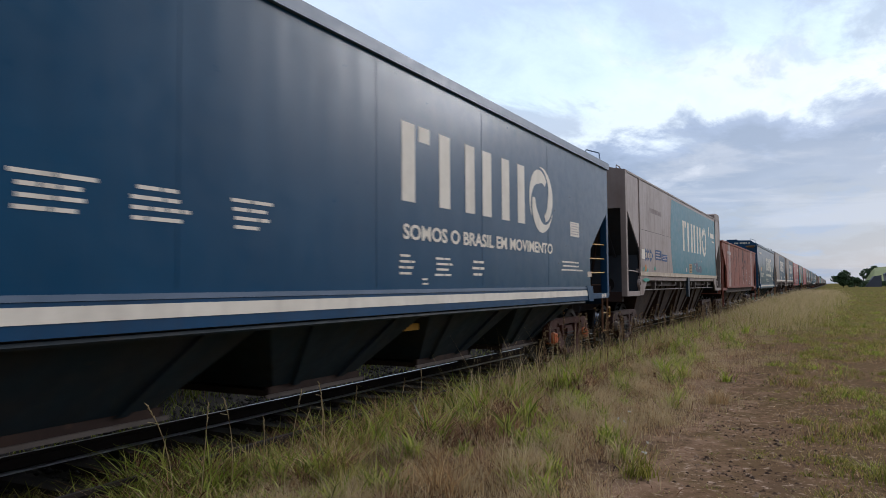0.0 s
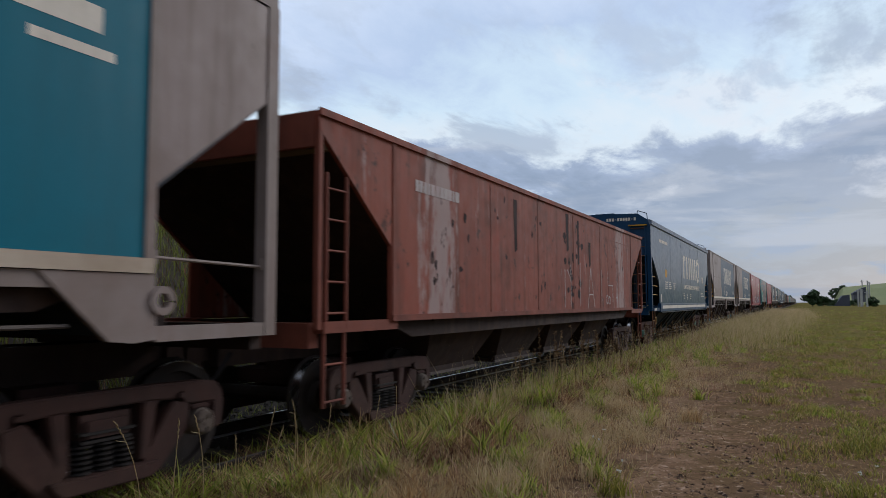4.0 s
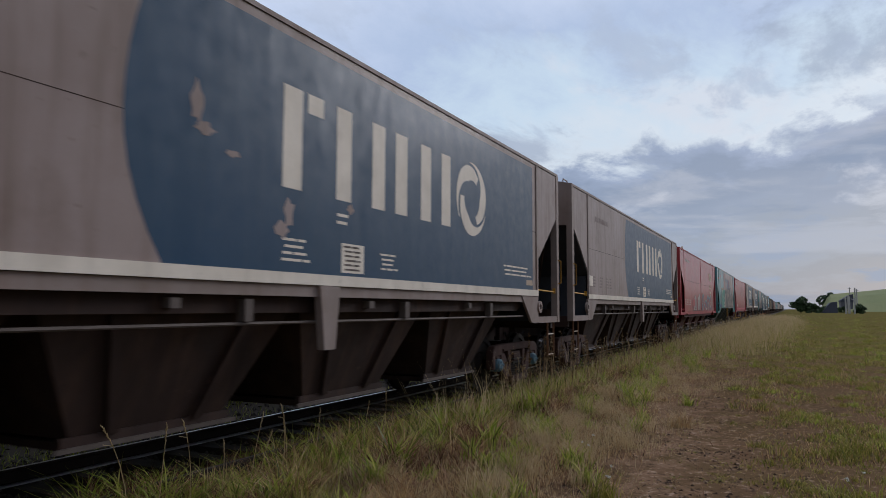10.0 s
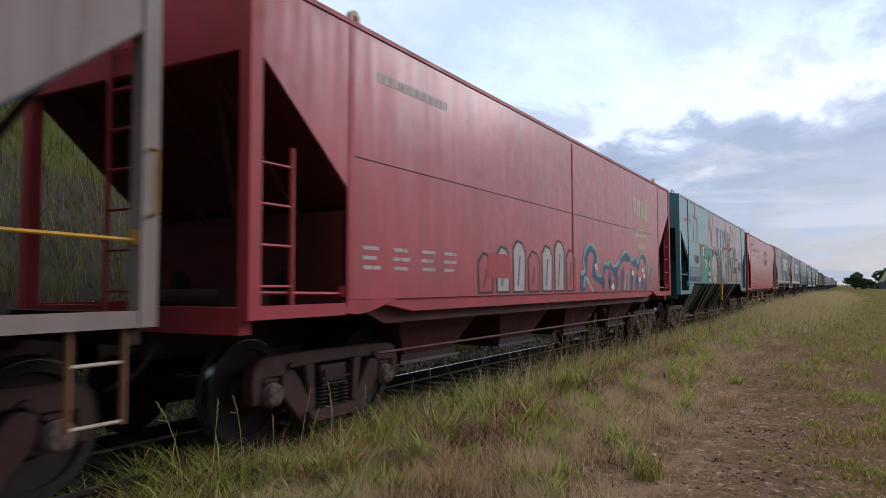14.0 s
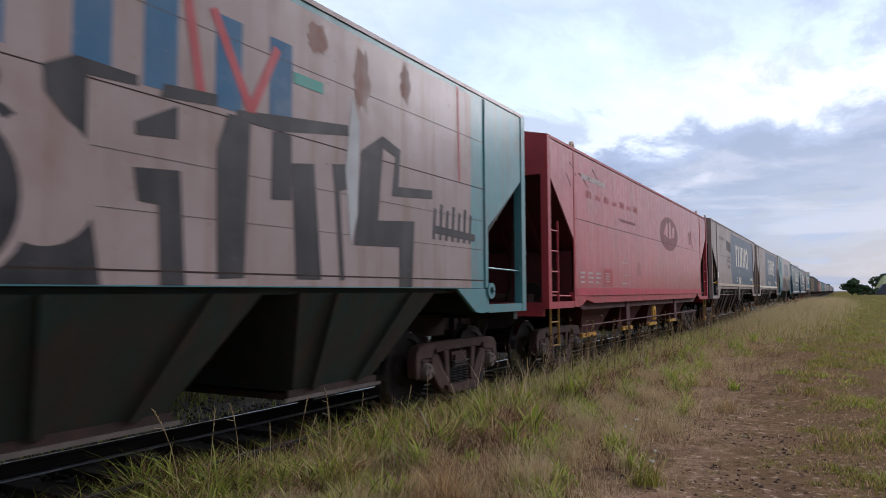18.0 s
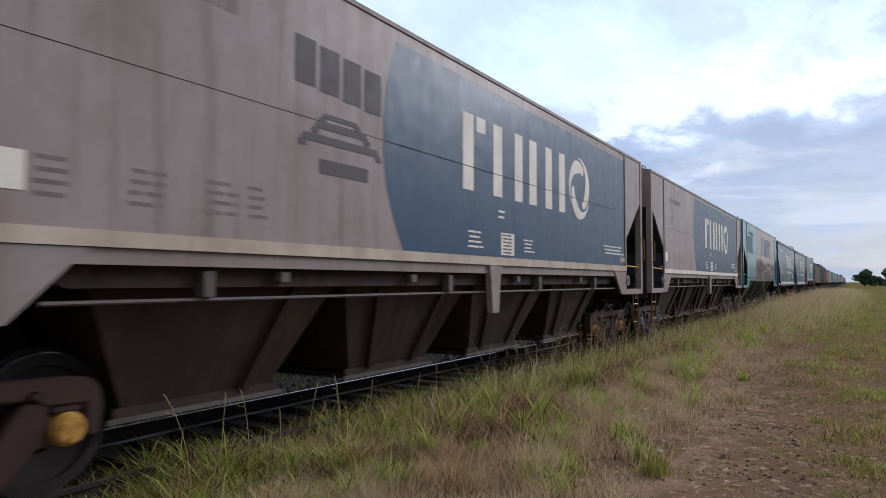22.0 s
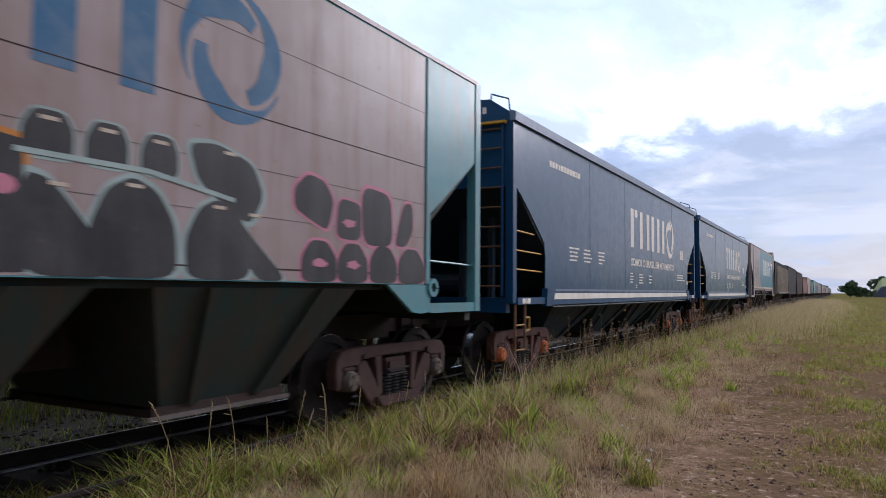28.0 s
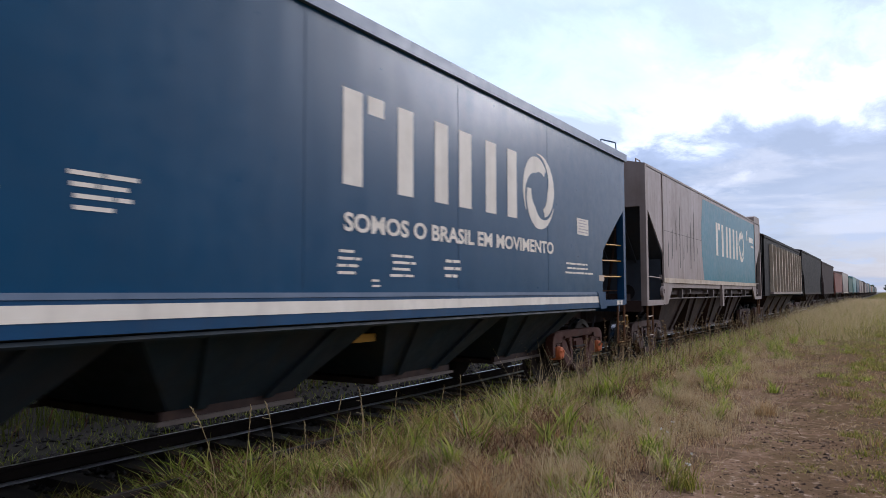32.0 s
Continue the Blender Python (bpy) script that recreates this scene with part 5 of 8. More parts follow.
    # sill: grey rim, white stripe, lower edge
    strip(car, "sill_rim", yb + 0.05, L - yb - 0.05, 1.375, 1.415, 0.035, "gutter", "grey rim above the stripe")
    strip(car, "sill_web", yb + 0.05, L - yb - 0.05, 1.16, 1.374, 0.028, "navy_trim")
    strip(car, "sill_stripe", yb + 0.25, L - yb - 0.22, 1.245, 1.345, 0.034, "white", "white stripe along the sill")
    pair(car, "side_pipe", "under_navy", lambda b, s: rod(b, (s * (HALF - 0.02), yb + 0.4, 1.125), (s * (HALF - 0.02), L - yb - 0.4, 1.125), 0.025, 6))
    hopper_bays(car, (3.3, 6.0, 8.75, 11.45), 2.7, 1.3, 1.18, 0.48, HALF - 0.1, 0.85, "under_navy", ribs=True)
    bm = bmesh.new()
    box(bm, 0.98, 1.18, 7.2, 7.55, 0.92, 1.0)
    part("valve_handle", bm, "yellow", car, "yellow valve handle")
    roof(car, L, zt + 0.03, "navy_trim", 0.29, hoops=False, shoulder=1.17, fall=0.88)
    underside(car, L, (1.36, L - 1.36), bogie_paint, cap, "under_navy")
    # lettering
    emblem(car, 6.58, 2.38, 0.88, "white")
    writing(car, "SOMOS O BRASIL EM MOVIMENTO", 6.60, 1.96, 0.175, 4.68, "white", "slogan", "white slogan lettering", bold=0.03)
    for a, b in ((2.40, 3.05), (3.20, 3.72), (4.10, 4.60)):
        bars(car, a, b, 1.90, 2.15, 4, "white", seed=1)
    bars(car, 6.50, 6.90, 1.57, 1.80, 4, "white", seed=2)
    bars(car, 7.28, 7.80, 1.56, 1.79, 4, "white", seed=3)
    bars(car, 8.27, 8.65, 1.57, 1.78, 3, "white", seed=4)
    bars(car, 11.65, 13.05, 1.69, 1.87, 3, "white", seed=5)
    bars(car, 7.0, 7.14, 1.46, 1.54, 2, "white", seed=6)
    decal(car, "notice_plate", [rect(12.22, 12.72, 2.32, 2.58)], "white", "white notice plate", 0.005)
    bars(car, 12.26, 12.70, 2.35, 2.56, 5, "faded_white", 0.012, 16)
    decal(car, "maker_plate", [rect(13.20, 13.45, 1.60, 1.70)], "cream", "small cream plate", 0.005)
    bars(car, 1.46, 3.02, 3.40, 3.50, 1, "white", seed=7, name="number_bar")
    if sticker:
        decal(car, "sticker", [rect(2.43, 2.80, 2.29, 2.55)], "yellow", "yellow sticker", 0.005)
        decal(car, "strip_mark", [rect(1.58, 1.70, 1.45, 1.72)], "white", "white upright mark", 0.005)
    for o in car.children:     # the body rides a little higher on its springs
        if not o.name.startswith(("bogie", "wheelset")):
            o.location.z += rise
    return car


def bars_end(car, y0, e, zt):
    """The wagon's number on the gable, as plain bars."""
    ya, yc = sorted((y0 + e * 0.003, y0 + e * 0.007))
    for k in range(11):
        bm = bmesh.new()
        if k in (1, 7):
            box(bm, 1.06 - 0.085 * k, 1.10 - 0.085 * k, ya, yc, zt + 0.125, zt + 0.145)
        else:
            box(bm, 1.05 - 0.085 * k, 1.112 - 0.085 * k, ya, yc, zt + 0.09, zt + 0.185)
        part("number_bar", bm, "white", car, "wagon number as plain bars")


def grey_livery(car, paint, y0, edge=13.95, dy=0.0, dz=0.0):
    """A painted field with a bowed edge on the grey flank, with the operator's mark."""
    zt, zs = 4.0, 1.768
    left = [(y0 + 0.38 * ((q - 0.5) * 2) ** 2 * (1 if q < 0.5 else 0.6), zs + (zt - 0.06 - zs) * q) for q in (k / 10 for k in range(11))]
    decal(car, "painted_field", [left + [(edge, zt - 0.06), (edge, zs)]], paint, "large painted field on the flank", 0.003)
    emblem(car, 7.05 + dy, 2.53 + dz, 0.95, "white")
    if paint == "royal":
        bars(car, 7.05, 7.5, 1.86, 2.08, 4, "white", seed=11)
        decal(car, "notice_plate", [rect(8.0, 8.42, 1.80, 2.10)], "white", "white notice plate", 0.006)
        bars(car, 8.03, 8.40, 1.82, 2.08, 6, "sill_grey", 0.012, 15)
        bars(car, 8.75, 9.15, 1.86, 2.05, 4, "white", seed=12)
        bars(car, 12.48, 13.93, 1.97, 2.14, 3, "white", seed=13)
        decal(car, "maker_plate", [rect(13.6, 13.93, 1.84, 1.93)], "cream", "small cream plate", 0.006)
        bars(car, 7.9, 8.12, 2.28, 2.40, 2, "white", seed=14)
    bars(car, 2.0, 3.3, 3.49, 3.61, 1, "faded_ink", seed=15, name="number_bar")
    decal(car, "notice_plate", [rect(1.39, 1.72, 1.96, 2.19)], "white", "white notice plate", 0.006)
    bars(car, 1.44, 1.66, 2.06, 2.12, 3, "faded_ink", 0.0095, seed=19)
    for k, (a, b) in enumerate(((1.76, 2.10), (2.38, 2.70), (2.98, 3.35), (3.42, 3.66))):
        bars(car, a, b, 1.93, 2.19, 4, "faded_ink", seed=16 + k)


def build_train():
    modern_hopper(-0.12, "navy blue covered hopper wagon with white bars and slogan", "bogie_red", "cap_orange")
    # grey and teal wagon with a raised end
    car = covered_hopper(16.0, "weathered grey and teal covered hopper wagon with white mark", "grey", "grey_trim", "under", "cream", cap="cap_grey", rung="grey_trim", rail_mat="grey_trim", steps="")
    teal_livery(car, True)
    # low oxide-red wagon
    low_hopper(32.1)
    modern_hopper(48.85, "navy blue covered hopper wagon with a yellow sticker", "bogie_red", "cap_green", sticker=True)
    car = covered_hopper(64.72, "weathered grey and blue covered hopper wagon with green bearing caps", "grey", "grey_trim", "under", "white", cap="cap_blue", rung="yellow")
    grey_livery(car, "royal", 5.35)
    for k, (y, z, ry, rz) in enumerate(((6.02, 3.02, 0.07, 0.16), (6.10, 2.84, 0.10, 0.05), (6.42, 2.70, 0.08, 0.03), (7.16, 2.30, 0.07, 0.14), (7.05, 2.14, 0.10, 0.07), (8.15, 2.46, 0.06, 0.05))):
        decal(car, "flaked_patch", [rounded(blob(y, z, ry, rz, 11, 0.35, k * 1.7))], "grey", "patch where the blue paint has flaked to grey", 0.0062)
    car = covered_hopper(81.2, "weathered grey and blue covered hopper wagon with yellow rails", "grey", "grey_trim", "under", "white", cap="cap_grey")
    grey_livery(car, "royal", 5.35)
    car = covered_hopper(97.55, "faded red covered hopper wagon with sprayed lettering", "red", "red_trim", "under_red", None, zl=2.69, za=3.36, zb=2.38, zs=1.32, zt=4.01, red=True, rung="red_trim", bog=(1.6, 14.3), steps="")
    red_marks(car, 1)
    car = covered_hopper(114.4, "faded aqua covered hopper wagon covered in sprayed lettering", "aqua", "aqua", "under_green", None, zs=1.50, za=3.10, rung="aqua", second="graffiti", steps="", crown="silver")
    graffiti_one(car)
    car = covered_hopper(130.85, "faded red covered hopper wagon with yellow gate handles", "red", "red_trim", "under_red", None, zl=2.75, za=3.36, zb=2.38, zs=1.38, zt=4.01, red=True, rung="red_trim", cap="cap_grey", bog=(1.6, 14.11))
    red_marks(car, 2)
    car = covered_hopper(147.45, "weathered grey and blue covered hopper wagon with ochre bearing caps", "grey", "grey_trim", "under", "cream", cap="cap_yellow", L=15.3, bog=(1.38, 14.03), zt=4.12, zl=2.86)
    decal(car, "lap_seam", [rect(5.3, 13.3, 2.857, 2.867)], "under", "open lap seam across the painted field", 0.0085, 0.001)
    grey_livery(car, "royal", 5.25, dy=-0.12, dz=0.04)
    rail_mark(car, 3.95, 2.20, "dark_ink")
    car = covered_hopper(163.6, "weathered grey and blue covered hopper wagon with pale stripe", "grey", "grey_trim", "under", "white", cap="cap_blue")
    grey_livery(car, "royal", 5.15)
    car = covered_hopper(179.68, "aqua and silver covered hopper wagon covered in sprayed lettering", "aqua", "aqua", "under_green", None, zs=1.50, za=3.10, zt=4.15, zl=2.82, rung="aqua", steps="", crown="silver", cap="cap_grey")
    graffiti_two(car)
    modern_hopper(196.28, "navy blue covered hopper wagon with orange bearing caps", "bogie_red", "cap_orange", rise=0.06)
    modern_hopper(211.92, "navy blue covered hopper wagon with orange caps and white stripe", "bogie_red", "cap_orange", rise=0.04)
    car = covered_hopper(227.9, "weathered grey and teal covered hopper wagon with faded print", "grey", "grey_trim", "under", "cream", rung="grey_trim")
    teal_livery(car)
    s, models = 244.2, []
    for kind, paint in (("ribbed", "black"), ("plain", "black"), ("plain", "maroon"), ("plain", "brown"), ("plain", "silver"), ("plain", "green"), ("plain", "aqua"), ("plain", "navy"), ("plain", "silver"), ("plain", "grey"), ("plain", "maroon"), ("plain", "grey"), ("plain", "navy"), ("plain", "silver")):
        s += far_wagon(s, kind, paint)
        if kind == "plain":
            models.append(MOVERS[-1][0])
    for k in range(16):        # the tail of the train, alike
        car = copy_thing(models[k * 5 % len(models)], pose(TRACK_X, s, 0))
        MOVERS.append((car, s))
        WHEELS.extend((o, o.location.y) for o in car.children if o.name.startswith("wheelset"))
        s += 15.6


def teal_livery(car, sprayed=False):
    """Teal field, blue print panels and a raised bulkhead at the far end."""
    zt, zs = 4.0, 1.768
    left = [(5.15 + 0.25 * ((q - 0.5) * 2) ** 2, zs + (zt - 0.06 - zs) * q) for q in (k / 10 for k in range(11))]
    decal(car, "painted_field", [left + [(14.15, zt - 0.06), (14.15, zs)]], "teal", "large teal field on the flank", 0.003)
    emblem(car, 7.05, 2.50, 0.95, "white")
    decal(car, "partner_mark", [arc(12.55, 3.42, 0.05, 0.20, 80, 260, 10), rect(12.85, 13.75, 3.22, 3.40), rect(13.25, 13.85, 3.05, 3.12)], "white", "small partner mark in plain shapes", 0.006)
    if not sprayed:
        for k in range(9):
            y = 1.7 + 0.36 * k
            decal(car, "rust_streak", [[(y, 2.0 + 0.2 * (k % 3)), (y + 0.07, 2.05 + 0.2 * (k % 3)), (y + 0.10, 2.6 + 0.3 * (k % 4)), (y + 0.02, 2.5 + 0.3 * (k % 4))]], "sill_grey", "dark run of dirt on the grey flank", 0.004)
        bm = bmesh.new()
        prism(bm, [(14.2, 4.02), (15.5, 4.02), (15.5, 4.22), (15.4, 4.30), (14.45, 4.30), (14.2, 4.24)], -HALF, HALF)
        part("raised_bulkhead", bm, "grey_trim", car, "raised steel bulkhead at one end")
        return
    decal(car, "print_panel", [rect(3.02, 3.80, 2.09, 2.36), rect(3.86, 4.58, 2.08, 2.27)], "blue_ink", "blue panels with small print", 0.006)
    bars(car, 3.08, 3.74, 2.13, 2.32, 3, "faded_white", 0.009, 3)
    bars(car, 3.92, 4.52, 2.12, 2.23, 3, "faded_white", 0.009, 4)
    for y in (1.87, 2.12):
        decal(car, "arrow_mark", [[(y, 2.36), (y + 0.21, 2.27), (y + 0.21, 2.12), (y, 2.02)]], "blue_ink", "blue arrow of an older mark", 0.006)
    decal(car, "arrow_mark", [[(2.39, 2.37), (2.79, 2.19), (2.39, 2.01)]], "blue_ink", "blue arrowhead of an older mark", 0.006)
    for y in (1.92, 2.18, 2.44):
        decal(car, "mark_bar", [rect(y, y + 0.13, 2.12, 2.25)], "cream", "pale bar on the blue arrow", 0.009)
    decal(car, "notice_plate", [rect(1.49, 1.84, 2.08, 2.32)], "white", "white notice plate", 0.006)
    if sprayed:
        decal(car, "spray_line", [arc(1.74, 1.70, 0.12, 0.19, 20, 230, 14)], "spray_green", "green sprayed scribble", 0.006)
        decal(car, "spray_line", [blob(1.84, 1.56, 0.36, 0.045, 16, 0.1, 3)], "spray_green", "green sprayed band", 0.024)
        decal(car, "spray_line", [blob(2.05, 1.80, 0.14, 0.05, 14, 0.2, 5), blob(2.95, 1.86, 0.10, 0.05, 12, 0.2, 7)], "spray_green", "green sprayed smear", 0.006)
        decal(car, "spray_line", [blob(1.90, 1.86, 0.10, 0.09, 14, 0.2, 2)], "spray_orange", "orange sprayed smear", 0.007)
        decal(car, "spray_line", [blob(1.76, 1.47, 0.11, 0.07, 14, 0.2, 4)], "spray_orange", "orange sprayed smear", 0.010)
        for y, z, a, b, k in ((9.62, 2.02, 0.28, 0.17, 6), (10.35, 1.95, 0.30, 0.13, 8), (8.95, 1.98, 0.05, 0.17, 10), (9.15, 2.12, 0.16, 0.035, 11), (9.95, 1.90, 0.12, 0.07, 12)):
            decal(car, "spray_smear", [blob(y, z, a, b, 26, 0.12, k)], "violet_haze", "dull violet smear", 0.005)
        for y, z in ((9.24, 2.06), (9.24, 1.93), (9.58, 2.22), (9.58, 1.98), (10.0, 2.20), (10.12, 1.99), (10.55, 2.22)):
            decal(car, "data_mark", [rect(y, y + 0.07, z, z + 0.06)], "faded_white", "small worn mark", 0.008)
        decal(car, "data_mark", [rect(7.52, 7.66, 1.84, 1.96)], "faded_white", "small worn mark", 0.008)
    decal(car, "number_bar", [rect(2.5, 3.9, 3.30, 3.42)], "faded_ink", "worn wagon number in a plain bar", 0.006)
    bm = bmesh.new()
    prism(bm, [(14.2, 4.02), (15.5, 4.02), (15.5, 4.22), (15.4, 4.30), (14.45, 4.30), (14.2, 4.24)], -HALF, HALF)
    part("raised_bulkhead", bm, "grey_trim", car, "raised steel bulkhead at one end")
    decal(car, "notice_plate", [rect(8.1, 8.62, 1.80, 2.10)], "tan_notice", "small tan notice with brown print", 0.006)
    bars(car, 8.14, 8.58, 1.84, 2.07, 5, "under", 0.010, 9)


def rail_mark(car, y, z, material):
    """An older operator's mark: upright bars over stacked bars like a bridge."""
    decal(car, "old_mark", [rect(y + k * 0.33, y + k * 0.33 + 0.27, z + 0.95 - 0.02 * k, z + 1.36 - 0.02 * k) for k in range(4)], material, "old operator's mark in plain bars", 0.006)
    for a, b, lo, hi in ((0.35, 0.90, 0.70, 0.745), (0.25, 1.05, 0.60, 0.655), (0.08, 1.24, 0.47, 0.54)):
        decal(car, "old_mark", [[(y + a, z + lo), (y + b, z + lo), (y + b - 0.04, z + hi), (y + a + 0.04, z + hi)]], material, "stacked bar of an old mark", 0.006)
        for q in (a - 0.03, b - 0.07):
            decal(car, "old_mark", [rect(y + q, y + q + 0.1, z + lo - 0.05, z + lo)], material, "foot of a stacked bar", 0.006)
    decal(car, "old_mark", [rect(y + 0.33, y + 1.05, z + 0.20, z + 0.33)], material, "bar of old lettering", 0.006)


def stroke(car, a, b, w, material, label, off=0.009, name="spray_line"):
    """A sprayed line from a to b on the flank."""
    p, q = Vector(a), Vector(b)
    d = (q - p).normalized()
    n = Vector((-d.y, d.x)) * w / 2
    decal(car, name, [[tuple(p + n), tuple(q + n), tuple(q - n), tuple(p - n)]], material, label, off)


def smooth(path, n=5):
    """A rounded line through the given points."""
    p = [path[0]] + list(path) + [path[-1]]
    out = []
    for a, b, c, d in zip(p, p[1:], p[2:], p[3:]):
        for k in range(n):
            u = k / n
            out.append(tuple(0.5 * (2 * b[i] + (c[i] - a[i]) * u + (2 * a[i] - 5 * b[i] + 4 * c[i] - d[i]) * u * u + (3 * b[i] - a[i] - 3 * c[i] + d[i]) * u ** 3) for i in (0, 1)))
    return out + [path[-1]]


def rounded(outline, n=4):
    """A closed outline with its corners rounded off."""
    m = len(outline)
    if m > 12:
        return outline
    out = []
    for i, q in enumerate(outline):
        a, b = outline[i - 1], outline[(i + 1) % m]
        p0 = tuple(q[j] + (a[j] - q[j]) * 0.3 for j in (0, 1))
        p1 = tuple(q[j] + (b[j] - q[j]) * 0.3 for j in (0, 1))
        for k in range(n + 1):
            u = k / n
            out.append(tuple((1 - u) ** 2 * p0[j] + 2 * u * (1 - u) * q[j] + u * u * p1[j] for j in (0, 1)))
    return out


def ribbon(car, path, w, material, label, off=0.009, name="spray_line"):
    """One continuous sprayed line along a rounded path."""
    pts = [Vector(q) for q in smooth(path)]
    bm = bmesh.new()
    rows = []
    for i, q in enumerate(pts):
        d = (pts[min(i + 1, len(pts) - 1)] - pts[max(i - 1, 0)]).normalized()
        n = Vector((-d.y, d.x)) * w / 2 * (0.85 + 0.2 * math.sin(i * 0.9))
        rows.append([bm.verts.new((HALF + x, r.x, r.y)) for r in (q + n, q - n) for x in (off * 0.45, off * 0.45 + 0.0008)])
    for a, b in zip(rows, rows[1:]):
        for i, j in ((0, 1), (1, 3), (3, 2), (2, 0)):
            bm.faces.new((a[i], a[j], b[j], b[i]))
    return part(name, bm, material, car, label)


def red_marks(car, which):
    bars(car, 1.75, 3.2, 3.52, 3.62, 1, "faded_white", seed=21, name="number_bar")
    if which == 1:
        for a in (1.5, 2.05, 2.6, 3.1):
            bars(car, a, a + 0.35, 1.60, 1.85, 3, "faded_white", seed=22)
        rail_mark(car, 11.75, 2.08, "cream")
        pair(car, "seam_rib", "red_trim", lambda b, s: box(b, min(s * HALF, s * (HALF + 0.012)), max(s * HALF, s * (HALF + 0.012)), 7.64, 7.69, 1.36, 3.9))
        # sprayed loops along the foot of the flank: pale contour, blue shading, red inside
        foot = 1.345
        loop = [(8.27, 1.72), (8.20, 1.89), (8.35, 2.12), (8.64, 2.21), (8.91, 2.12), (9.03, 1.93), (8.93, 1.70), (9.24, 1.62)]
        run = [(9.24, 1.62), (9.37, 1.84), (9.56, 1.89), (9.71, 1.86), (9.93, 1.94), (10.1, 1.84), (10.43, 1.90), (10.73, 2.09), (11.1, 2.17), (11.42, 2.07), (11.51, 2.0), (11.87, 2.07), (12.06, 1.95), (12.36, 2.19), (12.81, 2.08), (12.86, 1.76)]
        tail = [(12.95, 1.70), (13.1, 1.86), (13.29, 1.91), (13.42, 1.77), (13.22, 1.37)]
        decal(car, "spray_fill", [[(8.0, foot)] + smooth([(8.05, 1.66)] + loop + run[1:]) + [(12.9, foot)]], "spray_blue", "blue shading of sprayed loops", 0.005)
        decal(car, "spray_core", [[(8.30, foot)] + smooth([(8.38, 1.62), (8.42, 1.90), (8.62, 2.06), (8.80, 1.98), (8.70, 1.72), (8.78, 1.56), (9.25, 1.47)]) + [(9.3, foot)]], "red", "red inside of a sprayed loop", 0.0085)
        decal(car, "spray_core", [[(9.3, foot)] + smooth([(y + 0.03, z - 0.17 - 0.06 * math.sin(7 * y)) for y, z in run[1:-1]]) + [(12.6, foot)]], "red", "red inside of sprayed loops", 0.0085)
        for y, w, h in ((9.42, 0.06, 0.28), (9.82, 0.07, 0.40), (10.3, 0.10, 0.36), (10.75, 0.08, 0.5), (11.5, 0.10, 0.5), (11.95, 0.12, 0.36), (12.45, 0.09, 0.30)):
            decal(car, "spray_shade", [smooth([(y - w, foot), (y - w * 1.2, foot + h * 0.6), (y + w * 0.4, foot + h), (y + w * 1.5, foot + h * 0.55), (y + w * 0.3, foot)])], "spray_blue", "blue stroke inside sprayed loops", 0.010)
        for y, z in ((8.95, 1.80), (9.8, 1.5), (10.05, 1.42), (11.6, 1.72), (12.2, 1.58), (12.5, 1.80), (12.62, 1.66)):
            decal(car, "spray_glint", [blob(y, z, 0.09, 0.06, 12, 0.2, int(y * 7))], "white", "white glint on sprayed loops", 0.0115)
        for path in ([(8.05, 1.66)] + loop, run, tail, [(10.9, foot), (11.05, 1.70), (11.25, 1.72), (11.2, foot)], [(8.2, 1.42), (8.3, 1.60), (8.5, 1.50), (8.75, foot)]):
            ribbon(car, path, 0.085, "spray_rim", "pale contour of sprayed loops", 0.014)
        # pale letters with thin black outlines nearer the front
        for k in range(7):
            y = 4.0 + 0.55 * k
            z = 1.86 + 0.08 * (k % 3) + 0.03 * k
            decal(car, "spray_outline", [[(y, foot), (y - 0.02, z - 0.1), (y + 0.14, z + 0.03), (y + 0.34, z), (y + 0.47, z - 0.14), (y + 0.44, foot)]], "spray_black", "thin black outline of a sprayed letter", 0.005)
            decal(car, "spray_fill", [[(y + 0.04, foot + 0.03), (y + 0.02, z - 0.13), (y + 0.15, z - 0.01), (y + 0.32, z - 0.04), (y + 0.42, z - 0.16), (y + 0.39, foot + 0.03)]], "faded_white" if k % 3 else "red", "pale fill of a sprayed letter", 0.0085)
            stroke(car, (y + 0.16, foot + 0.1), (y + 0.24, z - 0.2), 0.035, "spray_black", "black stroke in a sprayed letter", 0.0115)
        decal(car, "notice_plate", [rect(4.27, 5.0, 1.55, 1.88)], "spray_red", "bright red notice sticker", 0.0135)
    else:
        for a in (1.58, 2.05, 2.5):
            bars(car, a, a + 0.35, 1.60, 1.82, 3, "faded_white", seed=22)
        decal(car, "old_mark", [blob(9.3, 3.02, 1.15, 0.46, 28)], "red_ghost", "worn grey oval mark", 0.004)
        decal(car, "old_mark", [[(8.55, 2.98), (8.95, 3.30), (9.12, 3.28), (9.12, 2.92)], [(9.25, 2.90), (9.28, 3.36), (9.5, 3.36), (9.52, 2.90)], [(9.62, 2.94), (9.65, 3.22), (9.98, 3.28), (9.98, 2.94)]], "red", "red patch worn through the oval mark", 0.007)
        bars(car, 5.68, 6.1, 1.83, 2.12, 6, "red_ghost", 0.005, 71)
        bars(car, 4.2, 5.9, 2.93, 3.02, 1, "red_ghost", 0.005, 72)
        strip(car, "flank_band", 1.4, 14.1, 1.385, 1.52, 0.004, "red_bright", "brighter red band along the sill")
        decal(car, "notice_plate", [rect(3.06, 3.68, 1.58, 1.90)], "spray_red", "bright red notice sticker", 0.004)
        bars(car, 3.14, 3.58, 1.64, 1.82, 4, "faded_white", 0.008, 2)
        for k in range(7):
            y = 2.0 + k * 0.58
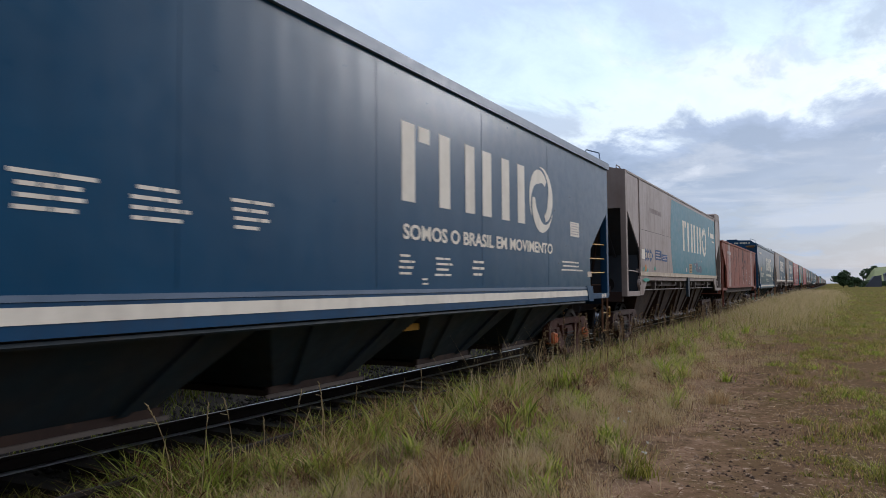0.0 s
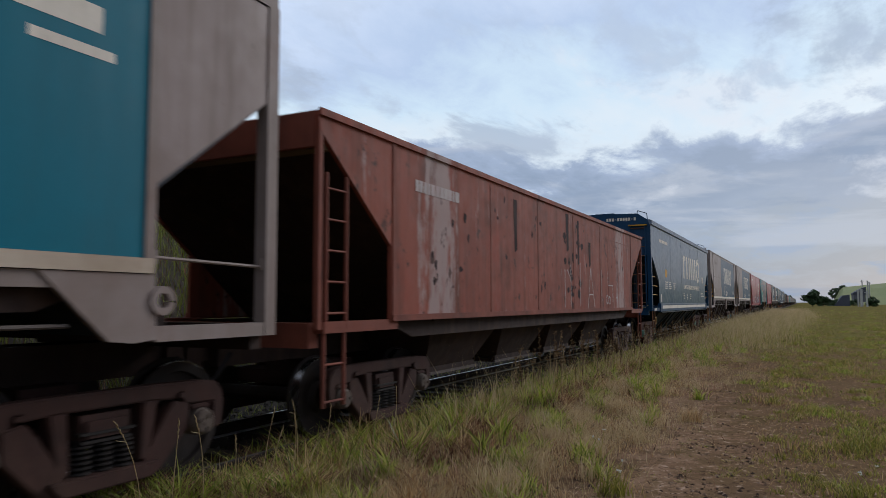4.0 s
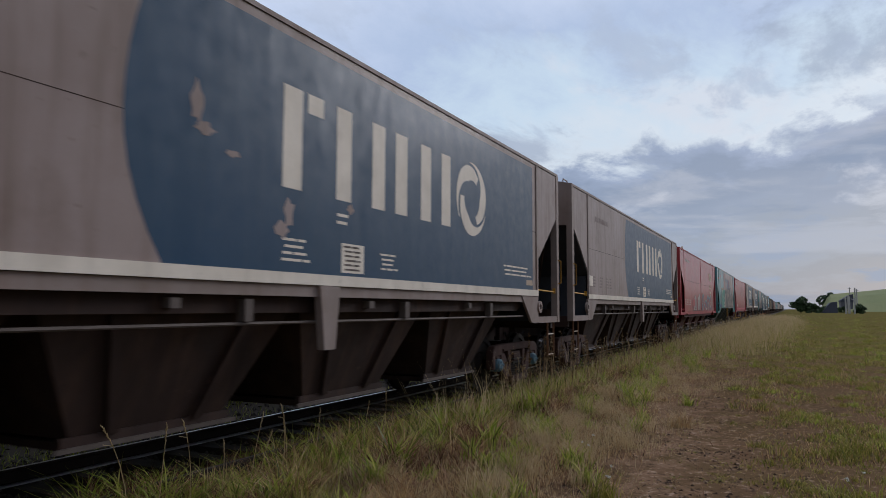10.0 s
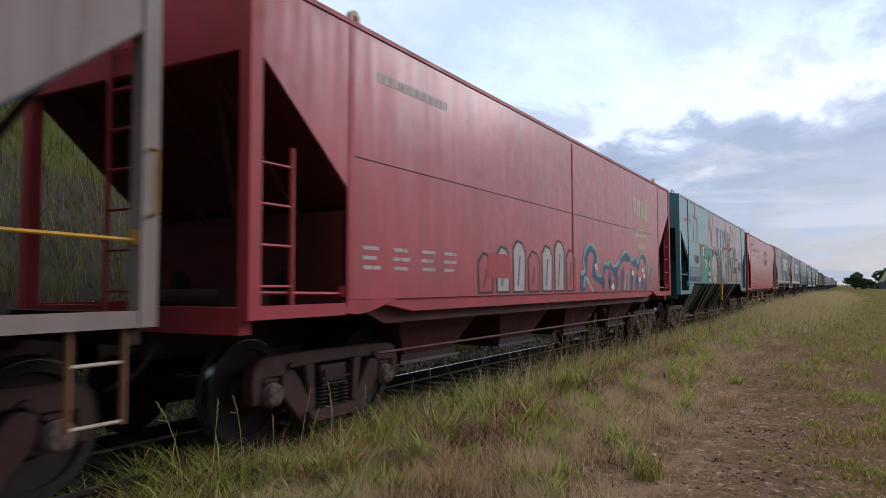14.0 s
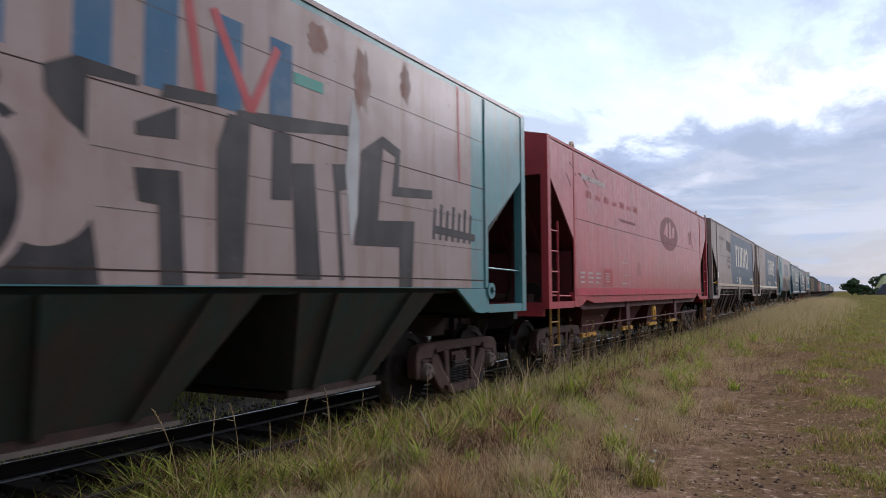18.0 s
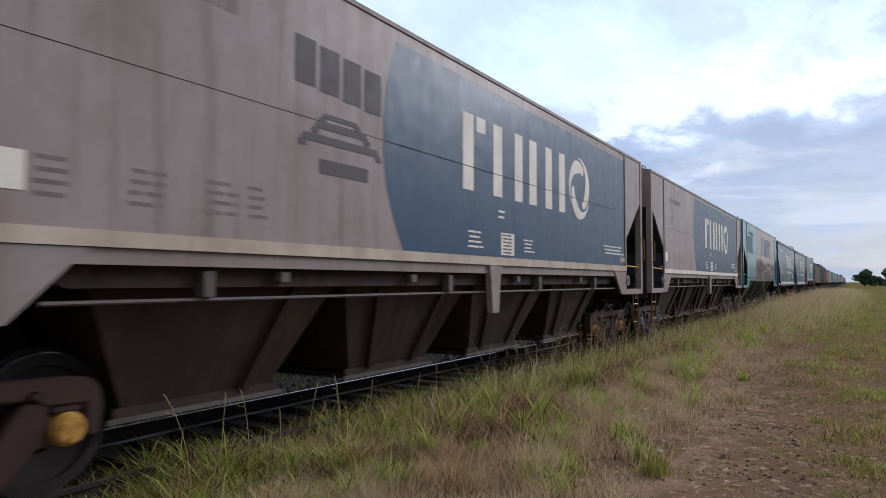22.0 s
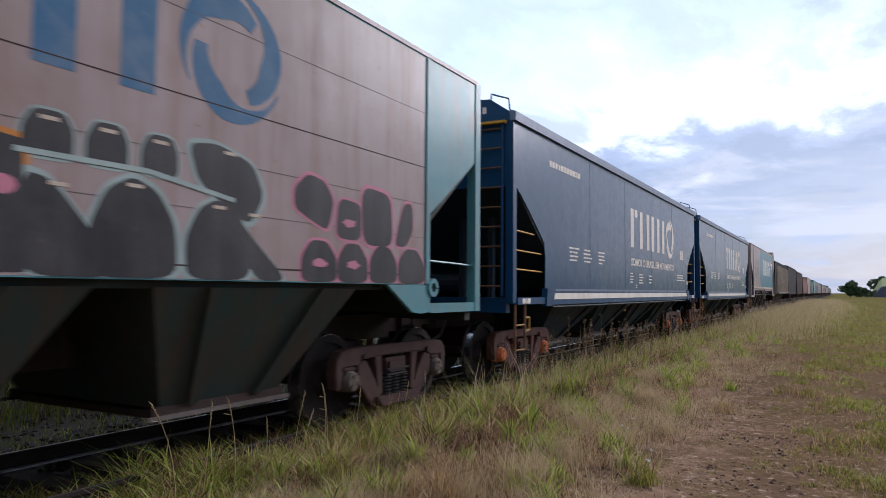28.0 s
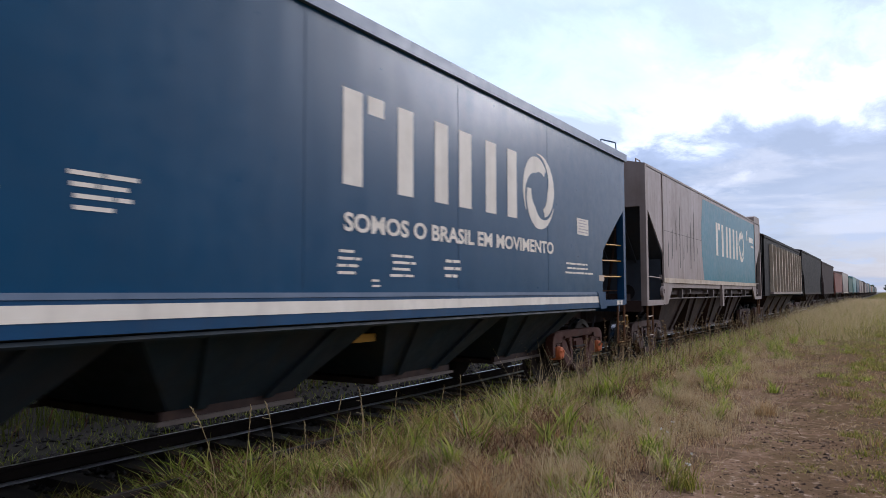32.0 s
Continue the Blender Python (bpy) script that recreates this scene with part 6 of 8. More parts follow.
            for a, b in ((0, 0.07), (0.10, 0.2), (0.25, 0.31)):
                decal(car, "worn_letter", [rect(y + a, y + b, 3.20 + 0.01 * k, 3.33 + 0.01 * k - 0.04 * (k % 2))], "red_worn", "ghost of painted-over lettering", 0.004)
        for y, z, l in ((1.1, 3.72, 0.35), (1.6, 3.6, 0.5), (0.9, 3.5, 0.25), (2.4, 3.78, 0.4), (13.0, 3.3, 0.3), (12.6, 3.0, 0.25)):
            ribbon(car, [(y, z), (y + l * 0.4, z - 0.06), (y + l, z - 0.20)], 0.022, "maroon", "dark scrape in the paint", 0.004, "scrape")
        for z in (1.62, 1.80, 2.06):
            decal(car, "box_line", [rect(4.4, 4.88, z, z + 0.014)], "faded_white", "thin white line", 0.004)
        decal(car, "old_mark", [rect(12.2, 12.35, 2.9, 3.3), rect(12.5, 12.62, 2.9, 3.35)], "red_ghost", "worn dark marks", 0.004)
        for k, y in enumerate((2.68, 5.62, 8.18, 10.72)):
            bm = bmesh.new()
            box(bm, 1.14, 1.22, y, y + 0.87, 0.565, 0.635)
            part("gate_handle", bm, "yellow", car, "yellow gate bar")
        bm = bmesh.new()
        prism(bm, arc(7.72, 0.94, 0.07, 0.15, -10, 190, 12), 1.42, 1.47)
        for y in (7.61, 7.83):
            box(bm, 1.42, 1.47, y - 0.04, y + 0.04, 0.74, 0.94)
        part("hand_lever", bm, "yellow", car, "yellow hooped lever")
        for y in (5.2, 10.4):
            bm = bmesh.new()
            box(bm, HALF - 0.22, HALF - 0.10, y - 0.14, y + 0.14, 0.70, 1.26)
            part("sill_bracket", bm, "under_red", car)


def graffiti_one(car):
    zs = 1.51
    decal(car, "painted_field", [[(5.0, zs), (4.9, 2.4), (5.0, 3.2), (5.5, 3.97), (13.75, 3.97), (13.75, zs)]], "silver", "rust-streaked silver field on the flank", 0.003)
    decal(car, "blue_band", [rect(1.45, 3.4, 1.56, 1.72)], "blue_ink", "blue band by the sill", 0.004)
    writing(car, "FAB", 2.32, 2.13, 0.26, 0.69, "spray_black", "spray_letters", "black sprayed letters", bold=0.03)
    decal(car, "spray_edge", [[(3.28, zs), (3.28, 2.80), (4.05, 2.84), (4.05, 2.45), (4.20, 2.45), (4.20, 2.70), (4.36, 2.83), (4.80, 2.80), (4.80, zs)]], "spray_orange", "orange edge of the sprayed panel", 0.006)
    decal(car, "spray_shape", [[(3.36, zs), (3.36, 2.76), (4.03, 2.78), (4.03, 2.43), (4.58, 2.39), (4.62, zs)]], "spray_black", "black outline of a sprayed letter", 0.008)
    decal(car, "spray_panel", [[(3.46, zs), (3.46, 2.72), (3.99, 2.74), (3.99, 2.38), (4.53, 2.34), (4.56, zs)]], "spray_green", "green sprayed letter", 0.010)
    decal(car, "spray_panel", [[(4.26, 2.43), (4.27, 2.62), (4.40, 2.73), (5.64, 2.75), (5.64, zs), (4.62, zs), (4.60, 2.40)]], "spray_green", "green sprayed panel", 0.009)
    decal(car, "spray_glint", [[(3.68, 2.70), (3.97, 2.71), (3.96, 2.43), (3.89, 2.43), (3.87, 2.66), (3.68, 2.66)]], "white", "white corner on the green letter", 0.013)
    decal(car, "spray_glint", [[(4.22, 2.32), (4.51, 2.29), (4.52, 2.03), (4.44, 2.03), (4.43, 2.24), (4.22, 2.27)]], "white", "white corner on the green letter", 0.013)
    decal(car, "spray_shape", [blob(5.07, 2.21, 0.22, 0.29, 24)], "spray_black", "black sprayed oval", 0.012)
    decal(car, "spray_shape", [rect(4.80, 5.29, 1.55, 1.91)], "spray_black", "black sprayed block", 0.012)
    decal(car, "spray_glint", [[(4.98, 2.08), (5.19, 2.09), (5.11, 2.33), (5.06, 2.33)]], "white", "white wedge in the oval", 0.015)
    decal(car, "spray_glint", [[(4.83, 1.90), (5.27, 1.90), (5.26, 1.78), (5.12, 1.76), (4.95, 1.80), (4.83, 1.76)]], "cream", "pale sprayed bar", 0.015)
    decal(car, "spray_glint", [[(4.84, 1.57), (5.31, 1.57), (5.27, 1.66), (5.1, 1.69), (4.9, 1.66)]], "cream", "pale sprayed bar", 0.015)
    decal(car, "spray_ground", [[(5.66, zs), (5.66, 2.50), (6.2, 2.62), (7.2, 2.6), (8.0, 2.52), (8.5, 2.2), (8.62, zs)]], "spray_black", "black sprayed ground", 0.006)
    for y, z, a, b in ((8.24, 2.13, 0.36, 0.40), (7.77, 2.02, 0.42, 0.50), (7.07, 2.02, 0.44, 0.53), (6.2, 2.02, 0.63, 0.54)):
        lift_off = 0.008 + 0.002 * round((8.24 - y) / 0.6)
        decal(car, "spray_outline", [blob(y, z, a, b, 26)], "silver", "grey rim of a sprayed round letter", lift_off)
        decal(car, "spray_shape", [blob(y - 0.03, z - 0.015, a - 0.05, b - 0.035, 26)], "spray_black", "black sprayed round letter", lift_off + 0.001)
    for y, z, a in ((5.88, 2.60, 0.18), (6.31, 2.68, 0.12), (6.69, 2.66, 0.16), (7.23, 2.67, 0.19), (7.80, 2.67, 0.17)):
        decal(car, "spray_shape", [blob(y, z, a, a * 0.75, 16)], "spray_black", "black sprayed dot", 0.007)
    for y, z, a in ((5.85, 1.86, 0.13), (6.35, 2.05, 0.11)):
        decal(car, "spray_glint", [arc(y, z, a * 0.6, a, 0, 340, 16)], "silver", "grey sprayed ring", 0.018)
    for k in range(5):
        stroke(car, (5.80 + 0.1 * k, 1.56 + 0.07 * (k % 3)), (6.3 + 0.12 * k, 1.74 - 0.06 * (k % 4)), 0.03, "cream", "pale sprayed line", 0.018)
    for k, (y0, y1) in enumerate(((1.5, 2.1), (2.15, 2.55), (2.62, 2.9))):
        bars(car, y0, y1, 1.76, 2.02, 4, "faded_aqua", 0.005, 60 + k)
    bars(car, 2.95, 3.3, 1.74, 1.95, 4, "faded_ink", 0.006, 66)
    for y, z in ((2.6, 1.62), (2.9, 1.68), (3.12, 1.60), (3.2, 1.9)):
        decal(car, "bare_patch", [rect(y, y + 0.12, z - 0.03, z + 0.03)], "bare", "flaked paint", 0.006)
    # block letters left bare on the silver, H I T S, with black shading between them
    for shape in ([(8.21, 2.81), (8.41, 2.92), (8.86, 2.91), (8.86, 2.84), (8.5, 2.82), (8.5, 2.35), (8.39, 2.49), (8.23, 2.65)],
                  [(8.85, 2.60), (9.19, 2.78), (9.19, 2.54), (8.85, 2.51)],
                  [(8.84, 2.29), (9.22, 2.32), (9.28, zs), (9.07, zs), (9.04, 2.06), (8.88, 2.07)],
                  [(9.07, 2.91), (9.55, 2.95), (9.55, 2.86), (9.04, 2.81)],
                  [(9.66, 2.83), (9.90, 2.84), (9.85, 1.57), (9.57, 1.56), (9.55, 2.53)],
                  [(10.15, 2.79), (10.38, 2.81), (10.39, 2.24), (10.14, 2.22)],
                  [(10.39, 2.56), (10.68, 2.60), (10.79, 1.57), (10.45, 1.57)],
                  [(9.75, 2.88), (11.18, 3.05), (11.18, 2.95), (10.21, 2.80), (9.75, 2.81)],
                  [(10.94, 2.64), (11.22, 2.68), (11.22, 2.45), (11.05, 2.40), (11.13, 1.57), (11.06, 1.57), (10.98, 2.40)],
                  [(11.40, 2.85), (11.76, 3.06), (12.10, 2.97), (12.06, 2.57), (12.77, 2.62), (12.77, 2.52), (11.94, 2.46), (12.0, 2.88), (11.77, 2.94), (11.68, 2.18), (12.38, 2.23), (12.33, zs), (12.08, zs), (12.08, 1.93), (11.28, 1.91)]):
        decal(car, "spray_shading", [shape], "spray_black", "black shading of sprayed block letters", 0.008)
    for k in range(7):
        stroke(car, (12.80 + 0.15 * k, 2.06), (12.84 + 0.15 * k, 2.42 + 0.06 * (k % 2)), 0.055, "spray_black", "small black sprayed tag", 0.009)
    stroke(car, (12.8, 2.18), (13.85, 2.14), 0.09, "spray_black", "small black sprayed tag", 0.010)
    stroke(car, (13.4, 4.0), (13.44, 2.81), 0.04, "spray_red", "thin red sprayed line", 0.008)
    decal(car, "spray_glint", [rect(10.4, 10.8, 3.26, 3.36)], "spray_green", "green sprayed dash", 0.008)
    for y, z, w, h in ((10.72, 3.75, 0.14, 0.14), (11.4, 3.55, 0.13, 0.30), (5.3, 3.6, 0.2, 0.2), (12.2, 3.72, 0.10, 0.2)):
        decal(car, "rust_patch", [blob(y, z, w, h, 18, 0.25, int(y * 10))], "bare", "rusty patch in the paint", 0.005)
    decal(car, "spray_glint", [[(11.14, 2.62), (11.24, 3.35), (11.36, 3.1), (11.33, 2.2), (11.22, 1.9)]], "spray_white", "pale sprayed wedge", 0.009)
    emblem(car, 6.87, 2.86, 0.72, "sky_blue", ring=False, off=0.005)
    for a, b in (((5.24, 3.95), (5.62, 2.85)), ((5.62, 2.85), (6.02, 3.92)), ((0.72, 3.40), (1.66, 3.42)), ((1.40, 3.77), (1.66, 3.42)), ((2.18, 3.35), (2.22, 2.85)), ((2.18, 3.62), (2.9, 3.55)), ((2.85, 3.5), (2.83, 2.85)), ((2.42, 4.0), (2.50, 3.6)), ((9.2, 3.9), (9.4, 2.9)), ((9.5, 3.6), (9.9, 2.9)), ((9.9, 2.9), (10.2, 3.5))):
        stroke(car, a, b, 0.085, "spray_red", "red sprayed line")


def graffiti_two(car):
    zs = 1.51
    decal(car, "painted_field", [[(5.12, zs), (5.12, 4.08), (14.1, 4.08), (14.1, zs)]], "silver", "pale silver field on the flank", 0.003)
    decal(car, "blue_band", [rect(1.69, 4.95, 1.56, 1.67)], "blue_ink", "blue band by the sill", 0.004)
    emblem(car, 6.98, 2.76, 0.97, "sky_blue", off=0.005)
    decal(car, "grey_patch", [[(1.4, 2.84), (1.4, 3.5), (3.42, 3.6), (3.44, 2.76), (2.74, 2.75)]], "faded_aqua", "dull patch of overpaint", 0.004)
    for k, w in enumerate((0.42, 0.34, 0.30, 0.34)):
        bars(car, 2.22 + k * 0.48, 2.22 + k * 0.48 + w, 1.72, 2.14, 4, "teal_ink", 0.006, 30 + k)
    bars(car, 4.2, 4.75, 1.90, 2.06, 4, "teal_ink", 0.006, 35)
    bars(car, 2.13, 3.7, 3.62, 3.74, 1, "teal_ink", 0.006, 40, "number_bar")
    for ch, x, w in (("N", 5.15, 1.15), ("E", 6.35, 0.62), ("P", 6.95, 0.80)):
        writing(car, ch, x, zs + 0.03, 0.98, w, "spray_red", "spray_letters", "red outline of a sprayed letter", 0.006, bold=0.05, grow=0.07)
        writing(car, ch, x + 0.02, zs + 0.05, 0.94, w - 0.04, "spray_black", "spray_letters", "black sprayed letter", 0.010, bold=0.06, grow=0.02)
    for k, (y, z) in enumerate(((4.78, 1.62), (4.95, 1.85), (4.82, 2.05), (5.0, 2.28))):
        decal(car, "spray_shape", [blob(y, z, 0.14, 0.15, 12)], "spray_red", "red sprayed squiggle", 0.006)
        decal(car, "spray_shape", [blob(y, z, 0.09, 0.10, 12)], "spray_black", "dark core of a sprayed squiggle", 0.010)
    for k in range(4):
        decal(car, "spray_outline", [[(7.85 + k * 0.45, zs + 0.02), (7.9 + k * 0.45, 2.46 - 0.03 * k), (8.3 + k * 0.45, 2.32), (8.38 + k * 0.44, zs + 0.02)]], "spray_orange", "orange rim of a sprayed letter", 0.005 + 0.001 * k)
        decal(car, "spray_shape", [[(7.89 + k * 0.45, zs + 0.02), (7.93 + k * 0.45, 2.42 - 0.03 * k), (8.26 + k * 0.45, 2.29), (8.34 + k * 0.44, zs + 0.02)]], "spray_black", "dark sprayed letter", 0.010 + 0.001 * k)
        decal(car, "spray_glint", [blob(8.15 + k * 0.45, 2.02, 0.09, 0.06, 10)], "spray_pink", "pink glint", 0.016)
    rounds = [[(y - w, 2.21), (y - w, 2.38), (y - w * 0.6, 2.49), (y + w * 0.6, 2.49), (y + w, 2.38), (y + w, 2.21)] for y, w in ((9.76, 0.16), (10.15, 0.15), (10.55, 0.15))] + [
              [(10.79, 2.49), (11.05, 2.53), (11.43, 2.43), (11.56, 2.19), (11.40, 1.93), (10.89, 2.21)],
              [(9.62, 2.12), (9.80, 2.08), (10.31, zs), (9.60, zs)],
              [(10.02, zs), (10.04, 1.84), (10.15, 2.08), (10.34, 2.18), (10.54, 2.10), (10.69, 1.89), (10.72, zs)],
              [(10.80, zs), (10.78, 1.80), (10.90, 2.03), (11.06, 2.11), (11.27, 2.04), (11.40, 1.84), (11.42, zs)],
              [(11.16, 2.12), (11.36, 1.91), (11.86, zs), (11.46, zs)]]
    for k, o in enumerate(rounds):
        o = rounded(o)
        cy, cz = sum(q[0] for q in o) / len(o), sum(q[1] for q in o) / len(o)
        decal(car, "spray_outline", [[(cy + (y - cy) * 1.13, max(zs, cz + (z - cz) * 1.13)) for y, z in o]], "spray_rim", "grey-green rim of a sprayed letter", 0.006 + 0.0004 * k)
        decal(car, "spray_shape", [o], "spray_black", "black sprayed letter", 0.011 + 0.0004 * k)
        decal(car, "spray_glint", [rect(cy - 0.06, cy + 0.06, max(q[1] for q in o) - 0.06, max(q[1] for q in o) - 0.035)], "cream", "pale glint on a sprayed letter", 0.016)
    stroke(car, (9.56, 2.23), (10.46, 2.23), 0.035, "spray_rim", "pale sprayed line", 0.018)
    stroke(car, (10.46, 2.23), (11.24, 2.12), 0.035, "spray_rim", "pale sprayed line", 0.018)
    ov = [[(12.12, 2.06), (11.93, 2.14), (11.92, 2.32), (12.10, 2.46), (12.34, 2.42), (12.47, 2.26), (12.42, 2.05), (12.36, 1.98)]]
    ov += [[(y - w, zs), (y - w, 1.74), (y - w * 0.5, 1.88), (y + w * 0.4, 1.88), (y + w, 1.72), (y + w, zs)] for y, w in ((12.28, 0.25), (12.78, 0.24), (13.30, 0.25), (13.84, 0.27))]
    ov += [[(12.50, 1.92), (12.54, 2.30), (12.90, 2.27), (12.90, 1.91)], [(12.93, 1.88), (12.90, 2.46), (13.42, 2.42), (13.46, 1.88)], [(13.50, 1.90), (13.66, 2.36), (13.84, 2.38), (13.86, 2.08), (13.72, 1.90)]]
    for k, o in enumerate(ov):
        o = rounded(o)
        cy, cz = sum(q[0] for q in o) / len(o), sum(q[1] for q in o) / len(o)
        decal(car, "spray_outline", [[(cy + (y - cy) * 1.13, max(zs, cz + (z - cz) * 1.13)) for y, z in o]], "spray_pink", "pink rim of a sprayed letter", 0.005 + 0.0004 * k)
        decal(car, "spray_shape", [o], "spray_black", "black sprayed letter", 0.010 + 0.0004 * k)
        if k in (1, 2, 5):
            decal(car, "spray_glint", [blob(cy, cz - 0.03, 0.10, 0.04, 10, 0.2, k)], "spray_pink", "pink glint", 0.015)
    decal(car, "partner_mark", [arc(13.62, 3.48, 0.17, 0.22, 130, 260, 10), rect(13.2, 13.95, 3.12, 3.19)], "faded_ink", "faint partner mark in plain shapes", 0.006)


def low_hopper(front):
    """A low, rust-patched open hopper with flat flanks and cut-away ends."""
    car = start(front, "low oxide-red hopper wagon with flaking rusty flanks")
    L, zt, zs = 15.3, 3.30, 1.27
    bm = bmesh.new()
    side = [(0.0, zt), (0.02, 3.12), (1.35, 2.08), (1.35, zs), (13.85, zs), (13.85, 2.05), (L - 0.02, 3.12), (L, zt)]
    pair(car, "side_sheet", "brown_flaked", lambda b, s: prism(b, side, s * (HALF - 0.05), s * HALF))
    for y in (1.4, 13.8):
        pair(car, "side_stake", "brown_trim", lambda b, s: box(b, min(s * HALF, s * (HALF + 0.012)), max(s * HALF, s * (HALF + 0.012)), y - 0.03, y + 0.03, zs + 0.03, zt - 0.05))
    strip(car, "top_rim", 0.0, L, zt - 0.05, zt + 0.02, 0.03, "brown_flaked")
    strip(car, "bottom_rim", 1.35, 13.85, zs - 0.02, zs + 0.05, 0.03, "brown_trim")
    for y in (4.2, 6.3, 8.45, 10.55):
        pair(car, "weld_seam", "brown_trim", lambda b, s: box(b, min(s * HALF, s * (HALF + 0.006)), max(s * HALF, s * (HALF + 0.006)), y - 0.025, y + 0.025, zs + 0.05, zt - 0.1))
    decal(car, "weld_seam", [rect(10.9, 13.6, 2.93, 2.945), rect(11.28, 11.30, zs + 0.05, 2.93)], "brown_trim", "raised edge of a patched sheet", 0.003, 0.006)
    for a, b in (((9.71, 2.18), (9.47, 1.33)), ((9.71, 2.18), (10.02, 1.33)), ((9.58, 1.62), (9.92, 1.62)), ((7.84, 2.09), (7.84, 1.36)), ((8.23, 2.21), (8.22, 1.36)), ((7.99, 2.09), (8.23, 1.88)),
                 ((8.90, 2.27), (8.89, 1.38)), ((10.62, 2.19), (10.63, 1.46)), ((11.23, 2.20), (11.23, 1.85)), ((11.23, 1.85), (11.72, 1.85)), ((11.70, 1.85), (11.70, 1.46))):
        stroke(car, a, b, 0.024, "faded_white", "chalked line", 0.006, "chalk_mark")
    decal(car, "chalk_mark", [arc(11.16, 1.52, 0.08, 0.11, 0, 350, 14), arc(11.36, 1.50, 0.07, 0.10, -90, 170, 14), rect(12.12, 12.15, 1.42, 1.68), rect(12.02, 12.24, 1.55, 1.58)], "faded_white", "chalked scrawl", 0.006)
    bars(car, 1.9, 3.1, 2.78, 2.92, 1, "faded_white", 0.006, 60, "number_bar")
    rng = random.Random(8)
    for k in range(26):
        decal(car, "rust_spot", [blob(rng.uniform(2.2, 13.4), rng.uniform(1.5, 3.1), rng.uniform(0.02, 0.06), rng.uniform(0.03, 0.07), 9, 0.25, k)], "maroon", "dark rust spot", 0.005)
    for k in range(16):
        decal(car, "rust_spot", [blob(8.35 + rng.gauss(0, 0.32), 2.0 + rng.gauss(0, 0.42), rng.uniform(0.05, 0.10), rng.uniform(0.05, 0.10), 11, 0.2, k)], "maroon", "large dark rust spot", 0.005)
    for y, z0, z1, w in ((8.03, 2.49, 3.19, 0.10), (8.78, 2.25, 3.13, 0.07), (9.65, 2.26, 2.74, 0.09), (5.2, 2.3, 3.1, 0.08)):
        decal(car, "rust_streak", [[(y - w, z1), (y + w, z1), (y + w * 0.8, (z0 + z1) / 2), (y + w * 0.9, z0), (y - w * 0.5, z0 - 0.05), (y - w * 0.9, (z0 + z1) / 2)]], "maroon", "dark run of rust", 0.0045)
    for y0, e in ((0.0, 1), (L, -1)):
        bm = bmesh.new()
        box(bm, -HALF + 0.05, HALF - 0.05, min(y0, y0 + e * 0.06), max(y0, y0 + e * 0.06), 2.95, zt)
        part("end_panel", bm, "brown_trim", car)
        bm = bmesh.new()
        prism(bm, [(y0 + e * 0.06, 3.12), (y0 + e * 0.06, 3.18), (y0 + e * 2.5, 1.29), (y0 + e * 2.5, 1.22)], -HALF + 0.055, HALF - 0.055)
        part("slope_sheet", bm, "under", car, "sloping end sheet of the hopper")
        for s in (-1, 1):
            bm = bmesh.new()
            xa, xb, ya, yc = s * (HALF - 0.06), s * (HALF - 0.002), y0 + e * 0.02, y0 + e * 0.08
            box(bm, min(xa, xb), max(xa, xb), min(ya, yc), max(ya, yc), 1.2, 3.14)
            part("end_post", bm, "brown_trim", car)
            bm = bmesh.new()
            xa, xb, ya, yc = s * (HALF - 0.12), s * (HALF - 0.002), y0 + e * 0.12, y0 + e * 1.5
            box(bm, min(xa, xb), max(xa, xb), min(ya, yc), max(ya, yc), 1.16, 1.27)
            part("platform_sill", bm, "brown_trim", car)
        bm = bmesh.new()
        box(bm, -HALF + 0.12, HALF - 0.12, min(y0 + e * 0.03, y0 + e * 0.18), max(y0 + e * 0.03, y0 + e * 0.18), 1.02, 1.26)
        part("end_beam", bm, "brown_trim", car)
        q = y0 + e * 0.16 if e > 0 else y0 - 0.50
        ladder(car, HALF - 0.02, HALF - 0.02, q, q + 0.34, 1.2, 2.72, 5, "brown_trim", "brown_trim")
        ladder(car, HALF - 0.04, HALF - 0.04, q, q + 0.34, 0.45, 1.16, 2, "brown_trim", "brown_trim", "step_ladder", first=0.15)
    bm = bmesh.new()
    for s in (-1, 1):
        prism(bm, [(1.4, zs - 0.025), (2.0, 1.05), (13.2, 1.05), (13.8, zs - 0.025)], s * (HALF - 0.14), s * (HALF - 0.1))
    part("side_sill", bm, "under", car)
    hopper_bays(car, (3.9, 6.4, 8.9, 11.4), 2.4, 1.5, 1.2, 0.55, HALF - 0.2, 1.0, "under", ribs=False)
    bm = bmesh.new()
    box(bm, -HALF + 0.06, HALF - 0.06, 0.1, L - 0.1, zt - 0.35, zt - 0.25)
    part("load", bm, "soil", car, "bulk load just below the rim")
    underside(car, L, (1.9, L - 0.83), "bogie", "cap_grey", "under", 0.425)


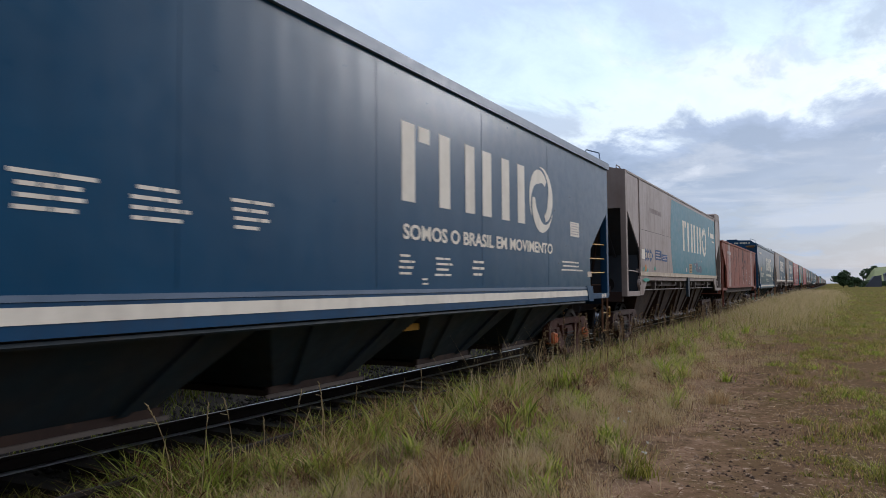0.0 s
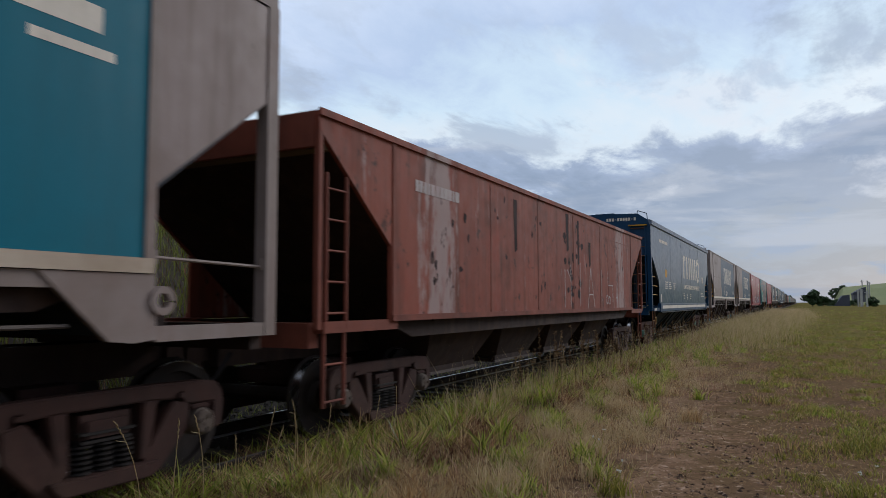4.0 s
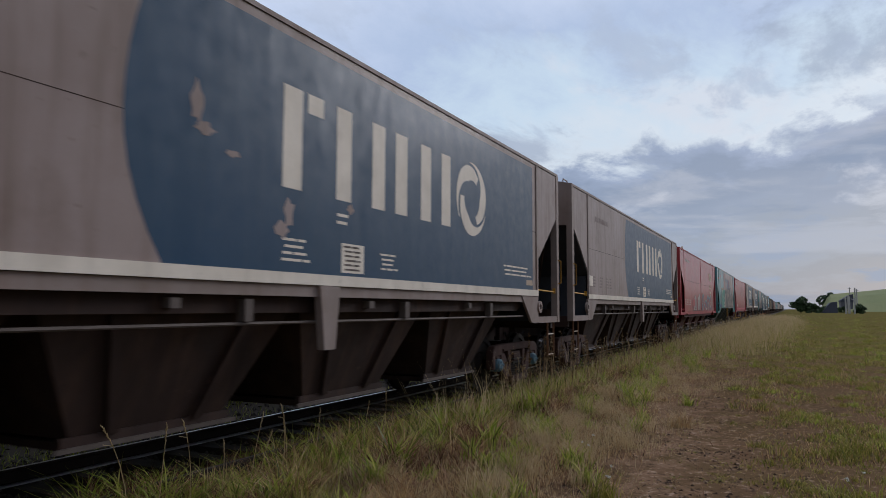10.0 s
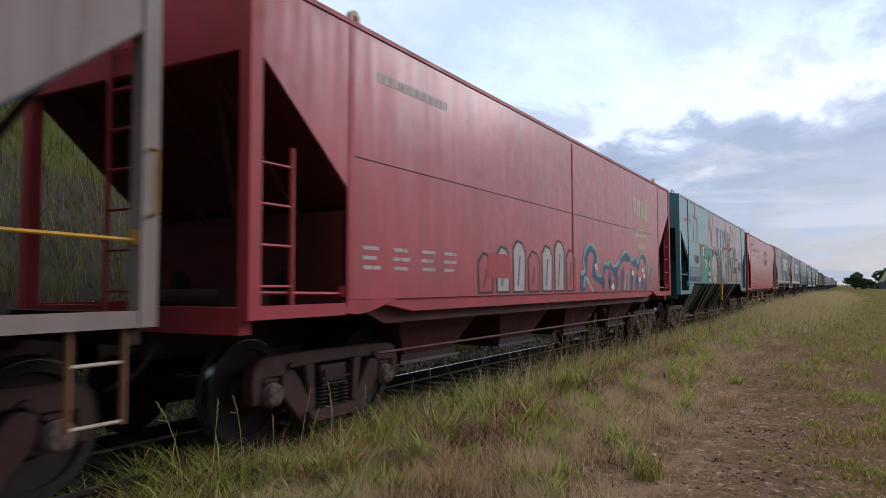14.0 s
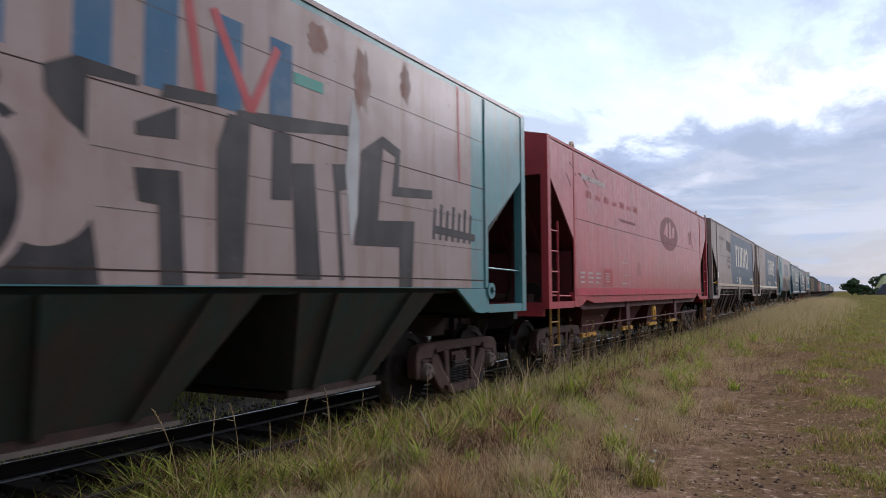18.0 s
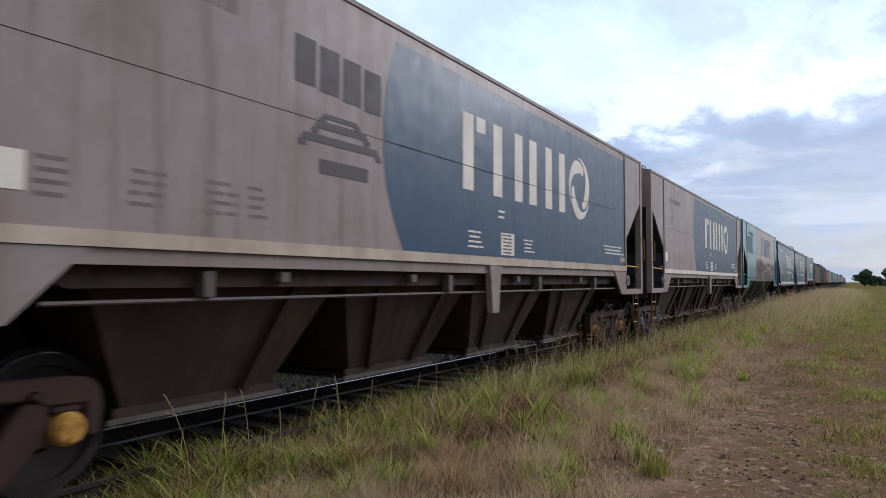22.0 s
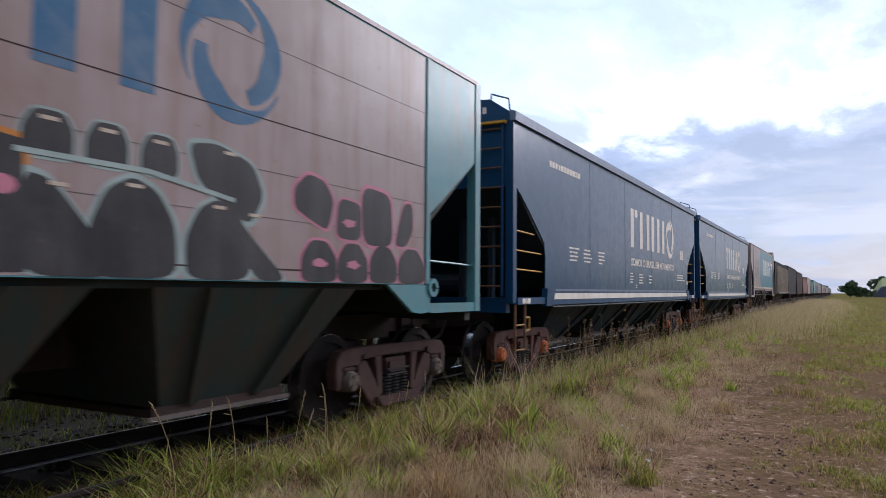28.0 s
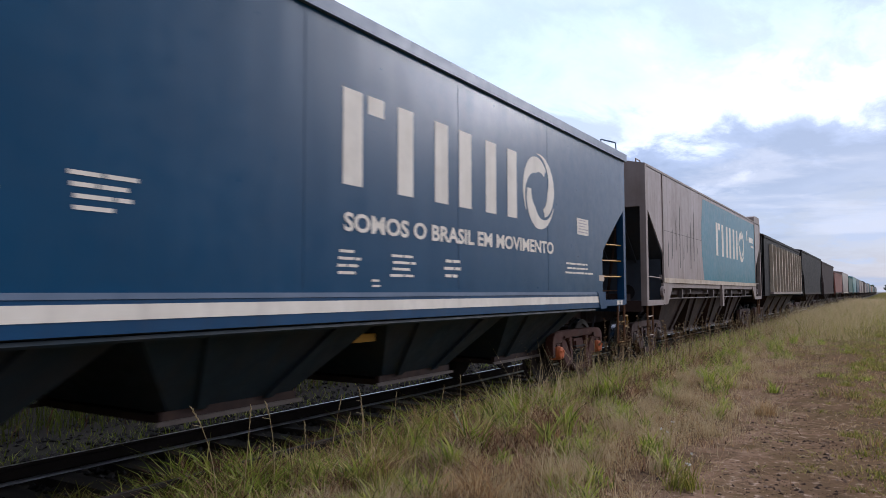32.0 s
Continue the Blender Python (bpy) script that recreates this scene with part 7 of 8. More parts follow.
def far_wagon(front, kind, paint):
    """A wagon seen only from afar."""
    L = 14.6
    zt = 3.75 if kind == "ribbed" else {"black": 3.9, "maroon": 3.8, "brown": 3.3, "grey": 3.55, "green": 3.4, "aqua": 3.75}.get(paint, 3.7)
    words = {"black": "sooty black", "maroon": "dark maroon", "brown": "oxide-red", "grey": "weathered grey", "green": "dark green", "aqua": "faded aqua", "navy": "navy blue", "silver": "faded silver"}[paint]
    car = start(front, words + (" ribbed open wagon in the distant train" if kind == "ribbed" else " closed hopper wagon in the distant train"))
    bm = bmesh.new()
    side = [(0, zt), (0, 3.0), (1.2, 2.2), (1.2, 1.3), (L - 1.2, 1.3), (L - 1.2, 2.2), (L, 3.0), (L, zt)]
    if kind == "ribbed":
        side = [(0.3, zt), (0.3, 1.3), (L - 0.3, 1.3), (L - 0.3, zt)]
    pair(car, "side_sheet", paint, lambda b, s: prism(b, side, s * (HALF - 0.05), s * HALF))
    for y in (0.02, L - 0.08):
        bm = bmesh.new()
        box(bm, -HALF + 0.05, HALF - 0.05, y, y + 0.06, 1.2 if kind == "ribbed" else 2.9, zt)
        part("end_panel", bm, paint, car)
    if kind == "ribbed":
        for k in range(12):
            y = 1.9 + k * (L - 2.9) / 11
            pair(car, "side_stake", "cream", lambda b, s: box(b, min(s * HALF, s * (HALF + 0.13)), max(s * HALF, s * (HALF + 0.13)), y - 0.07, y + 0.07, 1.45, zt - 0.30))
        pair(car, "foot_rail", "silver", lambda b, s: box(b, min(s * HALF, s * (HALF + 0.14)), max(s * HALF, s * (HALF + 0.14)), 1.7, L - 0.8, 1.36, 1.448))
    else:
        for y, e in ((0.06, 1), (L - 0.06, -1)):
            bm = bmesh.new()
            prism(bm, [(y, 2.95), (y, 3.0), (y + e * 2.8, 0.95), (y + e * 2.8, 0.88)], -HALF + 0.06, HALF - 0.06)
            part("slope_sheet", bm, "under", car)
            for s in (-1, 1):
                bm = bmesh.new()
                box(bm, min(s * 1.45, s * 1.56), max(s * 1.45, s * 1.56), min(y, y + e * 0.1), max(y, y + e * 0.1), 1.2, 3.05)
                part("end_post", bm, paint, car)
        pair(car, "sill_stripe", "cream" if paint in ("grey", "silver") else "under", lambda b, s: box(b, min(s * HALF, s * (HALF + 0.02)), max(s * HALF, s * (HALF + 0.02)), 1.2, L - 1.2, 1.31, 1.40))
    strip(car, "top_rim", 0.3 if kind == "ribbed" else 0.0, L - (0.3 if kind == "ribbed" else 0), zt - 0.1, zt + 0.01, 0.03, paint)
    roof(car, L, zt + 0.02, "under" if kind == "ribbed" else paint, 0.18, hoops=False)
    hopper_bays(car, (3.6, 6.1, 8.6, 11.1), 2.3, 1.3, 1.28, 0.5, HALF - 0.2, 0.95, "under", ribs=False)
    underside(car, L, (1.4, L - 1.4), "bogie", "cap_grey", "under")
    return L + 1.0


build_train()


# ---- plants ----
def blades(rng, n, place, tall, wide, lean, seg=2):
    """Single blades: each a bent, tapering strip."""
    v, f = [], []
    for _ in range(n):
        spot = place(rng)
        if spot is None:
            continue
        x, y, scale = spot
        h = tall * scale * (rng.uniform(0.3, 1.0) if rng.random() < 0.75 else rng.uniform(0.9, 1.4))
        w = wide * rng.uniform(0.7, 1.3)
        a, b = rng.uniform(0, math.tau), rng.uniform(0, math.tau)
        dx, dy = math.cos(a) * w / 2, math.sin(a) * w / 2
        k = lean * h * rng.uniform(0.2, 1.2)
        lx, ly = math.cos(b) * k, math.sin(b) * k
        z = lift(x, y) - 0.02
        s = len(v)
        for i in range(seg):
            u = i / seg
            ww = 1 - 0.55 * u
            px, py, pz = x + lx * u * u, y + ly * u * u, z + h * u * (1 - 0.36 * lean * u)
            v += [(px - dx * ww, py - dy * ww, pz), (px + dx * ww, py + dy * ww, pz)]
            if i:
                f.append((s + 2 * i - 2, s + 2 * i - 1, s + 2 * i + 1, s + 2 * i))
        v.append((x + lx, y + ly, z + h * max(0.12, 1 - 0.36 * lean)))
        f.append((s + 2 * seg - 2, s + 2 * seg - 1, s + 2 * seg))
    return v, f


def near_y(rng, lo, hi):
    """More plants close by than far off."""
    return lo * (hi / lo) ** rng.random()


def build_grass():
    rng = random.Random(11)

    def verge(r):              # the strip beside the track
        y = near_y(r, 2.2, 60)
        x = r.gauss(-3.82, 0.40)
        if x < -4.5 or noise.noise((x * 1.7, y * 1.7, 2.0)) < -0.10:
            return None
        k = 0.42 + 0.58 * min(1.0, max(0.0, (y - 3.2) / 2.6))
        k *= 0.85 + 0.7 * noise.noise((x * 1.4, y * 1.4, 2.0))
        return x, y, max(0.3, k)

    def rail_side(r):          # the tall fringe that hides the near rail
        y = near_y(r, 2.3, 70)
        k = (0.50 + 0.50 * min(1.0, max(0.0, (y - 3.0) / 1.6))) * (0.95 + 0.6 * noise.noise((0.0, y * 1.3, 12.0)))
        return r.uniform(-4.55, -3.85), y, max(0.35, k)

    def weeds(r):              # low weeds that close over the near rail
        y = near_y(r, 2.3, 60)
        return r.uniform(-5.0, -4.15), y, (0.62 + 0.42 * min(1.0, max(0.0, (y - 2.9) / 0.9))) * (0.9 + 0.5 * noise.noise((0.0, y * 0.9, 21.0)))

    def between(r):            # low weeds among the sleepers
        y = near_y(r, 2.4, 16)
        return r.uniform(-5.75, -4.85), y, 0.75 + 0.6 * noise.noise((0.0, y * 1.1, 41.0))

    def far_side(r):           # weeds on the ballast behind the train
        y = near_y(r, 2.5, 40)
        return r.uniform(-8.6, -7.2), y, 0.8 + 0.7 * noise.noise((y * 0.8, 0.0, 31.0))

    def shoulder(r):
        y = near_y(r, 2.2, 50)
        x = r.gauss(-2.65, 0.55)
        if noise.noise((x * 1.1, y * 1.1, 8.0)) < -0.18:
            return None
        return x, y, 0.8 + 0.6 * noise.noise((x * 1.6, y * 1.6, 7.0))

    def field(r):
        y = near_y(r, 2.6, 70)
        x = r.gauss(-1.2, 1.7 + y * 0.03)
        bare = math.exp(-((x + 1.25 + 0.12 * max(0.0, y - 9)) / 0.95) ** 2) * max(0.0, min(1.0, (24 - y) / 8))
        if x < -3.6 or noise.noise((x * 1.3, y * 1.3, 2.0)) + 0.5 * noise.noise((x * 3.7, y * 3.7, 5.0)) < -0.45 + 0.90 * bare:
            return None
        return x, y, (0.95 - 0.5 * bare) * (0.8 + 0.6 * noise.noise((x * 0.7, y * 0.7, 6.0)))

    def tufted(base, count, wide):
        """Gathers the spots of a strip in tufts."""
        r0 = random.Random(count)
        spots = [s for s in (base(r0) for _ in range(count)) if s]

        def place(r):
            x, y, k = r.choice(spots)
            d = min(1.0, abs(r.gauss(0, 0.5)))
            a = r.uniform(0, math.tau)
            w = wide * (1 + y * 0.03)
            return x + w * d * math.cos(a), y + w * d * math.sin(a), k * (1.15 - 0.5 * d)
        return place

    def thin(r):
        y = near_y(r, 2.8, 45)
        x = -1.0 + r.gauss(0, 1.4)
        if noise.noise((x * 2.3, y * 2.3, 14.0)) < -0.1:
            return None
        return x, y, 0.8

    def right_side(r):
        y = near_y(r, 4, 160)
        x = -0.8 + 0.65 * max(0.0, min(1.0, (16 - y) / 8)) + 0.9 * noise.noise((0.0, y * 0.7, 6.0)) + (1.6 + y * 0.15) * r.random() ** 0.85
        k = noise.noise((x * 0.75, y * 0.75, 1.0)) + 0.4 * noise.noise((x * 2.1, y * 2.1, 3.0))
        if k < -0.22 - 0.06 * max(0.0, x):
            return None
        return x, y, (0.7 + 0.9 * k) * (0.62 + 0.38 * min(1.0, y / 30))

    def about(r):              # round and behind the standpoint
        x, y = r.uniform(-4.6, 7.0), r.uniform(-12.0, 3.2)
        k = noise.noise((x * 0.9, y * 0.9, 4.0))
        if x * x + y * y < 0.5 or k < -0.25 + 0.4 * math.exp(-((x + 1.2) / 0.9) ** 2):
            return None
        return x, y, 0.8 + 0.5 * k

    def tall_verge(r):
        return r.uniform(-4.25, -3.3), near_y(r, 7.5, 42), 1.0

    def bank(r):
        y, x = r.uniform(-2, 34), r.uniform(-12.0, -8.0)
        return x, y, 1.0

    def path(r):               # the trodden earth
        y = near_y(r, 4.0, 26)
        return -1.3 - 0.1 * max(0.0, y - 9) + r.gauss(0, 0.85), y, 0.9

    for name, n, where, tall, wide, lean, mat, label in (
        ("verge_grass", 17000, tufted(verge, 520, 0.10), 0.40, 0.019, 0.62, "blade_fresh", "fresh green grass in tufts along the track"),
        ("fringe_grass", 12000, tufted(rail_side, 560, 0.10), 0.44, 0.016, 0.66, "blade_fresh", "tall green grass tufts beside the near rail"),
        ("sleeper_weeds", 7000, tufted(between, 420, 0.10), 0.24, 0.010, 0.8, "blade_green", "low weeds growing among the sleepers"),
        ("dead_sleeper_weeds", 12000, between, 0.20, 0.008, 1.0, "dead", "brown dead weeds among the sleepers"),
        ("far_weeds", 3500, far_side, 0.22, 0.012, 0.7, "blade_fresh", "weeds on the ballast behind the train"),
        ("dead_rail_weeds", 24000, weeds, 0.42, 0.012, 0.8, "dead", "brown dead stalks over the near rail"),
        ("rail_weeds", 22000, tufted(weeds, 1200, 0.12), 0.44, 0.014, 0.7, "blade_fresh", "low weeds growing over the near rail"),
        ("dry_fringe_grass", 13000, tufted(rail_side, 400, 0.16), 0.56, 0.007, 0.85, "blade_dry", "tall straw-coloured grass beside the near rail"),
        ("dry_verge_grass", 24000, tufted(verge, 900, 0.18), 0.42, 0.008, 0.9, "blade_dry", "dry straw-coloured grass along the track"),
        ("shoulder_grass", 10000, tufted(shoulder, 210, 0.12), 0.31, 0.015, 0.7, "blade_fresh", "green grass tufts beside the verge"),
        ("dry_shoulder_grass", 40000, shoulder, 0.24, 0.0045, 1.1, "blade_dry", "dry tangled grass beside the verge"),
        ("dry_field_grass", 46000, field, 0.13, 0.0045, 1.1, "blade_dry", "short dry grass on the trodden strip"),
        ("field_grass", 40000, tufted(field, 900, 0.15), 0.13, 0.008, 0.8, "blade_green", "short green grass tufts on the trodden strip"),
        ("litter_grass", 26000, thin, 0.06, 0.004, 1.3, "blade_dry", "flattened straw on the bare earth"),
        ("dead_litter", 34000, thin, 0.06, 0.010, 1.9, "dead", "brown dead leaves and stalks on the ground"),
        ("path_mat", 9000, tufted(path, 200, 0.16), 0.055, 0.009, 1.2, "blade_green", "low olive mats creeping over the bare earth"),
        ("dead_verge_litter", 16000, shoulder, 0.24, 0.008, 1.2, "dead", "brown dead grass tangled in the verge"),
        ("dead_fringe_litter", 60000, verge, 0.34, 0.013, 0.9, "dead", "brown dead stalks among the verge grass"),
        ("seed_haze", 44000, tufted(shoulder, 300, 0.45), 0.36, 0.0032, 0.8, "blade_pale", "fine pale seeding stalks beside the verge"),
        ("dead_meadow_litter", 30000, right_side, 0.13, 0.009, 1.2, "dead", "brown dead stalks in the meadow"),
        ("meadow_grass", 70000, tufted(right_side, 2200, 0.24), 0.19, 0.011, 0.7, "blade_green", "green meadow grass"),
        ("fresh_meadow_grass", 24000, tufted(right_side, 420, 0.22), 0.20, 0.012, 0.6, "blade_fresh", "bright green tufts in the meadow"),
        ("dry_meadow_grass", 34000, right_side, 0.22, 0.006, 0.8, "blade_dry", "dry seeding grass in the meadow"),
        ("near_grass", 16000, about, 0.24, 0.011, 0.6, "blade_green", "green meadow grass"),
        ("dry_near_grass", 16000, about, 0.26, 0.006, 0.9, "blade_dry", "dry grass in the meadow"),
        ("straw_stalks", 3600, verge, 0.70, 0.006, 0.9, "blade_pale", "long bent straw stalks along the track"),
        ("dry_stalks", 1400, shoulder, 0.55, 0.004, 0.9, "blade_pale", "long bent straw stalks beside the verge"),
        ("seeding_stalks", 900, tall_verge, 0.95, 0.007, 0.45, "blade_pale", "tall pale seeding stalks beside the track"),
        ("bank_grass", 30000, bank, 0.70, 0.014, 0.6, "blade_bank", "tall bright grass on the bank behind the track"),
        ("dry_bank_grass", 6000, bank, 0.80, 0.012, 0.7, "dead", "brown dry weeds on the bank behind the track"),
    ):
        v, f = blades(rng, n, where, tall, wide, lean, 3 if 0.6 < lean < 1.0 and tall > 0.28 else 2)
        soup(name, v, f, mat, label, "grass")

    # far belt of tall pale seeding grass
    def belt(r):
        y = 24 + 71 * r.random() ** 0.6
        x = r.gauss(-2.8 + (y - 24) * 0.022, 1.0)
        if x < -4.3:
            return None
        return x, y, 0.85 + 0.5 * noise.noise((x, y * 0.3, 5.0))
    v, f = blades(rng, 24000, belt, 0.9, 0.012, 0.7)
    soup("tall_green_grass", v, f, "blade_green", "tall green grass beside the far track", "grass")
    v, f = blades(rng, 60000, belt, 1.15, 0.0075, 0.75)
    soup("pale_tall_grass", v, f, "blade_pale", "tall pale seeding grass beside the far track", "grass")

    # tall stems with drooping seed heads by the rail
    for i, (x, y, h, bend) in enumerate(((-4.10, 3.50, 0.92, 0.30), (-4.15, 3.78, 0.84, 0.03), (-4.2, 4.15, 0.84, 0.20), (-4.15, 4.42, 0.62, 0.12), (-4.3, 5.42, 0.80, 0.22), (-4.28, 5.35, 0.66, 0.16), (-4.3, 4.92, 0.76, -0.05), (-4.25, 4.95, 0.58, -0.10), (-4.3, 5.85, 0.68, 0.05), (-4.2, 6.55, 0.66, 0.0), (-4.3, 7.2, 0.72, 0.15),
                                        (-4.0, 9.5, 0.7, 0.2), (-4.1, 10.3, 0.75, 0.1), (-4.1, 12.6, 0.7, 0.2), (-4.2, 13.2, 0.75, 0.05), (-4.1, 15.5, 0.8, 0.2), (-4.2, 17.6, 0.8, 0.1), (-4.05, 19.3, 0.75, 0.2), (-4.1, 21.0, 0.8, 0.1))):
        bm = bmesh.new()
        z, h = lift(x, y) - 0.02, h + 0.13
        pts = [Vector((x + 0.02 * k, y - bend * (k / 6) ** 2 * h, z + h * k / 6 * (1 - 0.10 * (k / 6) ** 2))) for k in range(7)]
        for a, b in zip(pts, pts[1:]):
            rod(bm, a, b, 0.0028, 4)
        top, d = pts[-1], (pts[-1] - pts[-2]).normalized()
        side = d.orthogonal().normalized()
        for k in range(9):         # a thin, forked head
            c = top - d * 0.016 * k
            rod(bm, c, c + d * 0.035 + side * 0.006 * (k % 3 - 1), 0.0030, 4)
        if bend > 0.15:
            rod(bm, pts[5], pts[5] - Vector((0.01, 0.07, -0.02)), 0.0030, 4)
        me = bpy.data.meshes.new("tall_grass")
        bm.to_mesh(me)
        bm.free()
        me.materials.append(M["blade_pale"])
        tagged(new("tall_grass", me), "tall dry seeding grass nodding beside the rail", "grass", "seeding grasses by the rail")

    # tall dock stalks with ragged heads against the wheels further along
    v, f = [], []
    for _ in range(150):
        x, y, h = rng.uniform(-4.35, -3.6), 10 + 28 * rng.random() ** 1.2, rng.uniform(0.6, 1.15)
        z, a, lean = lift(x, y), rng.uniform(0, math.tau), rng.uniform(0.0, 0.25)
        dx, dy = lean * math.cos(a), lean * math.sin(a)
        b = len(v)
        v += [(x - 0.006, y, z), (x + 0.006, y, z), (x + dx * h + 0.003, y + dy * h, z + h), (x + dx * h - 0.003, y + dy * h, z + h)]
        f.append((b, b + 1, b + 2, b + 3))
        for k in range(14):
            q = h * rng.uniform(0.62, 1.02)
            w, b = rng.uniform(0.012, 0.028), len(v)
            cx, cy, cz = x + dx * q + rng.uniform(-0.02, 0.02), y + dy * q + rng.uniform(-0.02, 0.02), z + q
            v += [(cx - w, cy, cz), (cx, cy - w, cz + w * 0.4), (cx + w, cy, cz + w * 0.8), (cx, cy + w, cz - w * 0.6)]
            f.append((b, b + 1, b + 2, b + 3))
    soup("seed_stalks", v, f, "dock", "tall brown and pale stalks gone to seed beside the track", "weeds")

    # tufts on the trodden strip
    for x, y, r, h, mat in ((-1.42, 5.85, 0.16, 0.26, "blade_green"), (-2.2, 5.25, 0.18, 0.42, "blade_pale"), (0.35, 6.6, 0.25, 0.22, "blade_green"), (-1.35, 9.9, 0.15, 0.22, "blade_dry"), (0.4, 8.6, 0.3, 0.2, "blade_green"), (-2.6, 4.6, 0.2, 0.35, "blade_dry"), (-3.3, 4.4, 0.25, 0.4, "blade_green")):
        v, f = blades(rng, 160, lambda q: (x + q.gauss(0, r * 0.5), y + q.gauss(0, r * 0.5), 1.0), h, 0.009, 0.7, 3)
        soup("grass_tuft", v, f, mat, "tuft of grass on bare earth", "grass tuft", "stuff")
    for x, y, h in ((-1.40, 5.80, 0.30), (-1.78, 6.9, 0.34), (0.45, 6.7, 0.25)):
        plant = new("wild_flower")
        tagged(plant, "wild flower with small pale heads on bent stems", "flower", "wild flowers")
        for k in range(3):
            a, q = rng.uniform(0, math.tau), h * (1.0 - 0.16 * k)
            pts = [Vector((x + 0.09 * u * u * math.cos(a), y + 0.09 * u * u * math.sin(a), lift(x, y) - 0.01 + q * u * (1 - 0.08 * u))) for u in (0, 0.25, 0.5, 0.75, 1.0)]
            bm = bmesh.new()
            for p, e in zip(pts, pts[1:]):
                rod(bm, p, e, 0.0022, 4)
            part("stem", bm, "blade_green", plant)
            bm = bmesh.new()
            for _ in range(6):
                d = Vector((rng.uniform(-1, 1), rng.uniform(-1, 1), rng.uniform(0.0, 1.0))).normalized()
                rod(bm, pts[-1], pts[-1] + d * rng.uniform(0.012, 0.022), 0.0035, 4)
            part("flower_head", bm, "flower", plant, "pale ragged flower head")
    # loose stones on the path
    v, f = [], []
    for i in range(10000):
        y = near_y(rng, 4, 24)
        x, s = -1.2 - 0.1 * max(0.0, y - 9) + rng.gauss(0, 1.05), rng.uniform(0.006, 0.013) if i % 5 else rng.uniform(0.015, 0.034)
        if noise.noise((x * 1.2, y * 1.2, 17.0)) < -0.15:
            continue
        z, b = lift(x, y), len(v)
        for k in range(5):
            a = k * math.tau / 5 + rng.random()
            v.append((x + s * math.cos(a), y + s * math.sin(a), z - 0.005))
        v.append((x + s * rng.uniform(-0.5, 0.5), y + s * rng.uniform(-0.5, 0.5), z + s * 0.45))
        f += [(b + k, b + (k + 1) % 5, b + 5) for k in range(5)]
    soup("loose_stones", v, f, "clod", "small stones and clods on the bare earth", "stones")


def leaf_cloud(rng, centre, radii, n, size, gaps=0.0):
    """Many small leaves inside an uneven crown."""
    v, f = [], []
    for _ in range(n):
        while True:
            p = Vector((rng.uniform(-1, 1), rng.uniform(-1, 1), rng.uniform(-1, 1)))
            q = p.length
            if q < 1 and noise.noise(Vector(centre) * 0.37 + p * 2.6) > gaps - 0.25 * (1 - q):
                break
        c = Vector(centre) + Vector((p.x * radii[0], p.y * radii[1], p.z * radii[2]))
        a = Vector((rng.uniform(-1, 1), rng.uniform(-1, 1), rng.uniform(-0.6, 0.6))).normalized() * size * rng.uniform(0.6, 1.3)
        b = a.orthogonal().normalized() * a.length * 0.45
        s = len(v)
        v += [tuple(c - a), tuple(c + b), tuple(c + a), tuple(c - b)]
        f.append((s, s + 1, s + 2, s + 3))
    return v, f


def tree(x, y, height, spread_r, seed, label, n=5000, size=0.12, name="tree", low=0.35, lumps=7):
    """A tapered trunk, limbs and a crown of leaves."""
    rng = random.Random(seed)
    z = lift(x, y) - 0.1
    t = tagged(new(name), label, "tree" if height > 3 else "bush")
    t.location = (x, y, z)
    bm = bmesh.new()
    base, mid = Vector((0, 0, 0)), Vector((0.1 * spread_r, 0.05 * spread_r, height * 0.45))
    r0 = height * 0.028

    def limb(a, b, ra, rb):
        d = (b - a).normalized()
        o = d.orthogonal().normalized()
        u = d.cross(o)
        rings = [[bm.verts.new(c + r * (o * math.cos(k * 1.0472) + u * math.sin(k * 1.0472))) for k in range(6)] for c, r in ((a, ra), (b, rb))]
        for k in range(6):
            j = (k + 1) % 6
            bm.faces.new((rings[0][k], rings[0][j], rings[1][j], rings[1][k]))
    limb(base, mid, r0, r0 * 0.65)
    tips = []
    for k in range(lumps):
        a = k * 2.4 + rng.random()
        e = Vector((math.cos(a) * spread_r * rng.uniform(0.35, 0.7), math.sin(a) * spread_r * rng.uniform(0.35, 0.7), height * rng.uniform(low + 0.15, 0.85)))
        limb(mid * rng.uniform(0.7, 1.0), e, r0 * 0.4, r0 * 0.12)
        tips.append(e)
    tips.append(Vector((0, 0, height * 0.8)))
    part("trunk", bm, "bark", t)
    v, f = [], []
    for e in tips:
        r = spread_r * rng.uniform(0.38, 0.55)
        a, b = leaf_cloud(rng, e, (r, r, r * 0.72), n // len(tips), size, 0.02)
        k = len(v)
        v += a
        f += [tuple(i + k for i in q) for q in b]
    me = bpy.data.meshes.new("crown")
    me.from_pydata(v, [], f)
    me.materials.append(M["leaf"])
    ob = new("crown", me)
    ob.parent = t
    return t


build_grass()
tree(-16.5, 10.5, 9.0, 5.5, 3, "leafy dark green tree on the bank behind the track", 14000, 0.13)
tree(-19, 2.5, 10.0, 5.0, 4, "leafy dark green tree behind the track", 8000, 0.15)


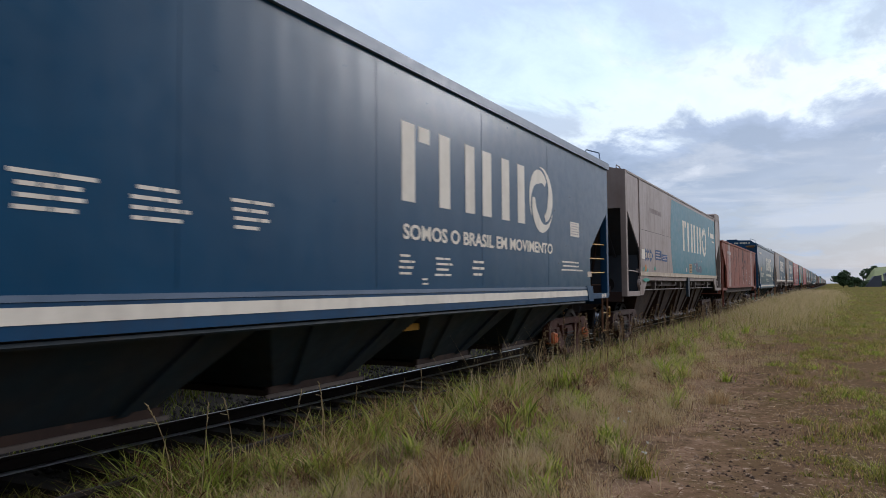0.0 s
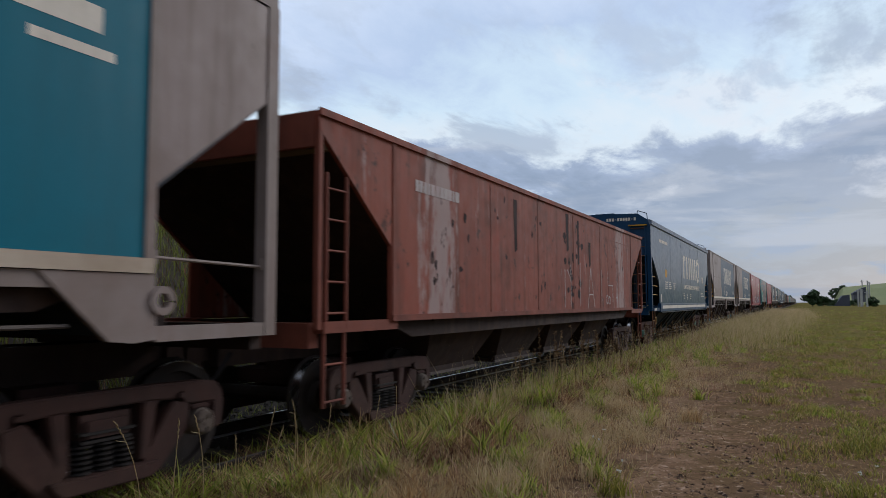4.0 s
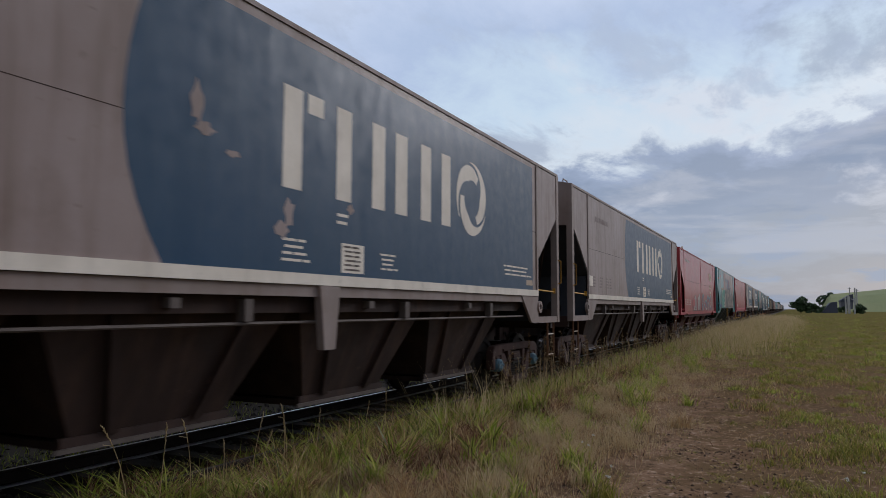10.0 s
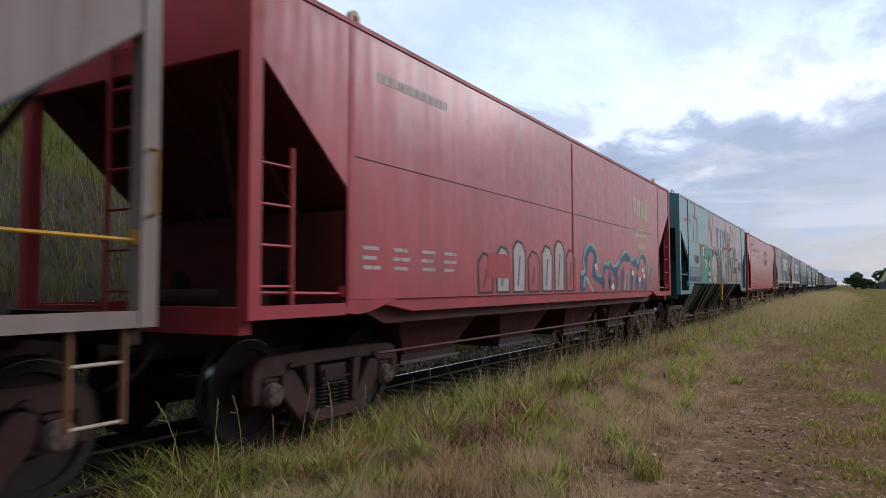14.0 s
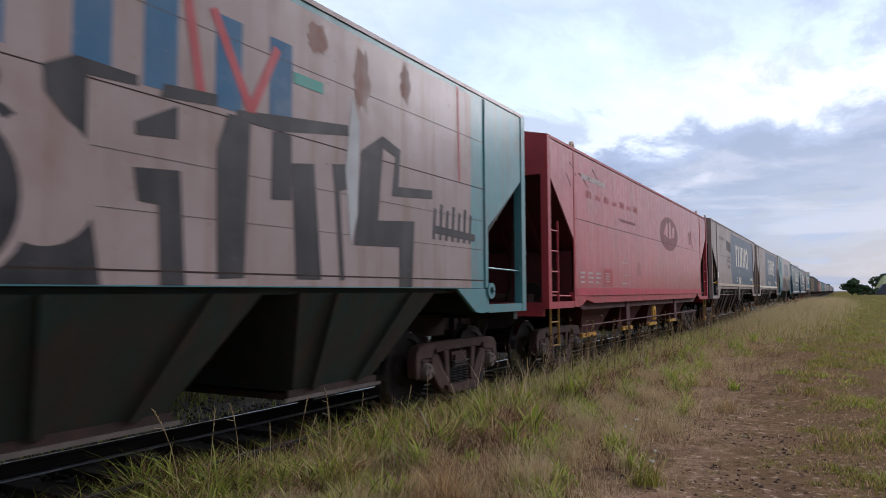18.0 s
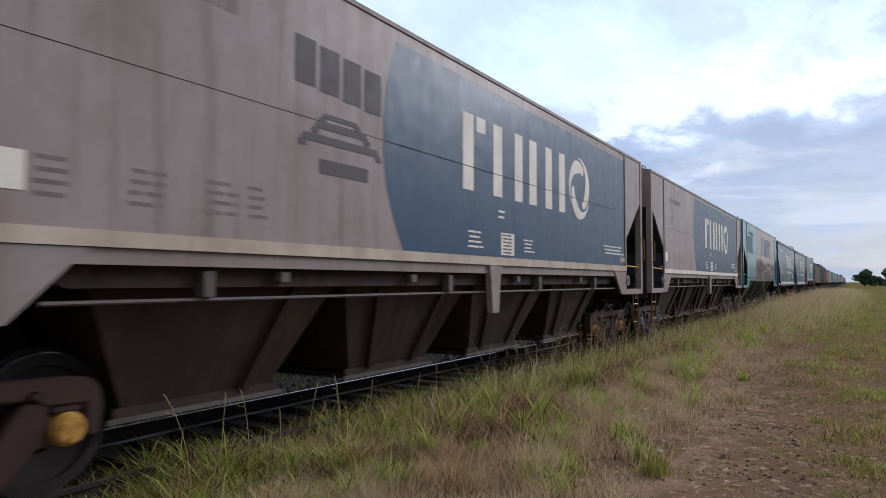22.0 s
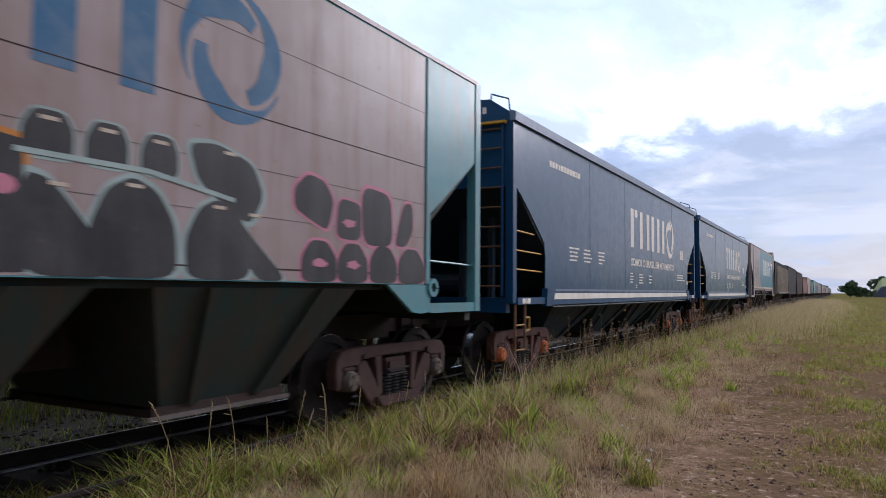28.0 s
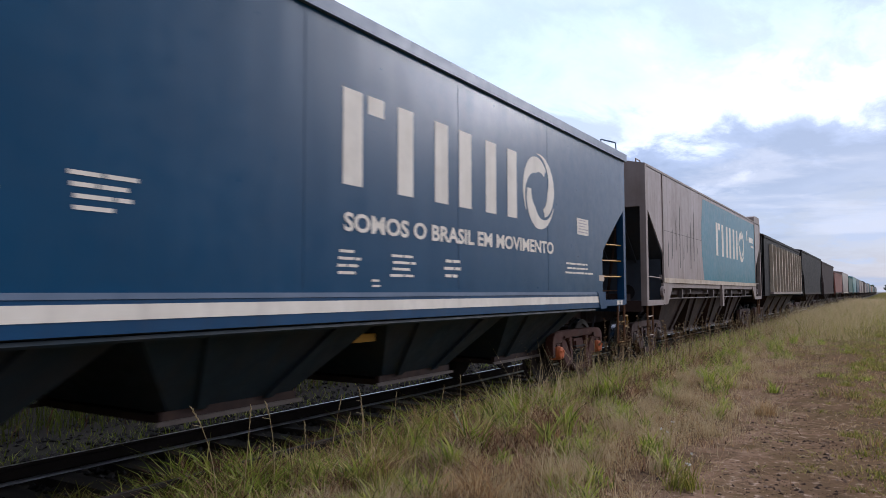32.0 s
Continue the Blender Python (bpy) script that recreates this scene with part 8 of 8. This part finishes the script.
# ---- the distance ----
def build_distance():
    # low hill with pasture
    v, f = [], []
    nx, ny = 70, 12
    for j in range(ny):
        for i in range(nx):
            b, y = 1.5 + (i / (nx - 1)) ** 1.6 * 30, 430 + j * 30.0
            k = min(1.0, max(0.0, (b - 1.7) / 1.0))
            e = math.sin(min(1.0, j / 4) * math.pi / 2)
            x = y * math.tan(radians(b))
            z = -0.6 + (k * k * (3 - 2 * k)) * e * (12.0 + 0.9 * min(4.0, max(0.0, b - 2.6))) + 0.5 * noise.noise((x * 0.05, y * 0.05, 1.0)) * k
            v.append((x, y, z))
    for j in range(ny - 1):
        for i in range(nx - 1):
            f.append((j * nx + i, j * nx + i + 1, (j + 1) * nx + i + 1, (j + 1) * nx + i))
    soup("hill", v, f, "far_hill", "low pasture hill in the distance", "hill", "structure")
    tree(-10.8, 760, 8.5, 3.0, 24, "far dark tree beside the end of the track", 1200, 0.5)
    tree(3.3, 260, 5.2, 3.0, 21, "wide dark tree at the end of the meadow", 3000, 0.40, lumps=9, low=0.1)
    tree(6.6, 270, 3.2, 2.2, 22, "dark tree at the end of the meadow", 1800, 0.35, low=0.0)
    tree(20.0, 260, 3.2, 2.0, 23, "round dark bush on the meadow", 2000, 0.28, "bush", 0.0)
    for k in range(12):
        tree(5 + k * 1.25 + (k % 3) * 0.4, 285 + k * 4, 1.6 + 0.5 * (k % 3), 1.6, 30 + k, "low dark bush at the foot of the hill", 500, 0.3, "bush", -0.1, 4)
    for k in range(6):
        tree(17.0 + k * 1.6, 500 + 6 * k, 9.0 + k * 1.1, 2.6, 50 + k, "dark bush on the hill's shoulder", 500, 0.45, "bush", 0.3, 5)
    # long dark roofs of sheds below the hill
    for x0, x1, y, z0, z1 in ((10.5, 16.0, 300, -1.0, 4.2), (18.8, 23.4, 330, 4.4, 7.5)):
        shed = tagged(new("shed"), "low shed with a dark grey sloping roof", "shed", "sheds below the hill")
        shed.location = ((x0 + x1) / 2, y, -0.1)
        h = (x1 - x0) / 2
        bm = bmesh.new()
        prism(bm, [(-h, z0), (h, z0), (h, z1), (h * 0.2, z1 * 0.92), (-h, z0 + 0.6)], 0, 14, "y")
        part("roof", bm, "slate", shed)
        bm = bmesh.new()
        box(bm, -h + 0.2, h - 0.2, 0.3, 13.6, z0 - 3, z0 + 0.2)
        part("wall", bm, "far_wall", shed)
    for k, (x, y, h) in enumerate(((15.9, 255, 5.2), (16.6, 255, 5.8), (17.4, 262, 5.5), (17.2, 240, 4.8), (24.0, 330, 10.0), (24.6, 330, 9.5), (25.5, 380, 11.5))):
        p = tagged(new("mast"), "pale concrete line post", "post", "posts below the hill")
        p.location = (x, y, -0.1)
        bm = bmesh.new()
        rod(bm, (0, 0, 0), (0, 0, h), 0.22, 8)
        part("shaft", bm, "post", p)
        bm = bmesh.new()
        box(bm, -0.7, 0.7, -0.06, 0.06, h - 0.6, h - 0.45)
        part("crossarm", bm, "post", p)


build_distance()


# ---- what moves ----
def motions():
    for car, front in MOVERS:
        walk(car, [(t, pose(TRACK_X, front - SPEED * t, 0)) for t in (0.0, 8.0, 16.0, 24.0, 32.0)])
    for ob, y in WHEELS:
        r = ob.location.z
        walk(ob, [(k * 0.1, pose(0, y, r, math.degrees(SPEED * k * 0.1 / r), 0, 0)) for k in range(321)])


motions()
